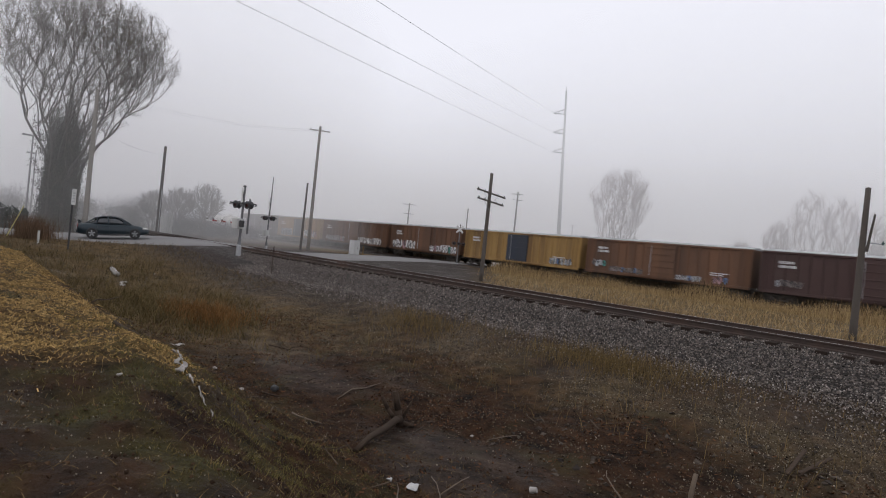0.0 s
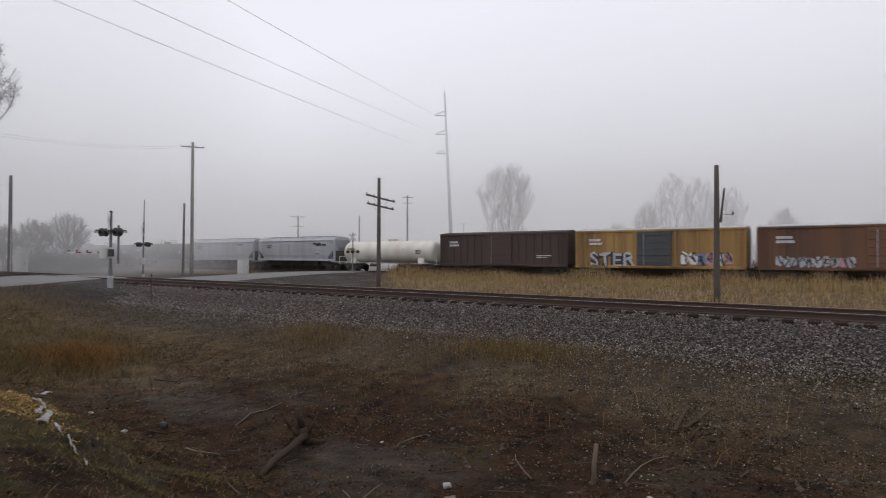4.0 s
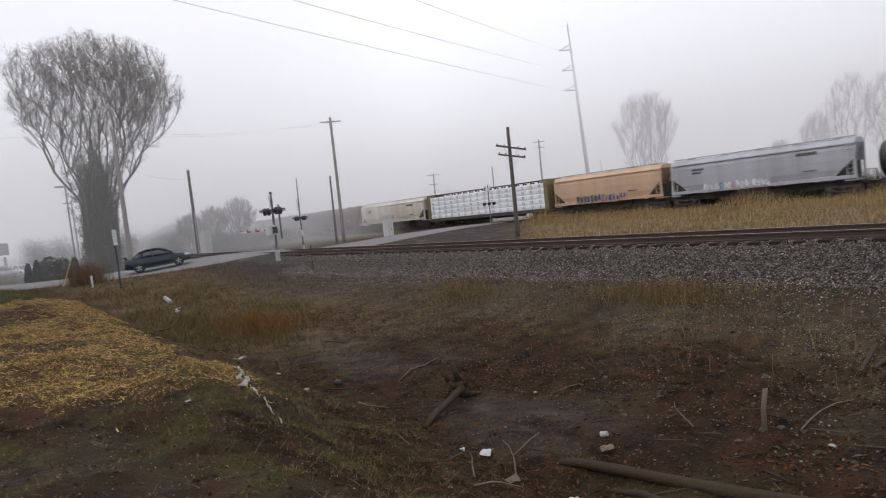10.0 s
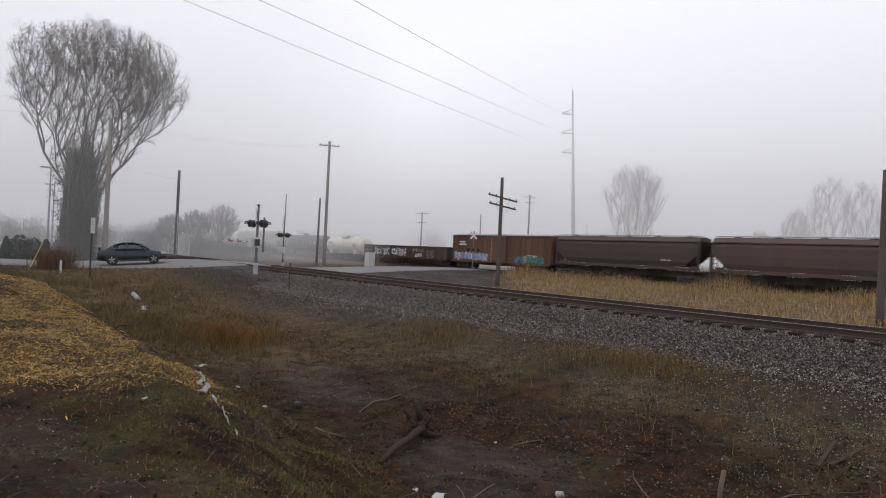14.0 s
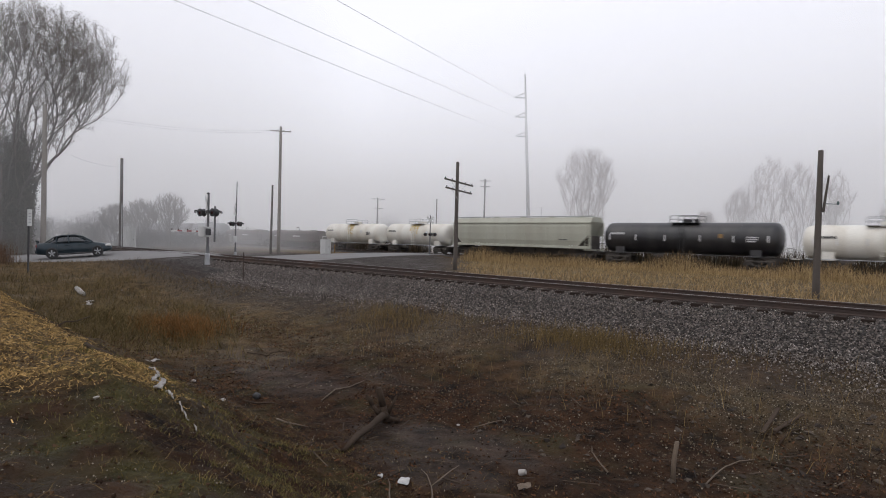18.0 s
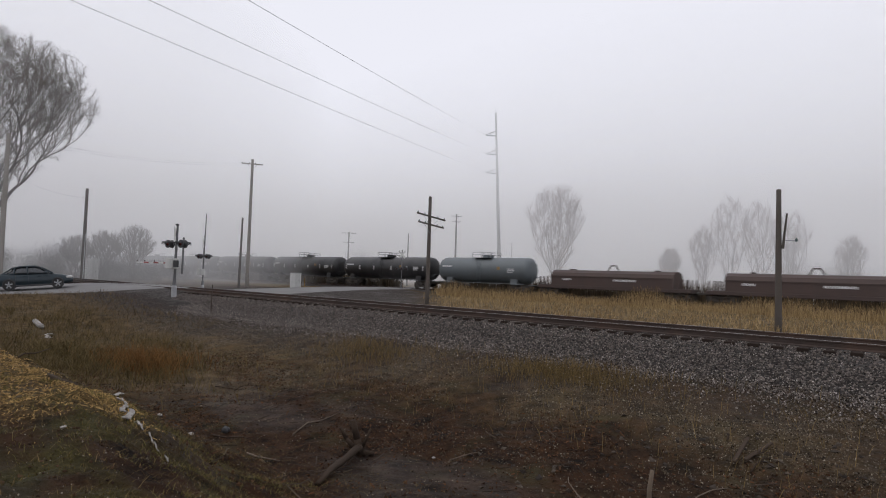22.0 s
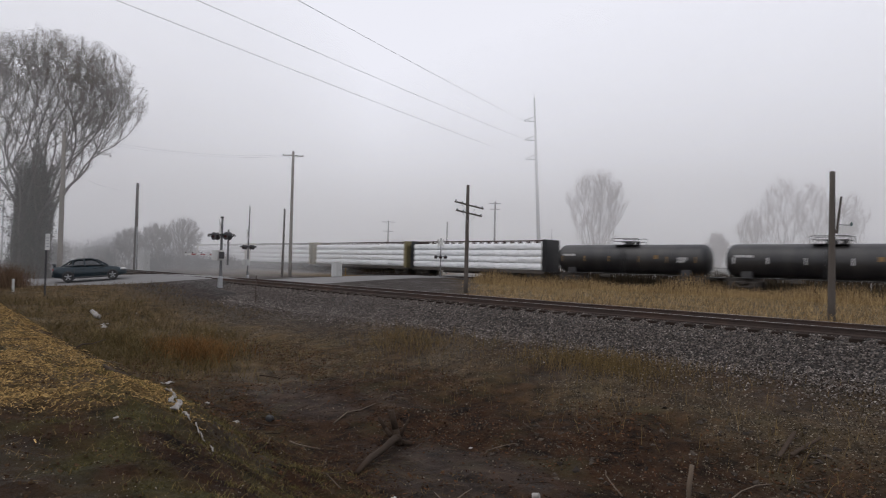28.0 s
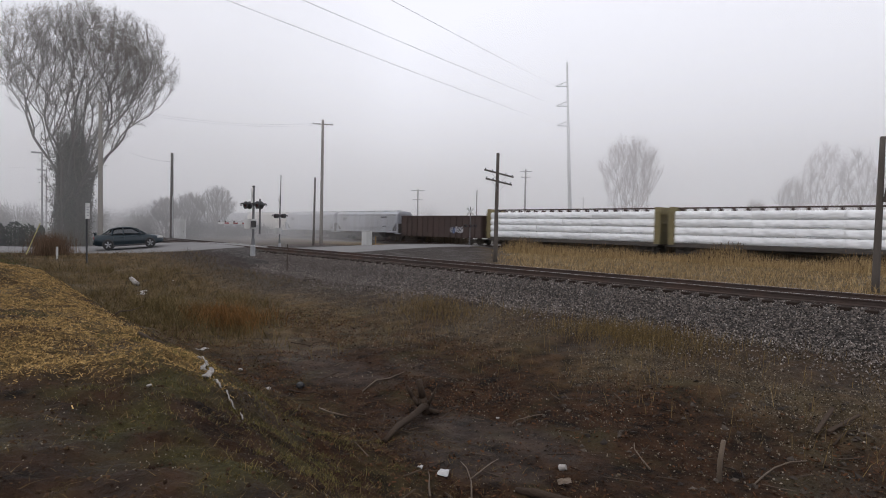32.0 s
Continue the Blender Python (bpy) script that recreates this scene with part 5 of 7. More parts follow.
def lumber_car(L, coat, label, stamped=False, top=4.72):
    car = new_car("centerbeam_car", label, L)
    m = COAT[coat]
    h = L / 2 - 0.7
    part("deck", boxed(-h, h, -1.42, 1.42, 1.0, 1.18, 0.02), FRAME, car)
    part("side_sill", boxed(-h, h, -1.5, -1.38, 0.78, 1.16, 0.02), FRAME, car)
    part("well_sill", boxed(-h * 0.55, h * 0.55, -0.4, 0.4, 0.5, 1.0, 0.05), FRAME, car)
    for s in (-1, 1):
        bk = part("bulkhead", boxed(s * h - 0.16, s * h + 0.16, -1.45, 1.45, 1.0, top, 0.02), m, car)
        for k in range(4):
            part("bulkhead_rib", boxed(s * (h + 0.22) - 0.06, s * (h + 0.22) + 0.06, -1.4, 1.4, 1.5 + 0.8 * k, 1.62 + 0.8 * k), m, bk)
        part("bulkhead_post", boxed(s * (h - 0.05) - 0.28, s * (h - 0.05) + 0.28, -1.53, -1.40, 1.0, top, 0.02), m, car)
        shared("ladder", ladder_mesh(3.2, m), car, pose(s * (h + 0.05), -1.54, 1.1))
    part("top_beam", boxed(-h, h, -0.42, 0.42, top - 0.14, top - 0.02, 0.02), UMBER, car)
    n = int(L / 1.25)
    me = bpy.data.meshes.new("beam_post")
    bm = boxed(-0.09, 0.09, -0.1, 0.1, 1.18, top - 0.19)
    bm.to_mesh(me)
    bm.free()
    me.materials.append(UMBER)
    tab = bpy.data.meshes.new("strap_hook")
    bm = boxed(-0.13, 0.13, -0.50, -0.40, top - 0.40, top - 0.12)
    bm.to_mesh(tab)
    bm.free()
    tab.materials.append(UMBER)
    for k in range(n):
        x = -h + 0.6 + (2 * h - 1.2) * k / (n - 1)
        shared("beam_post", me, car, pose(x, 0, 0))
        shared("strap_hook", tab, car, pose(x, 0, 0))
    cols, rows = (8, 5) if stamped else (6, 4)
    w, hh = (2 * h - 0.6) / cols, (top - 0.42 - 1.2) / rows
    bm = boxed(-w / 2 + 0.006, w / 2 - 0.006, -0.62, 0.62, 0.006, hh - 0.006, 0.04)
    bmesh.ops.subdivide_edges(bm, edges=[e for e in bm.edges if e.calc_length() > 0.4], cuts=7, use_grid_fill=True)
    bag = 0.3 if stamped else 1.0
    for v in bm.verts:
        if v.co.y < -0.5:
            v.co.y += bag * (0.05 * noise.noise(v.co * 2.2) + 0.03 * noise.noise(v.co * 5.5)) + 0.10 * bag * abs(v.co.z / hh - 0.5) ** 2 * 4 - 0.03
        if v.co.z > hh * 0.6 or v.co.z < hh * 0.4:
            v.co.z += 0.03 * bag * noise.noise(Vector((v.co.x * 1.6, 5, v.co.z > hh * 0.5)))
    me = bpy.data.meshes.new("lumber_package")
    bm.to_mesh(me)
    bm.free()
    me.materials.append(WRAP)
    rnd = random.Random(int(L * 100))
    for side in (-0.82, 0.82):
        for c in range(cols):
            for r in range(rows):
                b = shared("lumber_package", me, car, pose(-h + 0.3 + w * (c + 0.5), side + rnd.uniform(-0.025, 0.025), 1.19 + hh * r) @ (pose(0, 0, hh, 0, 180, 0) if rnd.random() < 0.4 else pose(0, 0, 0)))
    if stamped:
        bm = bmesh.new()
        for c in range(cols * 2):
            for r in range(rows):
                x, z = -h + 0.3 + w * (c + 0.5) / 2, 1.2 + hh * (r + 0.5)
                outer = [bm.verts.new((x + 0.19 * math.cos(a * math.pi / 6), -1.50, z + 0.19 * math.sin(a * math.pi / 6))) for a in range(12)]
                inner = [bm.verts.new((x + 0.11 * math.cos(a * math.pi / 6), -1.50, z + 0.11 * math.sin(a * math.pi / 6))) for a in range(12)]
                for a in range(12):
                    bm.faces.new((outer[a], outer[(a + 1) % 12], inner[(a + 1) % 12], inner[a]))
        tagged(part("wrap_print", bm, STAMP, car, "grey round marks printed on the wrap"), kind="stuff")
    else:
        for r in range(rows):
            bm = bmesh.new()
            for c in range(cols):
                if rnd.random() < 0.45:
                    x0 = -h + 0.5 + w * (c + rnd.uniform(0, 0.3))
                    box(bm, x0, x0 + w * rnd.uniform(0.25, 0.6), -1.50, -1.49, 1.2 + hh * r + 0.10, 1.2 + hh * r + 0.14)
            if bm.verts:
                tagged(part("wrap_print", bm, STAMP, car, "grey stripes printed on the wrap"), kind="stuff")
            else:
                bm.free()
    running_gear(car, L, 2.2)
    return car


def gondola(L, coat, label, tag=None, seed=0, top=2.75):
    car = new_car("gondola_car", label, L)
    m = COAT[coat]
    h = L / 2 - 0.5
    part("floor", boxed(-h, h, -1.4, 1.4, 0.95, 1.1), m, car)
    for s in (-1, 1):
        part("side_wall", boxed(-h, h, min(s * 1.4, s * 1.48), max(s * 1.4, s * 1.48), 0.9, top, 0.01), m, car)
        part("top_chord", boxed(-h, h, min(s * 1.4, s * 1.56), max(s * 1.4, s * 1.56), top - 0.14, top, 0.02), m, car)
        part("end_wall", boxed(s * h - 0.06, s * h + 0.06, -1.4, 1.4, 1.0, top, 0.01), m, car)
    n = int(L / 1.2)
    for k in range(n + 1):
        x = -h + 0.1 + (2 * h - 0.2) * k / n
        part("rib", boxed(x - 0.06, x + 0.06, -1.56, -1.47, 0.9, top - 0.1), m, car)
    part("scrap_load", boxed(-h + 0.3, h - 0.3, -1.3, 1.3, 1.1, top - 0.5, 0.2), FRAME, car)
    for k, (a, b, z0, z1, fill, line, *words) in enumerate(tag or ()):
        if words:
            tag_words(car, words[0], a * h, b * h, z0, z1, -1.58, fill, line)
        else:
            graffiti(car, a * h, b * h, z0, z1, seed + k, -1.58, fill, line)
    running_gear(car, L, 2.1)
    return car


def coil_car(L, label):
    car = new_car("coil_car", label, L)
    m = COAT["umber"]
    h = L / 2 - 0.6
    part("underframe", boxed(-h, h, -1.4, 1.4, 0.85, 1.2, 0.03), m, car)
    hh = h - 1.6
    hood = prism([(-1.38, 1.2), (-1.38, 2.15), (-1.2, 2.55), (-0.7, 2.78), (0, 2.84), (0.7, 2.78), (1.2, 2.55), (1.38, 2.15), (1.38, 1.2)], -hh, hh)
    hd = part("hood", hood, m, car, "rounded steel coil hood")
    part("hood_rail", boxed(-hh, hh, -1.42, -1.37, 2.1, 2.2), m, hd)
    for s in (-1, 1):
        part("lifting_arm", rod((s * 0.6, 0, 2.8), (s * 0.25, 0, 3.35), 0.06, 0.06, 6), m, hd)
        part("hood_lug", boxed(s * hh * 0.7 - 0.15, s * hh * 0.7 + 0.15, -0.5, 0.5, 2.75, 2.95), m, hd)
        for k in range(3):
            part("stake_post", boxed(s * (h - 0.3 - 0.45 * k) - 0.05, s * (h - 0.3 - 0.45 * k) + 0.05, -1.4, -1.3, 1.2, 2.1), m, car)
            part("stake_post", boxed(s * (h - 0.3 - 0.45 * k) - 0.05, s * (h - 0.3 - 0.45 * k) + 0.05, 1.3, 1.4, 1.2, 2.1), m, car)
    part("lifting_bar", rod((-0.3, 0, 3.35), (0.3, 0, 3.35), 0.06, 0.06, 6), m, hd)
    bars(car, [(-hh + 1.4, 1.75, 1.0, 0.2), (0.6, 1.75, 2.2, 0.2)], CHALK, -1.4)
    running_gear(car, L, 1.9)
    return car


W, S0, S1, S2, S3, S4 = CHALK, *SPRAYS
TRAIN = [  # middle of each car from the train's mark and its length, in metres, then the car
    (312.1, 17.4, boxcar, ("maroon", "dark maroon boxcar with grey graffiti", None, [(-0.85, -0.6, 1.5, 2.1, DIM, S0), (0.05, 0.2, 1.9, 2.3, S2, S0), (0.3, 0.75, 1.1, 1.7, DIM, S0)], 3)),
    (294.8, 17.4, boxcar, ("brown", "brown boxcar with white graffiti along its sill", None, [(-0.9, -0.7, 1.6, 2.3, DIM, S0), (-0.65, -0.2, 1.15, 1.75, DIM, S0), (0.2, 0.5, 1.05, 1.6, S2, S0), (0.62, 0.78, 1.1, 1.75, S3, S0)], 5)),
    (277.0, 18.3, boxcar, ("yellow", "yellow boxcar with a dark blue door", "navy", [(0.55, 0.9, 1.2, 2.0, S2, S0)], 9)),
    (260.1, 15.5, boxcar, ("brown", "brown boxcar with tall white graffiti letters", None, [(-0.9, -0.2, 1.1, 2.3, W, S0), (0.1, 0.93, 1.05, 2.0, W, S0)], 12)),
    (243.0, 18.8, boxcar, ("brown", "brown boxcar with pale graffiti patches", None, [(-0.85, -0.25, 1.1, 2.0, S2, S0), (0.15, 0.85, 1.1, 2.1, W, S0)], 15)),
    (225.6, 16.1, boxcar, ("yellow", "weathered yellow boxcar with a black door", "slate", [(-0.80, -0.22, 1.05, 2.30, S2, S0, "STER"), (0.3, 0.88, 1.1, 2.4, W, S0)], 18)),
    (209.2, 16.7, boxcar, ("umber", "very dark brown boxcar with plain sides", None, None, 0, "same")),
    (192.6, 16.5, tank, ("white", "white pressure tank car with a side rail", 1.38, 2.5, False, "black", False, False)),
    (175.7, 17.3, hopper, ("grey", "light grey covered hopper car", [(0.55, 0.8, 3.3, 3.62, S0, S0)], 30)),
    (158.0, 18.0, hopper, ("grey", "pale grey curved-side covered hopper car")),
    (139.3, 19.4, tank, ("black", "long black tank car with a yellow placard")),
    (118.9, 21.4, tank, ("black", "black tank car with roof handrails")),
    (100.1, 16.2, hopper, ("grey", "grey hopper car with white graffiti", [(-0.58, 0.18, 1.45, 2.1, W, S2)], 33)),
    (84.8, 14.4, hopper, ("orange", "pale orange hopper car with dark graffiti", [(-0.53, -0.05, 1.4, 2.2, DIM, S0), (-0.05, 0.41, 1.4, 2.15, S3, S0)], 36, 4.62, 2)),
    (65.9, 23.4, lumber_car, ("olive", "centerbeam lumber car with round-stamped white wrap", True)),
    (45.1, 18.2, hopper, ("cream", "dirty cream covered hopper car", [(-0.3, 0.1, 2.0, 2.6, S2, S2)], 39, 4.62, 2)),
    (26.9, 18.2, hopper, ("rust", "rusty brown covered hopper car")),
    (9.0, 17.4, hopper, ("umber", "very dark brown covered hopper car")),
    (-8.3, 17.4, boxcar, ("brown", "brown boxcar with pale blue graffiti", None, [(-0.95, -0.1, 1.1, 2.2, S2, S1), (0.35, 0.9, 1.1, 2.0, S4, S0)], 42)),
    (-27.5, 21.0, gondola, ("umber", "dark gondola car covered in white graffiti", [(-0.93, -0.86, 1.3, 2.3, DIM, S0), (-0.70, -0.30, 1.2, 2.35, S0, W, "ROMEX"), (-0.27, 0.10, 1.2, 2.35, S0, W, "CEHEN"), (0.25, 0.50, 1.9, 2.35, COAT["yellow"], S0), (0.30, 0.45, 1.1, 1.7, W, S0), (0.55, 0.72, 1.1, 2.2, DIM, S0)], 45)),
    (-44.4, 12.7, tank, ("white", "short white tank car with a black emblem", 1.4, 2.5, True)),
    (-59.6, 17.8, tank, ("black", "black tank car with white strips", 1.5, 2.62, True)),
    (-78.7, 20.4, hopper, ("sage", "long grey-green covered hopper car", None, 0, 4.75, 4)),
    (-95.7, 13.6, tank, ("white", "white tank car with a brown spill streak", 1.45, 2.55, False, "black", True, True, 50)),
    (-109.8, 14.7, tank, ("white", "white tank car with an ochre spill streak", 1.45, 2.55, False, "black", True, True, 51)),
    (-126.1, 17.9, coil_car, ("dark brown coil car with a closed hood",)),
    (-143.7, 17.3, coil_car, ("brown coil car with a lifting frame",)),
    (-159.7, 14.7, tank, ("teal", "grey-teal tank car with roof handrails")),
    (-176.1, 18.2, tank, ("black", "black tank car with white reflectors", 1.5, 2.62, True, "black", False, True, 2)),
    (-194.3, 18.1, tank, ("black", "sooty black tank car with an ochre smear", 1.5, 2.62, True, "black", False, True, 4)),
    (-212.4, 18.1, tank, ("black", "black tank car with white reflectors", 1.5, 2.62, True, "black", False, True, 6)),
    (-230.7, 18.5, tank, ("black", "black tank car with white reflectors", 1.5, 2.62, True, "black", False, True, 8)),
    (-248.8, 17.6, tank, ("black", "black tank car with dusty flanks", 1.5, 2.62, True, "black", False, True, 10)),
    (-266.4, 17.6, tank, ("black", "black tank car with yellow reflectors", 1.5, 2.62, True, "black", False, True, 11)),
    (-286.9, 23.3, lumber_car, ("black", "black centerbeam car loaded with white-wrapped lumber")),
    (-310.6, 24.1, lumber_car, ("olive", "olive centerbeam car loaded with white-wrapped lumber")),
    (-334.1, 22.9, lumber_car, ("olive", "olive centerbeam car loaded with white-wrapped lumber")),
    (-357.6, 24.1, lumber_car, ("olive", "olive centerbeam car loaded with white-wrapped lumber")),
    (-378.4, 17.5, gondola, ("umber", "dark brown high-sided gondola car", [(0.3, 0.6, 1.5, 2.4, S2, S0)], 60, 3.9)),
    (-396.1, 17.9, hopper, ("grey", "grey covered hopper car in the fog")),
    (-414.1, 18.0, hopper, ("grey", "grey covered hopper car in the fog")),
    (-432.0, 17.9, hopper, ("cream", "pale covered hopper car in the fog")),
    (-450.0, 17.9, hopper, ("grey", "grey covered hopper car in the fog")),
    (-467.9, 17.9, tank, ("black", "black tank car in the fog")),
    (-485.8, 17.9, boxcar, ("brown", "brown boxcar in the fog")),
]
CARS = [(kind(L, *about), x) for x, L, kind, about in TRAIN]


# ---- poles, signals and cabinets ----
DARKMETAL = paint("dark_signal_housing", (0.032, 0.032, 0.035), 0.5, dirt=0.3)
SILVER = paint("weathered_mast", (0.17, 0.17, 0.175), 0.6, 0.3, dirt=0.35)
RED = paint("red_reflective", (0.26, 0.035, 0.03), 0.45, dirt=0.2)
LENS = paint("red_signal_lens", (0.05, 0.008, 0.008), 0.15, dirt=0.1)
CABINET = paint("grey_cabinet", (0.58, 0.58, 0.56), 0.55, dirt=0.35, streak=True)
GLASSINS = paint("insulator_glass", (0.10, 0.14, 0.14), 0.2, dirt=0.1)
ANCHORS = {}


def pole(name, label, x, y, z, h, r=0.16, lean=(0, 0), arms=(), heading=0.0, material=WOOD, plates=True):
    """A round pole with crossarms: rows of (drop from the top, half length, tilt)."""
    p = thing(name, label, "pole", pose(x, y, z, lean[0], lean[1], heading))
    bm = lathe([(-0.5 + (h + 0.5) * k / 6, r * (1 - 0.055 * k)) for k in range(7)] + [(h + 0.02, r * 0.3)], 12, "Z")
    part("shaft", bm, material, p, smooth=True)
    for drop, half, tilt in arms:
        z1 = h - drop
        dz = half * math.tan(radians(tilt))
        bm = bmesh.new()
        box(bm, r * 0.8, r * 0.8 + 0.09, -half, half, -0.055, 0.055, 0.01, Matrix.Translation((0, 0, z1)) @ Matrix.Rotation(radians(-tilt), 4, "X"))
        arm = part("crossarm", bm, material, p)
        n = max(2, int(half * 2 / 0.55))
        for k in range(n):
            yy = -half + 0.12 + (2 * half - 0.24) * k / (n - 1)
            if abs(yy) > 0.2:
                zz = z1 - yy * math.tan(radians(tilt))
                part("insulator", lathe([(zz + 0.05, 0.02), (zz + 0.08, 0.04), (zz + 0.15, 0.04), (zz + 0.17, 0.02)], 8, "Z"), GLASSINS, arm).location = (r * 0.8 + 0.045, yy, 0)
        for s in (-1, 1):
            part("brace", rod((r * 0.9, s * half * 0.55, z1 - s * half * 0.55 * math.tan(radians(tilt))), (r * 0.9, 0, z1 - half * 0.5), 0.015, 0.015, 5), GALV, arm)
    return p


def poles():
    pole("telegraph_pole", "old wooden telegraph pole with two tilted crossarms", -27.68, 31.45, -0.95, 7.95, 0.17, (0, 0), ((1.5, 1.6, 5), (2.1, 1.45, 5)))
    p = pole("telegraph_pole", "bare wooden telegraph pole stub with a splintered side post", -4.95, 30.5, -0.95, 6.7, 0.16)
    part("side_post", rod((0.17, 0, 3.9), (0.34, 0, 5.55), 0.06, 0.04, 8), WOOD, p)
    part("bracket", rod((0.2, 0, 4.3), (0.75, 0, 4.25), 0.025, 0.025, 6), GALV, p)
    part("insulator", lathe([(4.22, 0.03), (4.3, 0.06), (4.4, 0.02)], 8, "Z"), GLASSINS, p).location = (0.72, 0, 0)
    p = pole("utility_pole", "plain dark wooden pole beside a relay cabinet", -54.85, 17.58, -0.7, 8.4, 0.17)
    part("conduit", rod((0.2, 0, 0), (0.19, 0, 4.5), 0.04, 0.04, 6), GALV, p)
    pole("utility_pole", "tall pale utility pole with one crossarm", -62.0, 37.57, -0.95, 15.5, 0.22, (0, 0), ((0.5, 1.25, 0),), 149, GALV_WOOD)
    pole("utility_pole", "short leaning dark wooden pole", -60.3, 35.5, -0.95, 8.1, 0.15, (0, 1.2))
    pole("utility_pole", "pale tall utility pole before the bare tree", -55.7, 12.05, -0.7, 12.2, 0.22, (0, 0), (), 0, GALV_WOOD)
    pole("utility_pole", "distant utility pole with two crossarms", -98.5, 84.8, -1.05, 11.4, 0.2, (0, 0), ((0.3, 1.6, 0), (2.4, 1.2, 0)), 139)
    pole("utility_pole", "distant utility pole with a transformer", -68.5, 86.0, -1.05, 14.2, 0.2, (0, 0), ((0.4, 1.1, 0), (1.5, 0.9, 0)), 129)
    pole("utility_pole", "distant plain wooden pole", -75.5, 80.0, -1.05, 10.1, 0.15)
    pole("utility_pole", "faint distant pole with a crossarm", -97.7, 151.2, -1.0, 13.2, 0.2, (0, 0), ((0.3, 1.5, 0),), 123)
    for x, y, h in ((-84.15, 11.97, 10.2), (-98.9, 14.58, 9.2)):
        p = thing("street_lamp", "tall dark parking-lot lamp post", "street lamp", pose(x, y, -0.7))
        part("post", rod((0, 0, -0.3), (0, 0, h), 0.12, 0.08, 8), DARKMETAL, p)
        part("lamp_head", boxed(-0.2, 0.2, -1.1, 0.1, h - 0.12, h + 0.06, 0.03), DARKMETAL, p)
    # the steel transmission pole
    t = thing("transmission_pole", "tall steel transmission pole with three short arms", "transmission pole", pose(-78.22, 116.1, -1.1))
    top = Vector((-1.75, -1.2, 43.0))
    part("shaft", rod((0, 0, -0.5), top, 0.55, 0.2, 12), GALV, t, smooth=True)
    part("lightning_spike", rod(top, top + Vector((-0.05, 0, 1.0)), 0.06, 0.03, 6), GALV, t)
    side = Vector((-0.83, -0.56, 0))
    for k, z in enumerate((38.0, 33.3, 28.6)):
        c = top * (z / 43.0)
        e = c + side * 2.6 - Vector((0, 0, 0.5))
        part("arm", rod(c + Vector((0, 0, 0.5)), e, 0.15, 0.10, 8), GALV, t)
        part("insulator_string", rod(c - Vector((0, 0, 0.75)), e - Vector((0, 0, 0.1)), 0.13, 0.11, 8), GLASSINS, t)
        part("brace", rod(c + side * 1.3 + Vector((0, 0, 0.1)), c + side * 1.6 - Vector((0, 0, 0.7)), 0.07, 0.07, 6), GALV, t)
        ANCHORS[k] = Vector((-78.22, 116.1, -1.1)) + e


GALV_WOOD = paint("bleached_pole_wood", (0.23, 0.205, 0.18), 0.9, dirt=0.35, grain=30, bump=0.4, streak=True)
poles()


def wire(p, q, sag, r, label):
    bm = bmesh.new()
    p, q = Vector(p), Vector(q)
    pts = [p.lerp(q, k / 24) - Vector((0, 0, 4 * sag * (k / 24) * (1 - k / 24))) for k in range(25)]
    side = (q - p).cross(Vector((0, 0, 1))).normalized()
    up = side.cross((q - p).normalized())
    rings = [[bm.verts.new(c + r * (math.cos(k * 0.4 * math.pi) * side + math.sin(k * 0.4 * math.pi) * up)) for k in range(5)] for c in pts]
    for lo, hi in zip(rings, rings[1:]):
        for k in range(5):
            bm.faces.new((lo[k], lo[(k + 1) % 5], hi[(k + 1) % 5], hi[k]))
    bm.faces.new(rings[0][::-1])
    bm.faces.new(rings[-1])
    bmesh.ops.recalc_face_normals(bm, faces=bm.faces)
    tagged(part("power_line", bm, DARKMETAL), label, "cable", "overhead cables")


for k, b in enumerate(((-46.25, 29.7, 26.55), (-50.98, 21.63, 25.55), (-53.64, 15.52, 24.39))):
    a, b = ANCHORS[k], Vector(b)
    wire(a, a + (b - a) * 2.6, 1.5, 0.022, "thin black power line running to the transmission pole")
for p, q, s in (((-54.85, 17.58, 6.9), (-61, 12.5, 9.6), 0.6), ((-62, 37.57, 14.2), (-55.7, 12.05, 11.3), 0.8), ((-62, 38.6, 14.2), (-55.7, 12.6, 11.0), 0.8), ((-55.7, 12.05, 11.2), (-58, -40, 11.6), 1.0), ((-84.15, 11.97, 7.6), (-80, -30, 8.2), 0.8), ((-54.85, 17.5, 5.2), (-55.6, 17.9, 3.6), 0.2)):
    wire(p, q, s, 0.006, "thin black cable between the poles")


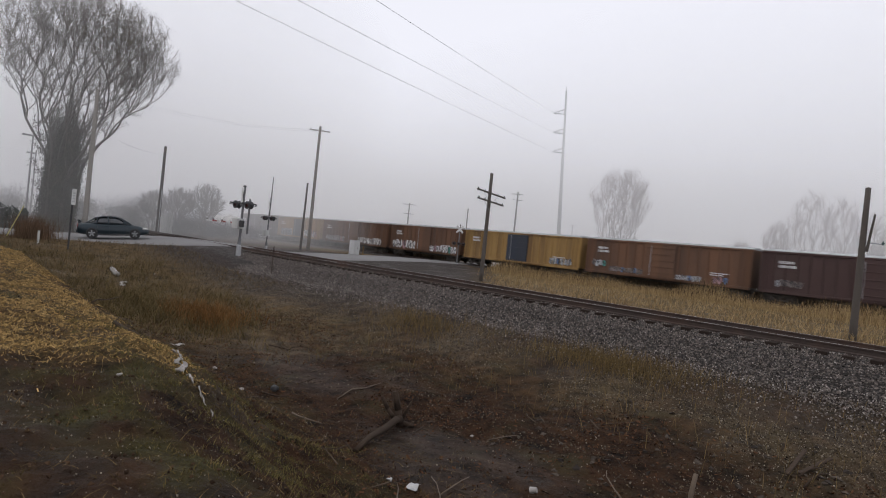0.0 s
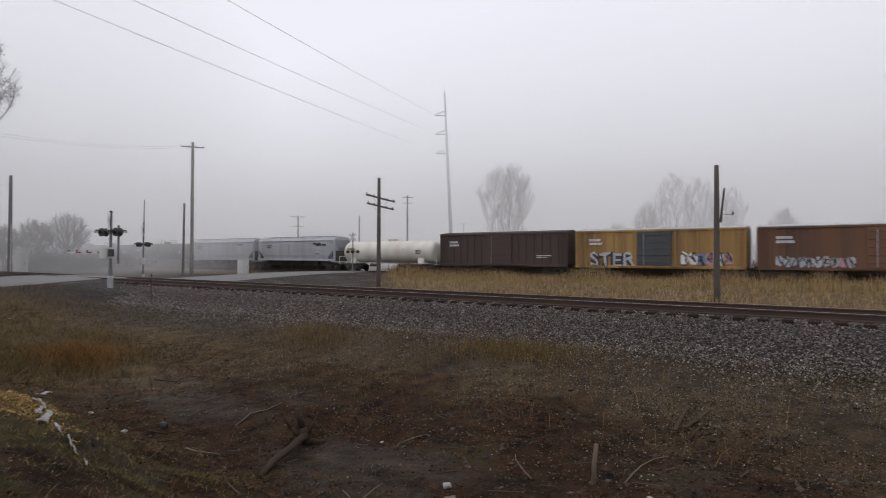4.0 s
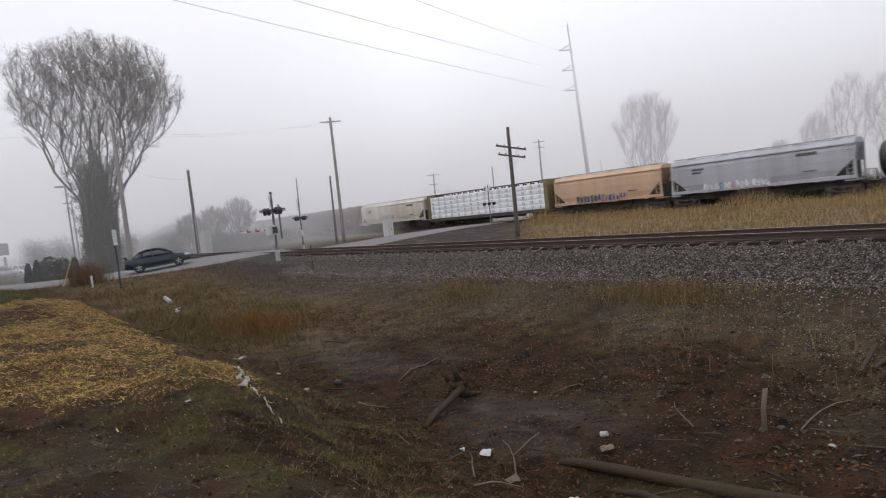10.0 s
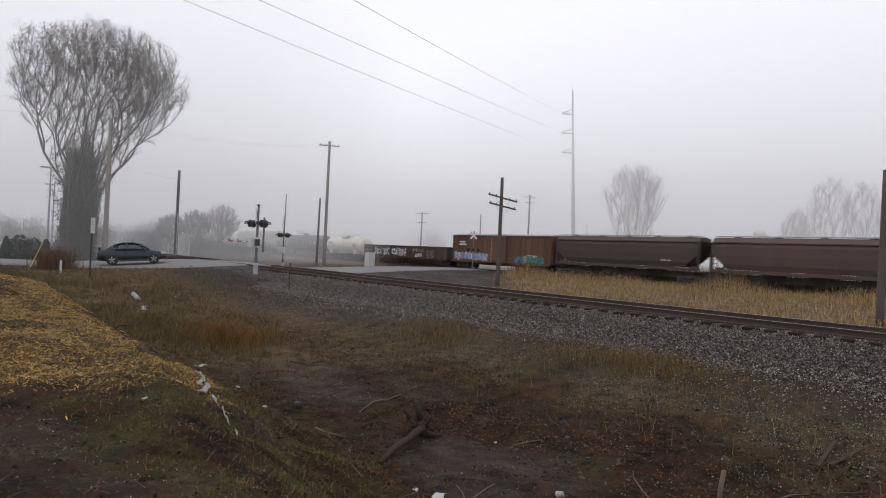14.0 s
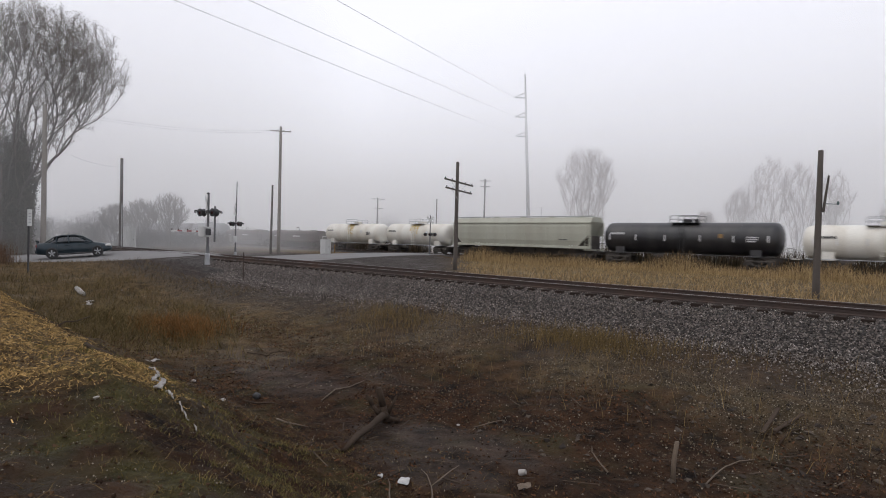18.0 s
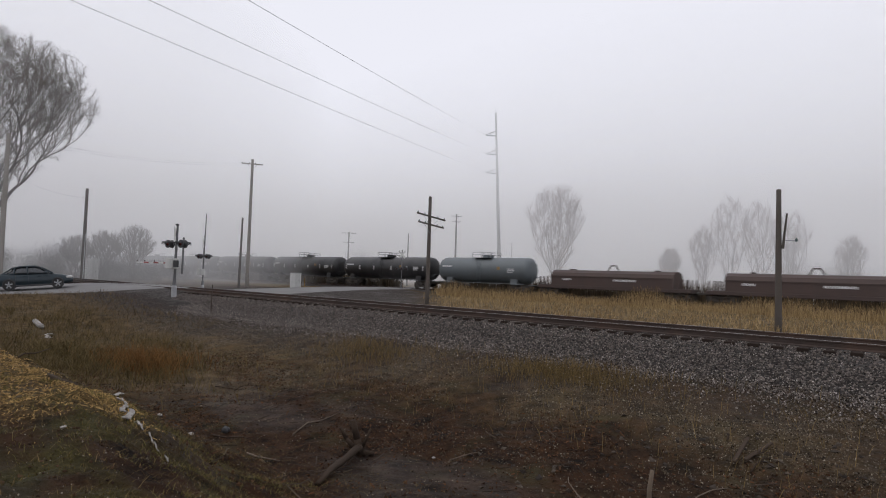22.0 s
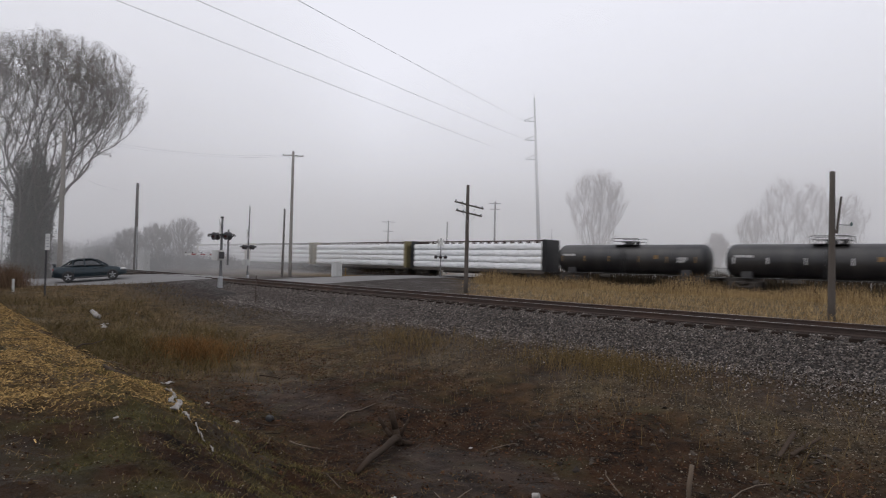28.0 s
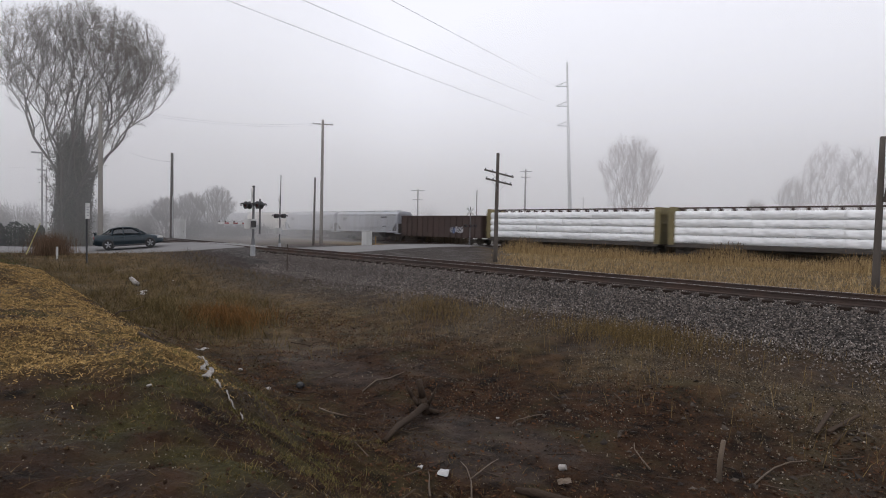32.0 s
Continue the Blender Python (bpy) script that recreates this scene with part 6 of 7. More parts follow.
def crossing_signal(label, x, y, z, heading, gate=True, height=3.9, lamps=((-0.36, 0), (0.36, 0)), turn=0, low=0.0):
    s = thing("crossing_signal", label, "crossing signal", pose(x, y, z, 0, 0, heading))
    part("base", lathe([(-0.5, 0.13), (0.05, 0.13), (0.1, 0.10)], 12, "Z"), GALV, s)
    part("mast", rod((0, 0, 0), (0, 0, height), 0.065, 0.065, 10), SILVER, s)
    part("mast_foot", rod((0, 0, 0.1), (0, 0, 0.45), 0.10, 0.085, 10), SILVER, s)
    part("lamp_bar", rod((-0.55, 0, 2.68 - low), (0.55, 0, 2.68 - low), 0.03, 0.03, 8), DARKMETAL, s)
    for side in (-1, 1):
        for lx, _ in lamps:
            bm = lathe([(0.02, 0.12), (0.1, 0.21), (0.14, 0.21), (0.15, 0.12)], 20, "Y")
            L = part("lamp_backing", bm, DARKMETAL, s)
            L.matrix_basis = pose(lx, 0, 2.6 - low) @ pose(0, 0, 0, 0, 0, 0 if side > 0 else 180)
            part("lens", lathe([(0.15, 0.10), (0.17, 0.09), (0.185, 0.03)], 14, "Y"), LENS, L)
            hood = bmesh.new()
            for k in range(9):
                a0, a1 = math.pi * k / 9 - 0.2, math.pi * (k + 1) / 9 + 0.0
                box(hood, -0.012, 0.012, 0.15, 0.42, 0.105, 0.12, 0, Matrix.Rotation(math.pi / 2 - a0, 4, "Y"))
            part("hood", hood, DARKMETAL, L)
    for a in (45, -45):
        bm = bmesh.new()
        box(bm, -0.6, 0.6, -0.10, -0.08, -0.115, 0.115, 0.0, Matrix.Translation((0, 0, height - 0.5)) @ Matrix.Rotation(radians(turn), 4, "Z") @ Matrix.Rotation(radians(a), 4, "Y"))
        part("crossbuck_blade", bm, WHITE, s, "white crossbuck blade")
    part("bell", lathe([(height, 0.05), (height + 0.03, 0.09), (height + 0.07, 0.09), (height + 0.11, 0.03)], 12, "Z"), DARKMETAL, s)
    return s


def gate_arm(s, length, lift, side=1.0):
    """The mechanism box and the striped arm; lift: degrees above level."""
    part("gate_mechanism", boxed(-0.26, 0.26, -0.42, 0.0, 0.95, 1.5, 0.03), CABINET, s)
    part("counterweight", boxed(0.28, 0.62, -0.36, -0.26, 1.05, 1.4, 0.02), DARKMETAL, s)
    n = int(length / 0.4)
    bm = boxed(0, length, -0.025, 0.025, -0.033, 0.033)
    me = bpy.data.meshes.new("gate_arm")
    bm.to_mesh(me)
    bm.free()
    me.materials.append(WHITE)
    arm = shared("gate_arm", me, s, pose(0.1 * side, -0.3, 1.25) @ pose(0, 0, 0, 0, -lift, 0 if side > 0 else 180))
    for k in range(0, n, 2):
        part("red_stripe", boxed(0.4 * k, 0.4 * k + 0.4, -0.028, 0.028, -0.036, 0.036), RED, arm)
    for k in (0.45, 0.75, 0.98):
        part("arm_lamp", lathe([(0.05, 0.03), (0.10, 0.035), (0.12, 0.01)], 8, "Z"), LENS, arm).location = (length * k, 0, 0)


s = crossing_signal("crossing signal with crossbuck and a lowered striped gate", -29.5, 13.65, 0.15, 12, True, 3.2, ((-0.5, 0), (0.5, 0)), -30, 0.35)
gate_arm(s, 2.6, 0, -1)
part("second_mast", rod((0.42, 0.1, 0.7), (0.42, 0.1, 2.6), 0.05, 0.05, 8), SILVER, s)
s = crossing_signal("far crossing signal with a tall slim mast", -48.0, 24.75, -0.4, 12, True, 4.3, ((-0.5, 0), (0.5, 0)), -30)
part("gate_mechanism", boxed(-0.26, 0.26, -0.42, 0.0, 0.95, 1.5, 0.03), CABINET, s)
part("slim_mast", rod((0.05, 0, 3.5), (0.08, 0, 6.35), 0.05, 0.035, 8), SILVER, s)
crossing_signal("crossing signal with white crossbuck and black lamps", -49.97, 51.84, -0.75, 30, False, 4.9, ((-0.62, 0), (0, 0), (0.62, 0)))


def cabinet(label, x, y, z, w, d, h, heading):
    c = thing("relay_cabinet", label, "cabinet", pose(x, y, z, 0, 0, heading))
    part("plinth", boxed(-w / 2 - 0.05, w / 2 + 0.05, -d / 2 - 0.05, d / 2 + 0.05, -0.3, 0.1, 0.02), WHITE, c)
    part("body", boxed(-w / 2, w / 2, -d / 2, d / 2, 0.1, h, 0.02), CABINET, c)
    part("lid", boxed(-w / 2 - 0.04, w / 2 + 0.04, -d / 2 - 0.04, d / 2 + 0.04, h, h + 0.08, 0.02), CABINET, c)
    dr = part("door", boxed(-w / 2 + 0.08, w / 2 - 0.08, -d / 2 - 0.03, -d / 2 - 0.005, 0.2, h - 0.1, 0.01), CABINET, c)
    part("handle", boxed(w / 2 - 0.2, w / 2 - 0.15, -d / 2 - 0.07, -d / 2 - 0.03, h * 0.5, h * 0.5 + 0.15), DARKMETAL, dr)


cabinet("pale grey steel relay cabinet beside the road", -56.5, 40.6, -0.95, 1.2, 0.9, 1.8, 50)
cabinet("tall weathered grey relay cabinet beside a pole", -56.6, 18.9, -0.7, 1.0, 1.0, 2.35, 70)
p = thing("road_sign", "narrow white road sign on a dark post", "sign", pose(-35.3, 7.0, -0.75, 0, 0, 138))
part("post", boxed(-0.035, 0.035, -0.03, 0.03, -0.4, 3.0), DARKMETAL, p)
part("panel", boxed(-0.19, 0.19, -0.05, -0.035, 2.2, 3.05, 0.01), WHITE, p)
for z in (2.80, 2.66, 2.52, 2.36):
    part("lettering", boxed(-0.10, 0.10, -0.056, -0.05, z, z + 0.05), GALV, p)
p = thing("guy_wire_guard", "slanted yellow guard on a guy wire", "guard", pose(-39.7, 4.9, -0.55))
part("guard", rod((0, 0, -0.1), (0.1, 0.65, 1.7), 0.022, 0.022, 8), paint("yellow_plastic", (0.42, 0.38, 0.14), 0.5, dirt=0.3), p)
p = thing("marker_post", "short white marker post in the grass", "marker post", pose(-38.0, 6.1, -0.7))
part("post", boxed(-0.05, 0.05, -0.05, 0.05, -0.2, 0.55, 0.01), CABINET, p)
p = thing("marker_post", "thin rusty marker stake beside the ballast", "marker post", pose(-24.8, 13.2, -0.85))
part("post", rod((0, 0, -0.2), (0, 0, 1.3), 0.025, 0.025, 6), STEEL, p)
for x, y in ((-62, 46), (-59.5, 42)):
    p = thing("marker_post", "short yellow marker post in the grass", "marker post", pose(x, y, -1.0))
    part("post", rod((0, 0, -0.2), (0, 0, 1.2), 0.06, 0.06, 8), COAT["yellow"], p)

# ---- vehicles ----
GLASS = paint("dark_car_glass", (0.02, 0.024, 0.028), 0.08, dirt=0.05, bump=0, spec=0.8)
TYRE = paint("tyre_rubber", (0.02, 0.02, 0.02), 0.85, dirt=0.3)
RIM = paint("alloy_rim", (0.34, 0.35, 0.36), 0.4, 0.5, dirt=0.25)
# darker copy of the rim alloy: shade between the spokes as colour
RIM_SHADED = paint("shaded_alloy", (0.13, 0.13, 0.135), 0.5, 0.5, dirt=0.25)
TEAL_CAR = paint("dark_teal_car_paint", (0.010, 0.022, 0.030), 0.3, 0.2, dirt=0.15, bump=0, spread=0.03)
WHITE_CAR = paint("white_car_paint", (0.75, 0.75, 0.75), 0.25, 0, dirt=0.12, bump=0, spread=0.03)
GREY_CAR = paint("grey_car_paint", (0.20, 0.21, 0.22), 0.3, 0.3, dirt=0.15, bump=0, spread=0.03)


def loft(rows, cap=True):
    """A body through cross-sections: rows of (x, half width low, half width high, low z, high z), rounded at the corners."""
    bm = bmesh.new()
    rings = []
    for x, wl, wh, z0, z1 in rows:
        c = min(0.09, (z1 - z0) * 0.3)
        sec = [(-wl + c, z0), (wl - c, z0), (wl, z0 + c), ((wl + wh) / 2, (z0 + z1) / 2), (wh, z1 - c), (wh - c * 1.3, z1), (-wh + c * 1.3, z1), (-wh, z1 - c), (-(wl + wh) / 2, (z0 + z1) / 2), (-wl, z0 + c)]
        rings.append([bm.verts.new((x, y, z)) for y, z in sec])
    for a, b in zip(rings, rings[1:]):
        for k in range(10):
            bm.faces.new((a[k], a[(k + 1) % 10], b[(k + 1) % 10], b[k]))
    bm.faces.new(rings[0])
    bm.faces.new(rings[-1][::-1])
    bmesh.ops.recalc_face_normals(bm, faces=bm.faces)
    return bm


def wheel(car, x, y, r, w=0.2):
    t = part("tyre", lathe([(-w / 2, r * 0.7), (-w / 2, r * 0.93), (-w * 0.35, r), (w * 0.35, r), (w / 2, r * 0.93), (w / 2, r * 0.7)], 24, "Y"), TYRE, car, smooth=False)
    t.location = (x, y, r)
    s = -1 if y < 0 else 1
    rim = lathe([(s * (w / 2 - 0.03), r * 0.7), (s * (w / 2 + 0.004), r * 0.69), (s * (w / 2 - 0.02), r * 0.55), (s * (w / 2 - 0.03), 0.05)], 24, "Y")
    rm = part("rim", rim, RIM_SHADED, t)
    bm = bmesh.new()
    for k in range(5):
        box(bm, -0.035, 0.035, min(s * (w / 2 - 0.02), s * (w / 2 + 0.012)), max(s * (w / 2 - 0.02), s * (w / 2 + 0.012)), 0.02, r * 0.66, 0, Matrix.Rotation(k * 2 * math.pi / 5, 4, "Y"))
    part("spokes", bm, RIM, t)


def sedan(label, paint_of, m, spoiler=True):
    c = thing("car", label, "car", m)
    part("body", loft([(-2.28, 0.68, 0.66, 0.42, 0.86), (-2.2, 0.8, 0.76, 0.3, 0.95), (-1.75, 0.86, 0.80, 0.24, 0.98), (-1.2, 0.88, 0.82, 0.22, 0.96), (-0.4, 0.88, 0.83, 0.22, 0.93), (0.6, 0.88, 0.83, 0.22, 0.92), (1.1, 0.87, 0.80, 0.22, 0.90), (1.7, 0.85, 0.76, 0.25, 0.80), (2.1, 0.78, 0.70, 0.30, 0.70), (2.28, 0.62, 0.58, 0.36, 0.60)]), paint_of, c, smooth=True)
    part("cabin_glass", loft([(-1.78, 0.60, 0.50, 0.92, 0.97), (-1.1, 0.76, 0.60, 0.90, 1.33), (-0.7, 0.78, 0.62, 0.90, 1.39), (0.1, 0.78, 0.62, 0.88, 1.39), (0.5, 0.77, 0.60, 0.88, 1.28), (1.12, 0.70, 0.60, 0.86, 0.91)]), GLASS, c, smooth=True)
    part("roof", loft([(-1.25, 0.62, 0.56, 1.28, 1.33), (-0.7, 0.66, 0.6, 1.36, 1.43), (0.05, 0.66, 0.6, 1.36, 1.43), (0.45, 0.63, 0.56, 1.27, 1.33)]), paint_of, c, smooth=True)
    for s in (-1, 1):
        for a, b in (((-1.72, 0.66, 0.96), (-1.15, 0.63, 1.31)), ((-0.32, 0.83, 0.93), (-0.36, 0.66, 1.38)), ((1.1, 0.72, 0.9), (0.43, 0.62, 1.3)), ((-1.08, 0.8, 0.95), (-1.02, 0.65, 1.35))):
            part("pillar", rod((a[0], s * a[1], a[2]), (b[0], s * b[1], b[2]), 0.045, 0.04, 6), paint_of, c)
        part("mirror", boxed(0.62, 0.8, min(s * 0.84, s * 1.0), max(s * 0.84, s * 1.0), 0.92, 1.05, 0.03), paint_of, c)
        part("headlight", boxed(1.86, 2.2, min(s * 0.52, s * 0.79), max(s * 0.52, s * 0.79), 0.60, 0.73, 0.03), paint_lamp, c, "clear headlight")
        part("tail_light", boxed(-2.26, -2.05, min(s * 0.42, s * 0.76), max(s * 0.42, s * 0.76), 0.72, 0.88, 0.02), RED, c, "red tail light")
        part("sill", boxed(-1.0, 1.05, min(s * 0.85, s * 0.9), max(s * 0.85, s * 0.9), 0.2, 0.3, 0.02), DARKMETAL, c)
        for x in (-1.0, -0.28, 0.85):
            part("door_seam", boxed(x - 0.008, x + 0.008, min(s * 0.845, s * 0.885), max(s * 0.845, s * 0.885), 0.36, 0.88), DARKMETAL, c)
        for x in (-0.5, 0.3):
            part("door_handle", boxed(x - 0.09, x + 0.09, min(s * 0.86, s * 0.9), max(s * 0.86, s * 0.9), 0.78, 0.82), paint_of, c)
        for x in (-1.36, 1.36):
            part("wheel_arch", lathe([(s * 0.70, 0.36), (s * 0.892, 0.36), (s * 0.892, 0.30)], 24, "Y"), DARKMETAL, c).location = (x, 0, 0.33)
            wheel(c, x, s * 0.81, 0.32)
    part("bumper", boxed(-2.33, -2.2, -0.7, 0.7, 0.34, 0.55, 0.05), paint_of, c)
    part("number_plate", boxed(-2.345, -2.33, -0.26, 0.26, 0.6, 0.74), WHITE, c)
    if spoiler:
        part("spoiler", boxed(-2.3, -2.08, -0.6, 0.6, 1.10, 1.15, 0.02), paint_of, c)
        for y in (-0.5, 0.5):
            part("spoiler_leg", boxed(-2.22, -2.14, y - 0.03, y + 0.03, 0.92, 1.1), paint_of, c)
    return c


paint_lamp = paint("headlamp_glass", (0.6, 0.6, 0.58), 0.1, 0.2, dirt=0.05, bump=0)
sedan("dark teal sedan with a spoiler waiting at the crossing", TEAL_CAR, pose(-41.6, 10.75, road_z(-41.6, 10.75) + 0.05, 0, 0, 74) @ pose(0, 0, 0, 0, -math.degrees(math.atan((road_z(-41, 12.6) - road_z(-42.2, 8.9)) / 3.9)), 0) @ Matrix.Diagonal((0.88, 1, 1, 1)))


def pickup(label, m):
    c = thing("pickup_truck", label, "pickup truck", m)
    part("body", loft([(-2.9, 0.9, 0.88, 0.5, 1.15), (-0.6, 0.95, 0.93, 0.42, 1.18), (1.0, 0.95, 0.93, 0.42, 1.18), (1.4, 0.95, 0.88, 0.45, 1.22), (2.6, 0.93, 0.84, 0.5, 1.16), (2.85, 0.85, 0.8, 0.55, 1.0)]), WHITE_CAR, c, smooth=True)
    part("cabin_glass", loft([(-0.75, 0.86, 0.7, 1.1, 1.75), (-0.2, 0.86, 0.72, 1.1, 1.86), (0.6, 0.86, 0.7, 1.1, 1.85), (1.35, 0.84, 0.72, 1.1, 1.24)]), GLASS, c, smooth=True)
    part("roof", loft([(-0.8, 0.74, 0.68, 1.78, 1.86), (0.65, 0.74, 0.66, 1.8, 1.9)]), WHITE_CAR, c, smooth=True)
    part("grille", boxed(2.8, 2.9, -0.65, 0.65, 0.68, 1.0, 0.03), DARKMETAL, c)
    part("bumper", boxed(2.78, 2.98, -0.9, 0.9, 0.42, 0.66, 0.04), GALV, c)
    for s in (-1, 1):
        part("headlight", boxed(2.6, 2.86, min(s * 0.6, s * 0.88), max(s * 0.6, s * 0.88), 0.8, 1.02, 0.03), paint_lamp, c, "clear headlight")
        part("mirror", boxed(0.95, 1.12, min(s * 0.95, s * 1.2), max(s * 0.95, s * 1.2), 1.2, 1.42, 0.03), DARKMETAL, c)
        for x in (-1.8, 1.85):
            part("wheel_arch", lathe([(s * 0.70, 0.47), (s * 0.958, 0.47), (s * 0.958, 0.38)], 24, "Y"), DARKMETAL, c).location = (x, 0, 0.42)
            wheel(c, x, s * 0.86, 0.41, 0.26)


pickup("white pickup truck waiting behind the sedan", pose(-47.3, -1.3, road_z(-47.3, -1.3) + 0.03, 0, 0, 52))
for x, y, a, pc, lab in ((-80.5, 4.2, 20, GREY_CAR, "dark grey parked car in the lot"), (-86, 6.5, 25, WHITE_CAR, "pale parked car in the lot"), (-93, 9.5, 25, GREY_CAR, "grey parked car in the lot"), (-99, 4.5, 25, WHITE_CAR, "white parked car in the lot")):
    tagged(sedan(lab, pc, pose(x, y, ground_z(x, y), 0, 0, a), False), group="parked cars")
# the low commercial building behind the parked cars
b = thing("shop_building", "low pale shop building with a flat roof", "building", pose(-116, -6, -0.6, 0, 0, 0))
part("wall", boxed(-8, 8, -11, 7, -0.4, 4.2), CABINET, b)
part("roof", boxed(-8.4, 8.4, -11.4, 7.4, 4.2, 4.7, 0.05), DARKMETAL, b)
for y in (-8, -4, 0, 4):
    w = part("window", boxed(7.98, 8.06, y - 1.2, y + 1.2, 0.7, 2.6), GLASS, b)
    part("frame", boxed(8.0, 8.1, y - 1.3, y + 1.3, 2.6, 2.75), WHITE, w)
p = thing("pylon_sign", "dark roadside pylon sign in the fog", "sign", pose(-96.15, 5.69, -0.6))
part("post", boxed(-0.15, 0.15, -0.15, 0.15, -0.3, 2.2), DARKMETAL, p)
part("panel", boxed(-0.15, 0.15, -0.55, 0.55, 2.4, 4.0, 0.05), DARKMETAL, p)


# ---- ties of the near track ----
def ties():
    me = bpy.data.meshes.new("tie")
    bm = boxed(-0.115, 0.115, -1.3, 1.3, -0.36, -0.172, 0.012)
    bm.to_mesh(me)
    bm.free()
    me.materials.append(TIE)
    for k in range(190):
        x = -60 + 0.5 * k
        if road_gap(x, TRACK_NEAR) > 3.7:
            shared("tie", me, near_track, pose(x, TRACK_NEAR + 0.03 * math.sin(k * 7.3), 0.006 * math.sin(k * 3.1), 0, 0, 0.8 * math.sin(k * 5.7)))
    V = np.array([[(x + sx * 0.115, TRACK_FAR + sy * 1.3, FAR_RAIL - (0.172 if sz else 0.36)) for sx, sy, sz in ((-1, -1, 0), (1, -1, 0), (1, 1, 0), (-1, 1, 0), (-1, -1, 1), (1, -1, 1), (1, 1, 1), (-1, 1, 1))] for x in np.arange(-180, 120, 0.5)])
    joined("ties", V, SLAB_F, TIE, "", "", "stuff", far_track)


ties()


# ---- trees and shrubs ----
BARK = paint("grey_bark", (0.115, 0.10, 0.09), 0.95, dirt=0.4, grain=20, bump=0.6, streak=True)
TWIG = paint("thin_twigs", (0.13, 0.105, 0.09), 0.95, dirt=0.2)
REDTWIG = paint("reddish_twigs", (0.17, 0.115, 0.098), 0.95, dirt=0.2)
IVY = island("ivy_leaf", (0.030, 0.030, 0.022), (0.085, 0.080, 0.060), 0.9)
LEAFLET = island("withered_leaf", (0.05, 0.045, 0.032), (0.13, 0.11, 0.075), 0.9, 0.1)
YEW = island("evergreen_leaf", (0.006, 0.010, 0.007), (0.020, 0.030, 0.018), 0.9, 0.2)


def tubes(name, segs, sides, material, parent):
    """Tapered rods as one mesh: segs of (p, q, r0, r1)."""
    if not segs:
        return None
    P, Q = np.array([s[0] for s in segs]), np.array([s[1] for s in segs])
    r0, r1 = np.array([s[2] for s in segs]), np.array([s[3] for s in segs])
    d = Q - P
    d /= np.linalg.norm(d, axis=1, keepdims=True) + 1e-9
    a = np.cross(d, np.where(np.abs(d[:, 2:]) < 0.9, (0, 0, 1.0), (1.0, 0, 0)))
    a /= np.linalg.norm(a, axis=1, keepdims=True) + 1e-9
    b = np.cross(d, a)
    ang = 2 * np.pi * np.arange(sides) / sides
    ring = np.cos(ang)[None, :, None] * a[:, None] + np.sin(ang)[None, :, None] * b[:, None]
    V = np.concatenate([P[:, None] + ring * r0[:, None, None], Q[:, None] + ring * r1[:, None, None]], 1)
    F = [(k, (k + 1) % sides, sides + (k + 1) % sides, sides + k) for k in range(sides)]
    me = quick_mesh(name, V, F)
    me.polygons.foreach_set("use_smooth", [True] * len(me.polygons))
    me.materials.append(material)
    ob = new(name, me)
    ob.parent = parent
    return ob


def skeleton(rnd, roots, inside, size, n, thrift):
    """Points in the crown, each joined to the stem or twig that serves it best."""
    r = np.random.default_rng(rnd)
    P, up, path = [], [], []
    for q0, q1 in roots:
        k = max(3, int(np.linalg.norm(np.subtract(q1, q0)) / 0.7))
        for i in range(k + 1):
            f = i / k
            bow = np.array((0.22, 0.16, 0)) * r.normal() * math.sin(3.1 * f) * (0 < i)
            flare = np.subtract(q1, q0) * (f ** 1.35 * np.array((1, 1, 0)) + f * np.array((0, 0, 1)))
            P.append(np.array(q0) + flare + bow)
            up.append(len(P) - 2 if i else -1)
            path.append(path[-1] + 0.7 if i else 0.0)
    pts = []
    while len(pts) < n:
        q = r.uniform(-1, 1, (4000, 3)) * np.array(size) * np.array((1, 1, 0.5)) + np.array((0, 0, size[2] * 0.5))
        pts.extend(q[inside(q)])
    pts = np.array(pts[:n])
    pts = pts[np.argsort(np.linalg.norm(pts - np.array((0, 0, size[2] * 0.25)), axis=1))]
    m = len(P)
    A = np.zeros((m + n, 3))
    A[:m] = P
    L = np.zeros(m + n)
    L[:m] = path
    U = np.full(m + n, -1)
    U[:m] = up
    for i in range(m, m + n):
        d = pts[i - m] - A[:i]
        far = np.linalg.norm(d, axis=1) + 1e-6
        sink = np.clip(0.68 - d[:, 2] / far, 0, None)
        j = int(np.argmin(far * (1 + 3.4 * sink) + thrift * L[:i]))
        A[i], U[i], L[i] = pts[i - m], j, L[j] + far[j]
    load = np.zeros(m + n)
    main = np.full(m + n, -1)
    order = np.argsort(-L)
    for i in order:
        load[i] = max(load[i], 1)
        if U[i] >= 0:
            load[U[i]] += load[i]
            if main[U[i]] < 0 or load[main[U[i]]] < load[i]:
                main[U[i]] = i
    for _ in range(3):
        ok = (U >= 0) & (main >= 0)
        B = A.copy()
        B[ok] = 0.4 * A[ok] + 0.3 * A[U[ok]] + 0.3 * A[main[ok]]
        A = B
    A[m:] += r.normal(0, 0.025, (n, 3)) * (size[2] / 20)
    return A, U, load


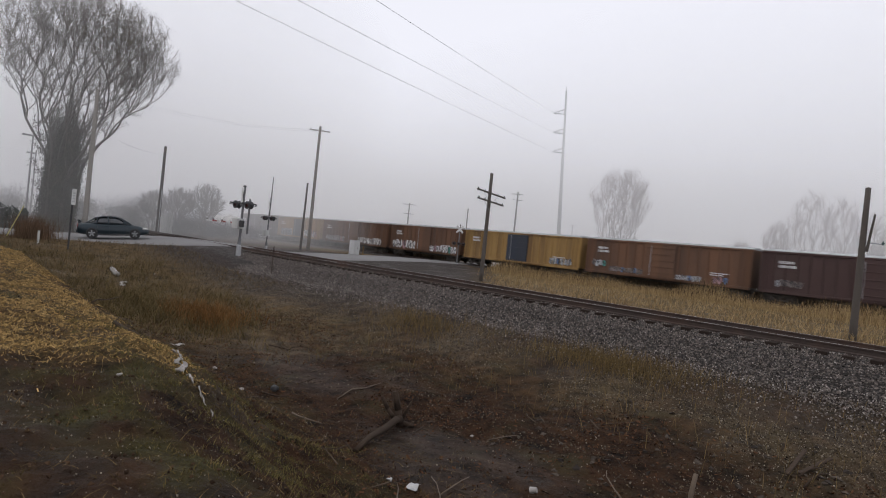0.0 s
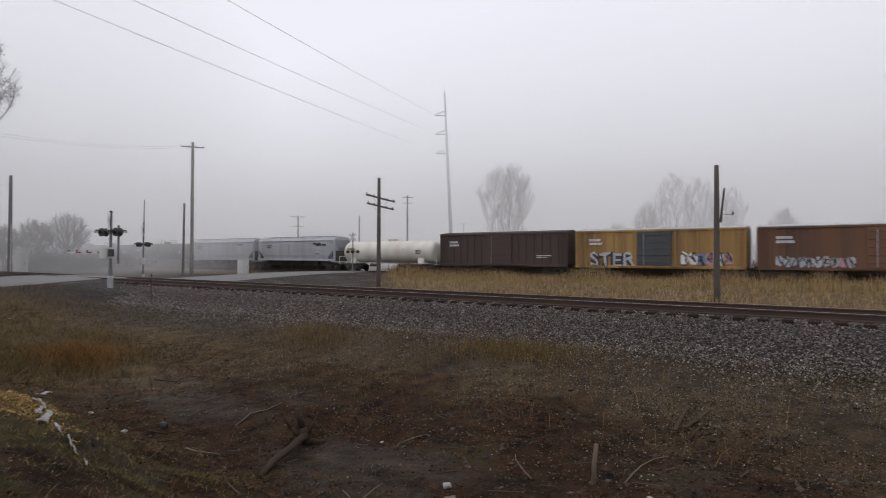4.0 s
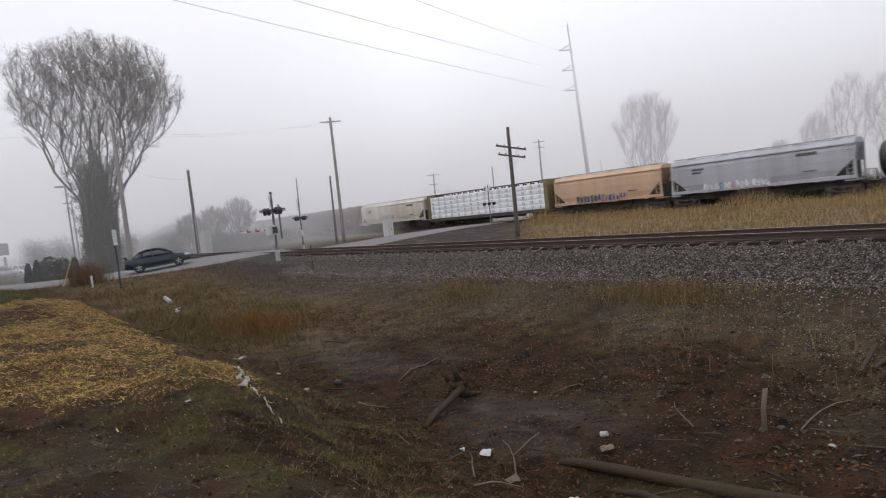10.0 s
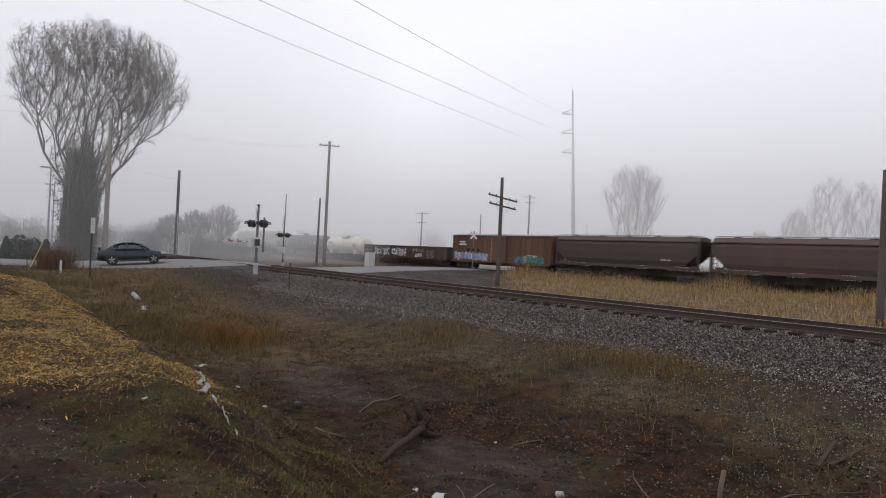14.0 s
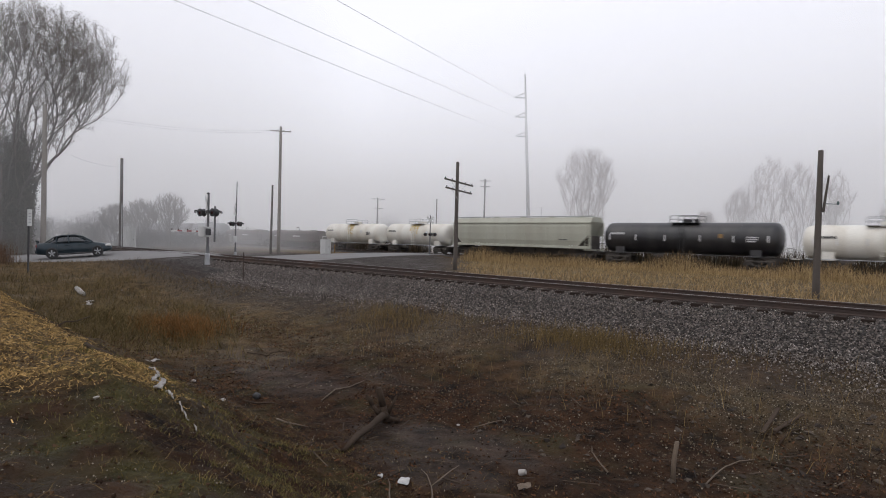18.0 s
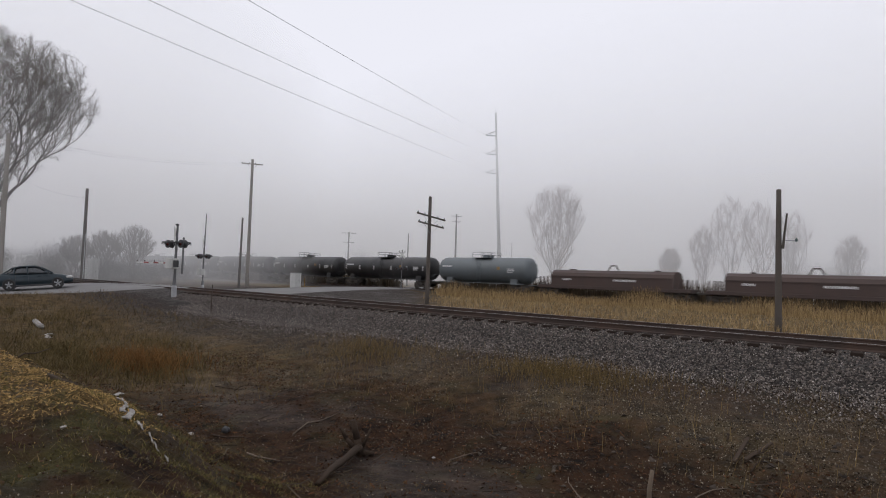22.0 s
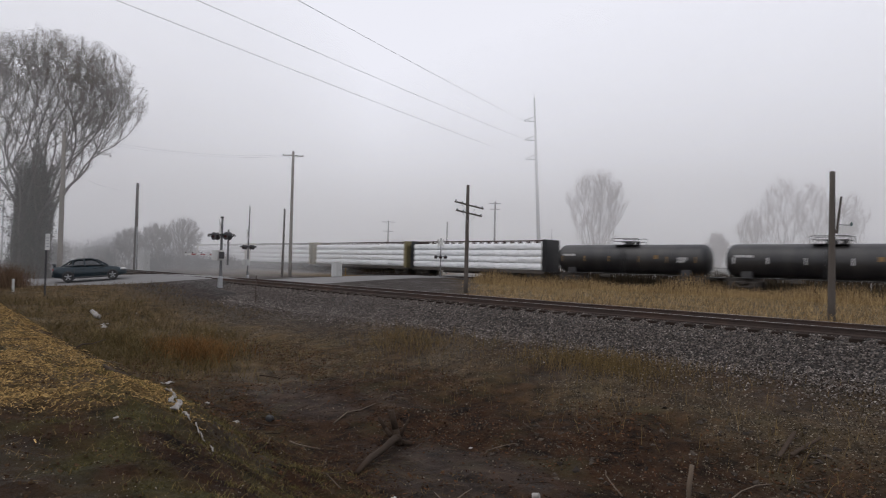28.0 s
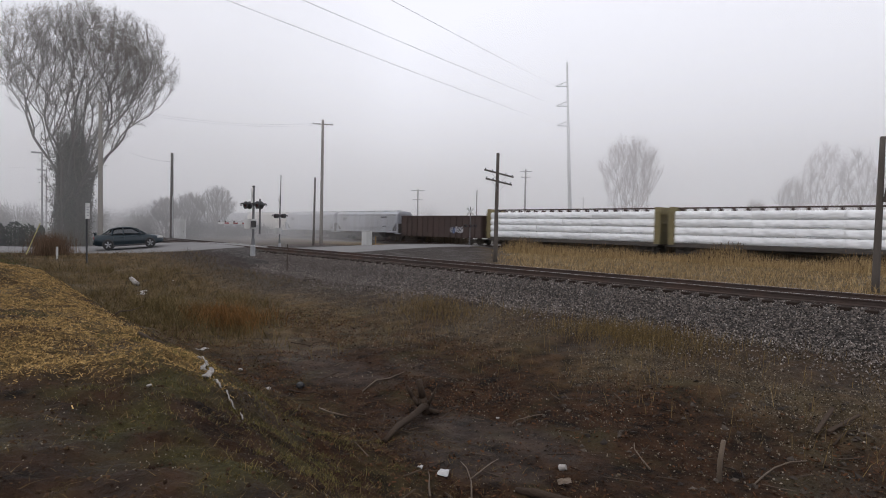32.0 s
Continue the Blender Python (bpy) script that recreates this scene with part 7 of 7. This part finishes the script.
def tree(label, x, y, height, wide, stems, seed, n, base=0.3, fork=0.3, twig=None, leaves=0, ivy=0, fine=0.012, thrift=0.25, fan=0.45, sprays=2, foot=0.3, fat=1.0, mid=0.62, waist=0.0, bulge=0.9, holes=0.42, hair=0.008, reach=0.8, lean=(0, 0)):
    """Stems rise from one root and fan into a domed crown; fine: the least radius of a twig."""
    t = thing("tree", label, "tree", pose(x, y, ground_z(x, y, False) - 0.1))
    rnd = random.Random(seed)
    roots = []
    for k in range(stems):
        f = math.sqrt((k + 0.5) / stems)
        a = 2.4 * k + rnd.uniform(-0.3, 0.3)
        h = height * fork * rnd.uniform(0.75, 1.35) * (1.25 - 0.45 * f)
        e = wide * fan * f * rnd.uniform(0.7, 1.1)
        roots.append(((math.cos(a) * base * f, math.sin(a) * base * f, 0), (math.cos(a) * (base * f + e * 0.55), math.sin(a) * (base * f + e * 0.55), h)))

    def inside(q):
        z = q[:, 2] / height
        a = np.arctan2(q[:, 1], q[:, 0])
        lump = 1 + 0.09 * np.sin(3 * a + seed) + 0.10 * np.sin(5 * a + 9 * z + seed) + 0.05 * np.sin(19 * z + 2 * a) + 0.05 * np.sin(13 * a + 31 * z)
        top = np.sqrt(np.clip(1 - ((z - mid) / (1.0 - mid)) ** 2, 0, 1))
        f = np.clip((z - foot) / (mid - foot), 0, 1)
        low = waist + (1 - waist) * f ** bulge
        rad = np.hypot(q[:, 0], q[:, 1]) / wide
        lim = np.where(z > mid, top, low) * lump
        g = 6.0 / wide
        gap = np.sin(g * 1.9 * q[:, 0] + seed) * np.sin(g * 1.7 * q[:, 1] + 2) * np.sin(g * 2.1 * q[:, 2] + 1) + 0.6 * np.sin(g * 4.3 * q[:, 0] + 3) * np.sin(g * 4.7 * q[:, 2] + seed)
        return (rad < lim) & (rad > lim * 0.05) & (z > foot * 0.6) & (gap < holes)

    A, U, load = skeleton(seed, roots, inside, (wide * 1.25, wide * 1.25, height), n, thrift)
    A[:, :2] += np.array(lean) * np.clip((A[:, 2:] / height - 0.2) / 0.5, 0, 1.2)
    rad = fine * np.minimum(load, 4000) ** 0.42 * fat
    segs = {"trunk": [], "limbs": [], "crown": []}
    for i in np.nonzero(U >= 0)[0]:
        kind = "trunk" if load[i] > n / 40 else "limbs" if load[i] > 7 else "crown"
        segs[kind].append((A[U[i]], A[i], min(rad[U[i]], rad[i] * 1.35), rad[i]))
    r = np.random.default_rng(seed + 5)
    tips = np.nonzero((load <= 4) & (U >= 0))[0]
    ends = []
    for i in tips:
        d = A[i] - A[U[i]]
        d /= np.linalg.norm(d) + 1e-6
        for k in range(sprays):
            e = np.array((d[0], d[1], abs(d[2]))) + r.normal(0, 0.6, 3) + np.array((0, 0, 0.35))
            q = A[i] + e / np.linalg.norm(e) * r.uniform(0.35, 1.0) * reach
            s = A[U[i]] + (A[i] - A[U[i]]) * r.uniform(0.3, 1)
            segs["crown"].append((s, q, hair, hair * 0.6))
            ends.append(q)
    tubes("trunk", segs["trunk"], 8, BARK, t)
    tubes("limbs", segs["limbs"], 5, BARK if twig is None else twig, t)
    tagged(tubes("crown", segs["crown"], 3, twig or TWIG, t), "fine bare twigs")
    if leaves:
        ends = np.array(ends)
        ends = ends[(np.hypot(ends[:, 0], ends[:, 1]) > 0.55 * wide) | (ends[:, 2] > 0.8 * height)]
        P = np.repeat(ends, leaves, 0)
        P = P + r.normal(0, 0.14, P.shape)
        S = r.uniform(0.03, 0.065, (len(P), 1)) * np.ones((1, 3))
        tagged(joined("withered_leaves", strew(LEAF, P, S, 1.5), LEAF_F, LEAFLET, "", "", "stuff", t), "few withered leaves at the twig tips")
    if ivy:
        low = np.nonzero((A[:, 2] < height * 0.46) & (np.hypot(A[:, 0], A[:, 1]) < base * 1.7))[0]
        pick = low[r.integers(0, len(low), ivy // 3)]
        P1 = A[pick] + r.normal(0, 0.22, (len(pick), 3))
        keep = r.random(len(P1)) < 1.25 - (P1[:, 2] / (height * 0.46)) ** 2.0
        a = r.uniform(0, 2 * np.pi, ivy)
        crest = height * (0.42 + 0.07 * np.sin(2 * a + 1) + 0.05 * np.sin(5 * a) + 0.04 * np.sin(11 * a))
        z = crest * r.random(ivy) ** 0.9 + r.normal(0, 0.4, ivy)
        w = base * (1.30 - 0.35 * z / crest) * (1 + 0.16 * np.sin(3 * a + z * 0.7) + 0.10 * np.sin(7 * a + z * 1.9)) * np.sqrt(r.random(ivy))
        P2 = np.stack([np.cos(a) * w, np.sin(a) * w, np.maximum(z, 0.1)], -1)
        P = np.concatenate([P1[keep], P2])
        S = r.uniform(0.04, 0.09, (len(P), 1)) * np.ones((1, 3))
        tagged(joined("ivy", strew(LEAF, P, S, 1.5), LEAF_F, IVY, "", "", "stuff", t), "dark ivy climbing the stems")
    return t


def shrub(name, label, category, x, y, h, w, n, material, seed, twigs=0, squash=1.0, size=0.09):
    """A leafy or twiggy bush of many small clumps, with an uneven outline."""
    t = thing(name, label, category, pose(x, y, ground_z(x, y, False) - 0.05))
    r = np.random.default_rng(seed)
    P = []
    if twigs:
        lobes = [(r.uniform(-0.38, 0.38), r.uniform(-0.38, 0.38), r.uniform(0.08, 0.6), r.uniform(0.10, 0.19)) for _ in range(twigs)]
        for k in range(n):
            a, b, c, e = lobes[k % twigs]
            P.append(((a + r.normal(0, e)) * w, (b + r.normal(0, e)) * w * squash, max(0.05, (c + r.normal(0, e * 1.1)) * h)))
    while len(P) < n:
        q = r.uniform(-1, 1, 3)
        q[2] = r.random()
        rad = math.hypot(q[0], q[1])
        lim = (1 - q[2] ** 2.2) ** 0.5 * (0.85 + 0.35 * noise.noise(Vector((math.atan2(q[1], q[0]) * 1.5, q[2] * 3, seed))))
        if rad < lim and rad > lim * 0.35:
            P.append((q[0] * w / 2, q[1] * w / 2 * squash, q[2] * h))
    S = r.uniform(size * 0.5, size, (n, 1)) * np.ones((1, 3))
    if twigs:
        tagged(joined("twigs", blades(np.array(P) - (0, 0, 0.25), 0.085 * h, size * 0.09, 0.7), BLADE_F, material, "", "", "stuff", t), "thin bare twigs")
    else:
        joined("foliage", strew(LEAF, np.array(P), S, 1.5), LEAF_F, material, "", "", "stuff", t)
    rnd = random.Random(seed)
    stems = []
    for k in range(10):
        a = rnd.uniform(0, 6.28)
        stems.append(((0.1 * math.cos(a), 0.1 * math.sin(a), 0), (w * 0.25 * math.cos(a), w * 0.25 * math.sin(a) * squash, h * 0.75), 0.04, 0.015))
    tubes("stems", stems, 5, BARK, t)
    return t


def trees():
    tree("huge bare multi-stemmed tree with ivy on its trunks", -61.2, 11.0, 21.8, 7.3, 12, 14, 3000, 1.25, 0.5, None, 3, 60000, 0.0100, 0.10, 0.22, 8, 0.20, 1.35, 0.72, 0.22, 1.6, 0.25, 0.0078, 0.75, (0.25, 1.3))
    tree("lone bare rounded tree behind the train", -62.0, 114.2, 23.2, 6.2, 8, 23, 900, 0.5, 0.34, REDTWIG, 0, 0, 0.016, 0.35, 0.5, 11, 0.10, 1.2, 0.70, 0.22, 0.8, 0.5, 0.008, 1.9)
    row = [(-31.3, 136.5, 22, 31), (-25.7, 137.6, 20.5, 32), (-36.5, 135, 15, 33), (-20, 138.5, 18, 34), (20.5, 128.5, 26, 35), (27, 126, 24, 36), (-10, 142, 13, 37), (10, 131, 12, 38), (36, 122, 21, 39), (-43, 133, 10, 40)]
    for x, y, h, s in row:
        tagged(tree("bare upright tree fading into the fog", x, y, h, h * 0.16 + 0.6, 6, s, 420, 0.5, 0.33, REDTWIG, 0, 0, 0.015, 0.3, 0.5, 10, 0.15, 1.2, 0.6, 0.2, 0.7, 0.9, 0.008, 1.7), group="bare trees beyond the train")
    for x, y, h, s in ((-87, 30.6, 6.8, 51), (-86, 34.1, 7.9, 52), (-89, 27.7, 6.0, 53)):
        tagged(tree("small bare tree beyond the road", x, y, h, h * 0.33, 5, s, 420, 0.3, 0.3, TWIG, 0, 0, 0.016, 0.4, 0.5, 9, 0.2, 1.1, 0.62, 0.1, 0.8, 0.9, 0.009, 0.9), group="small bare trees")
    haze = island("bare_thicket", (0.035, 0.030, 0.028), (0.085, 0.070, 0.062), 0.95, 0.1)
    for x, y, h, w, s in ((-84, 23, 5.2, 8, 61), (-86, 17.5, 4.4, 8, 62), (-92, 10.5, 5.6, 9, 63), (-88, 30, 4.0, 9, 74), (-90, 36, 3.4, 9, 75), (-92, 42.5, 3.6, 11, 64), (-141, 127, 12, 14, 65), (-122, 62, 5, 16, 66), (-95, 66, 3.0, 14, 67), (4, 134, 10, 18, 68), (-14, 138, 9, 18, 69), (-45, 140, 7, 20, 70), (-112, 2, 7, 10, 71), (30, 130, 11, 20, 72), (-120, 45, 6, 16, 73)):
        tagged(shrub("thicket", "leafless grey thicket dim in the fog", "thicket", x, y, h, w, 15000, haze, s, 16, 0.6, 0.10), group="far thickets")
    for x, y, h, w, s in ((-54.4, 6.0, 2.0, 2.1, 81), (-54.7, 6.9, 1.9, 2.1, 82), (-55.0, 7.75, 1.85, 0.8, 83), (-54.0, 5.1, 1.8, 0.75, 84), (-54.0, 4.55, 1.6, 0.65, 85)):
        tagged(shrub("evergreen_shrub", "dark clipped evergreen shrub", "shrub", x, y, h, w, 2400, YEW, s, 0, 1.0, 0.09), group="evergreen shrubs")


trees()


def motions():
    """The train rolls past at a steady speed."""
    for car, x in CARS:
        walk(car, [(t, pose(x + SPEED * (t - 16), TRACK_FAR, FAR_RAIL)) for t in (0, 8, 16, 24, 32)])


motions()
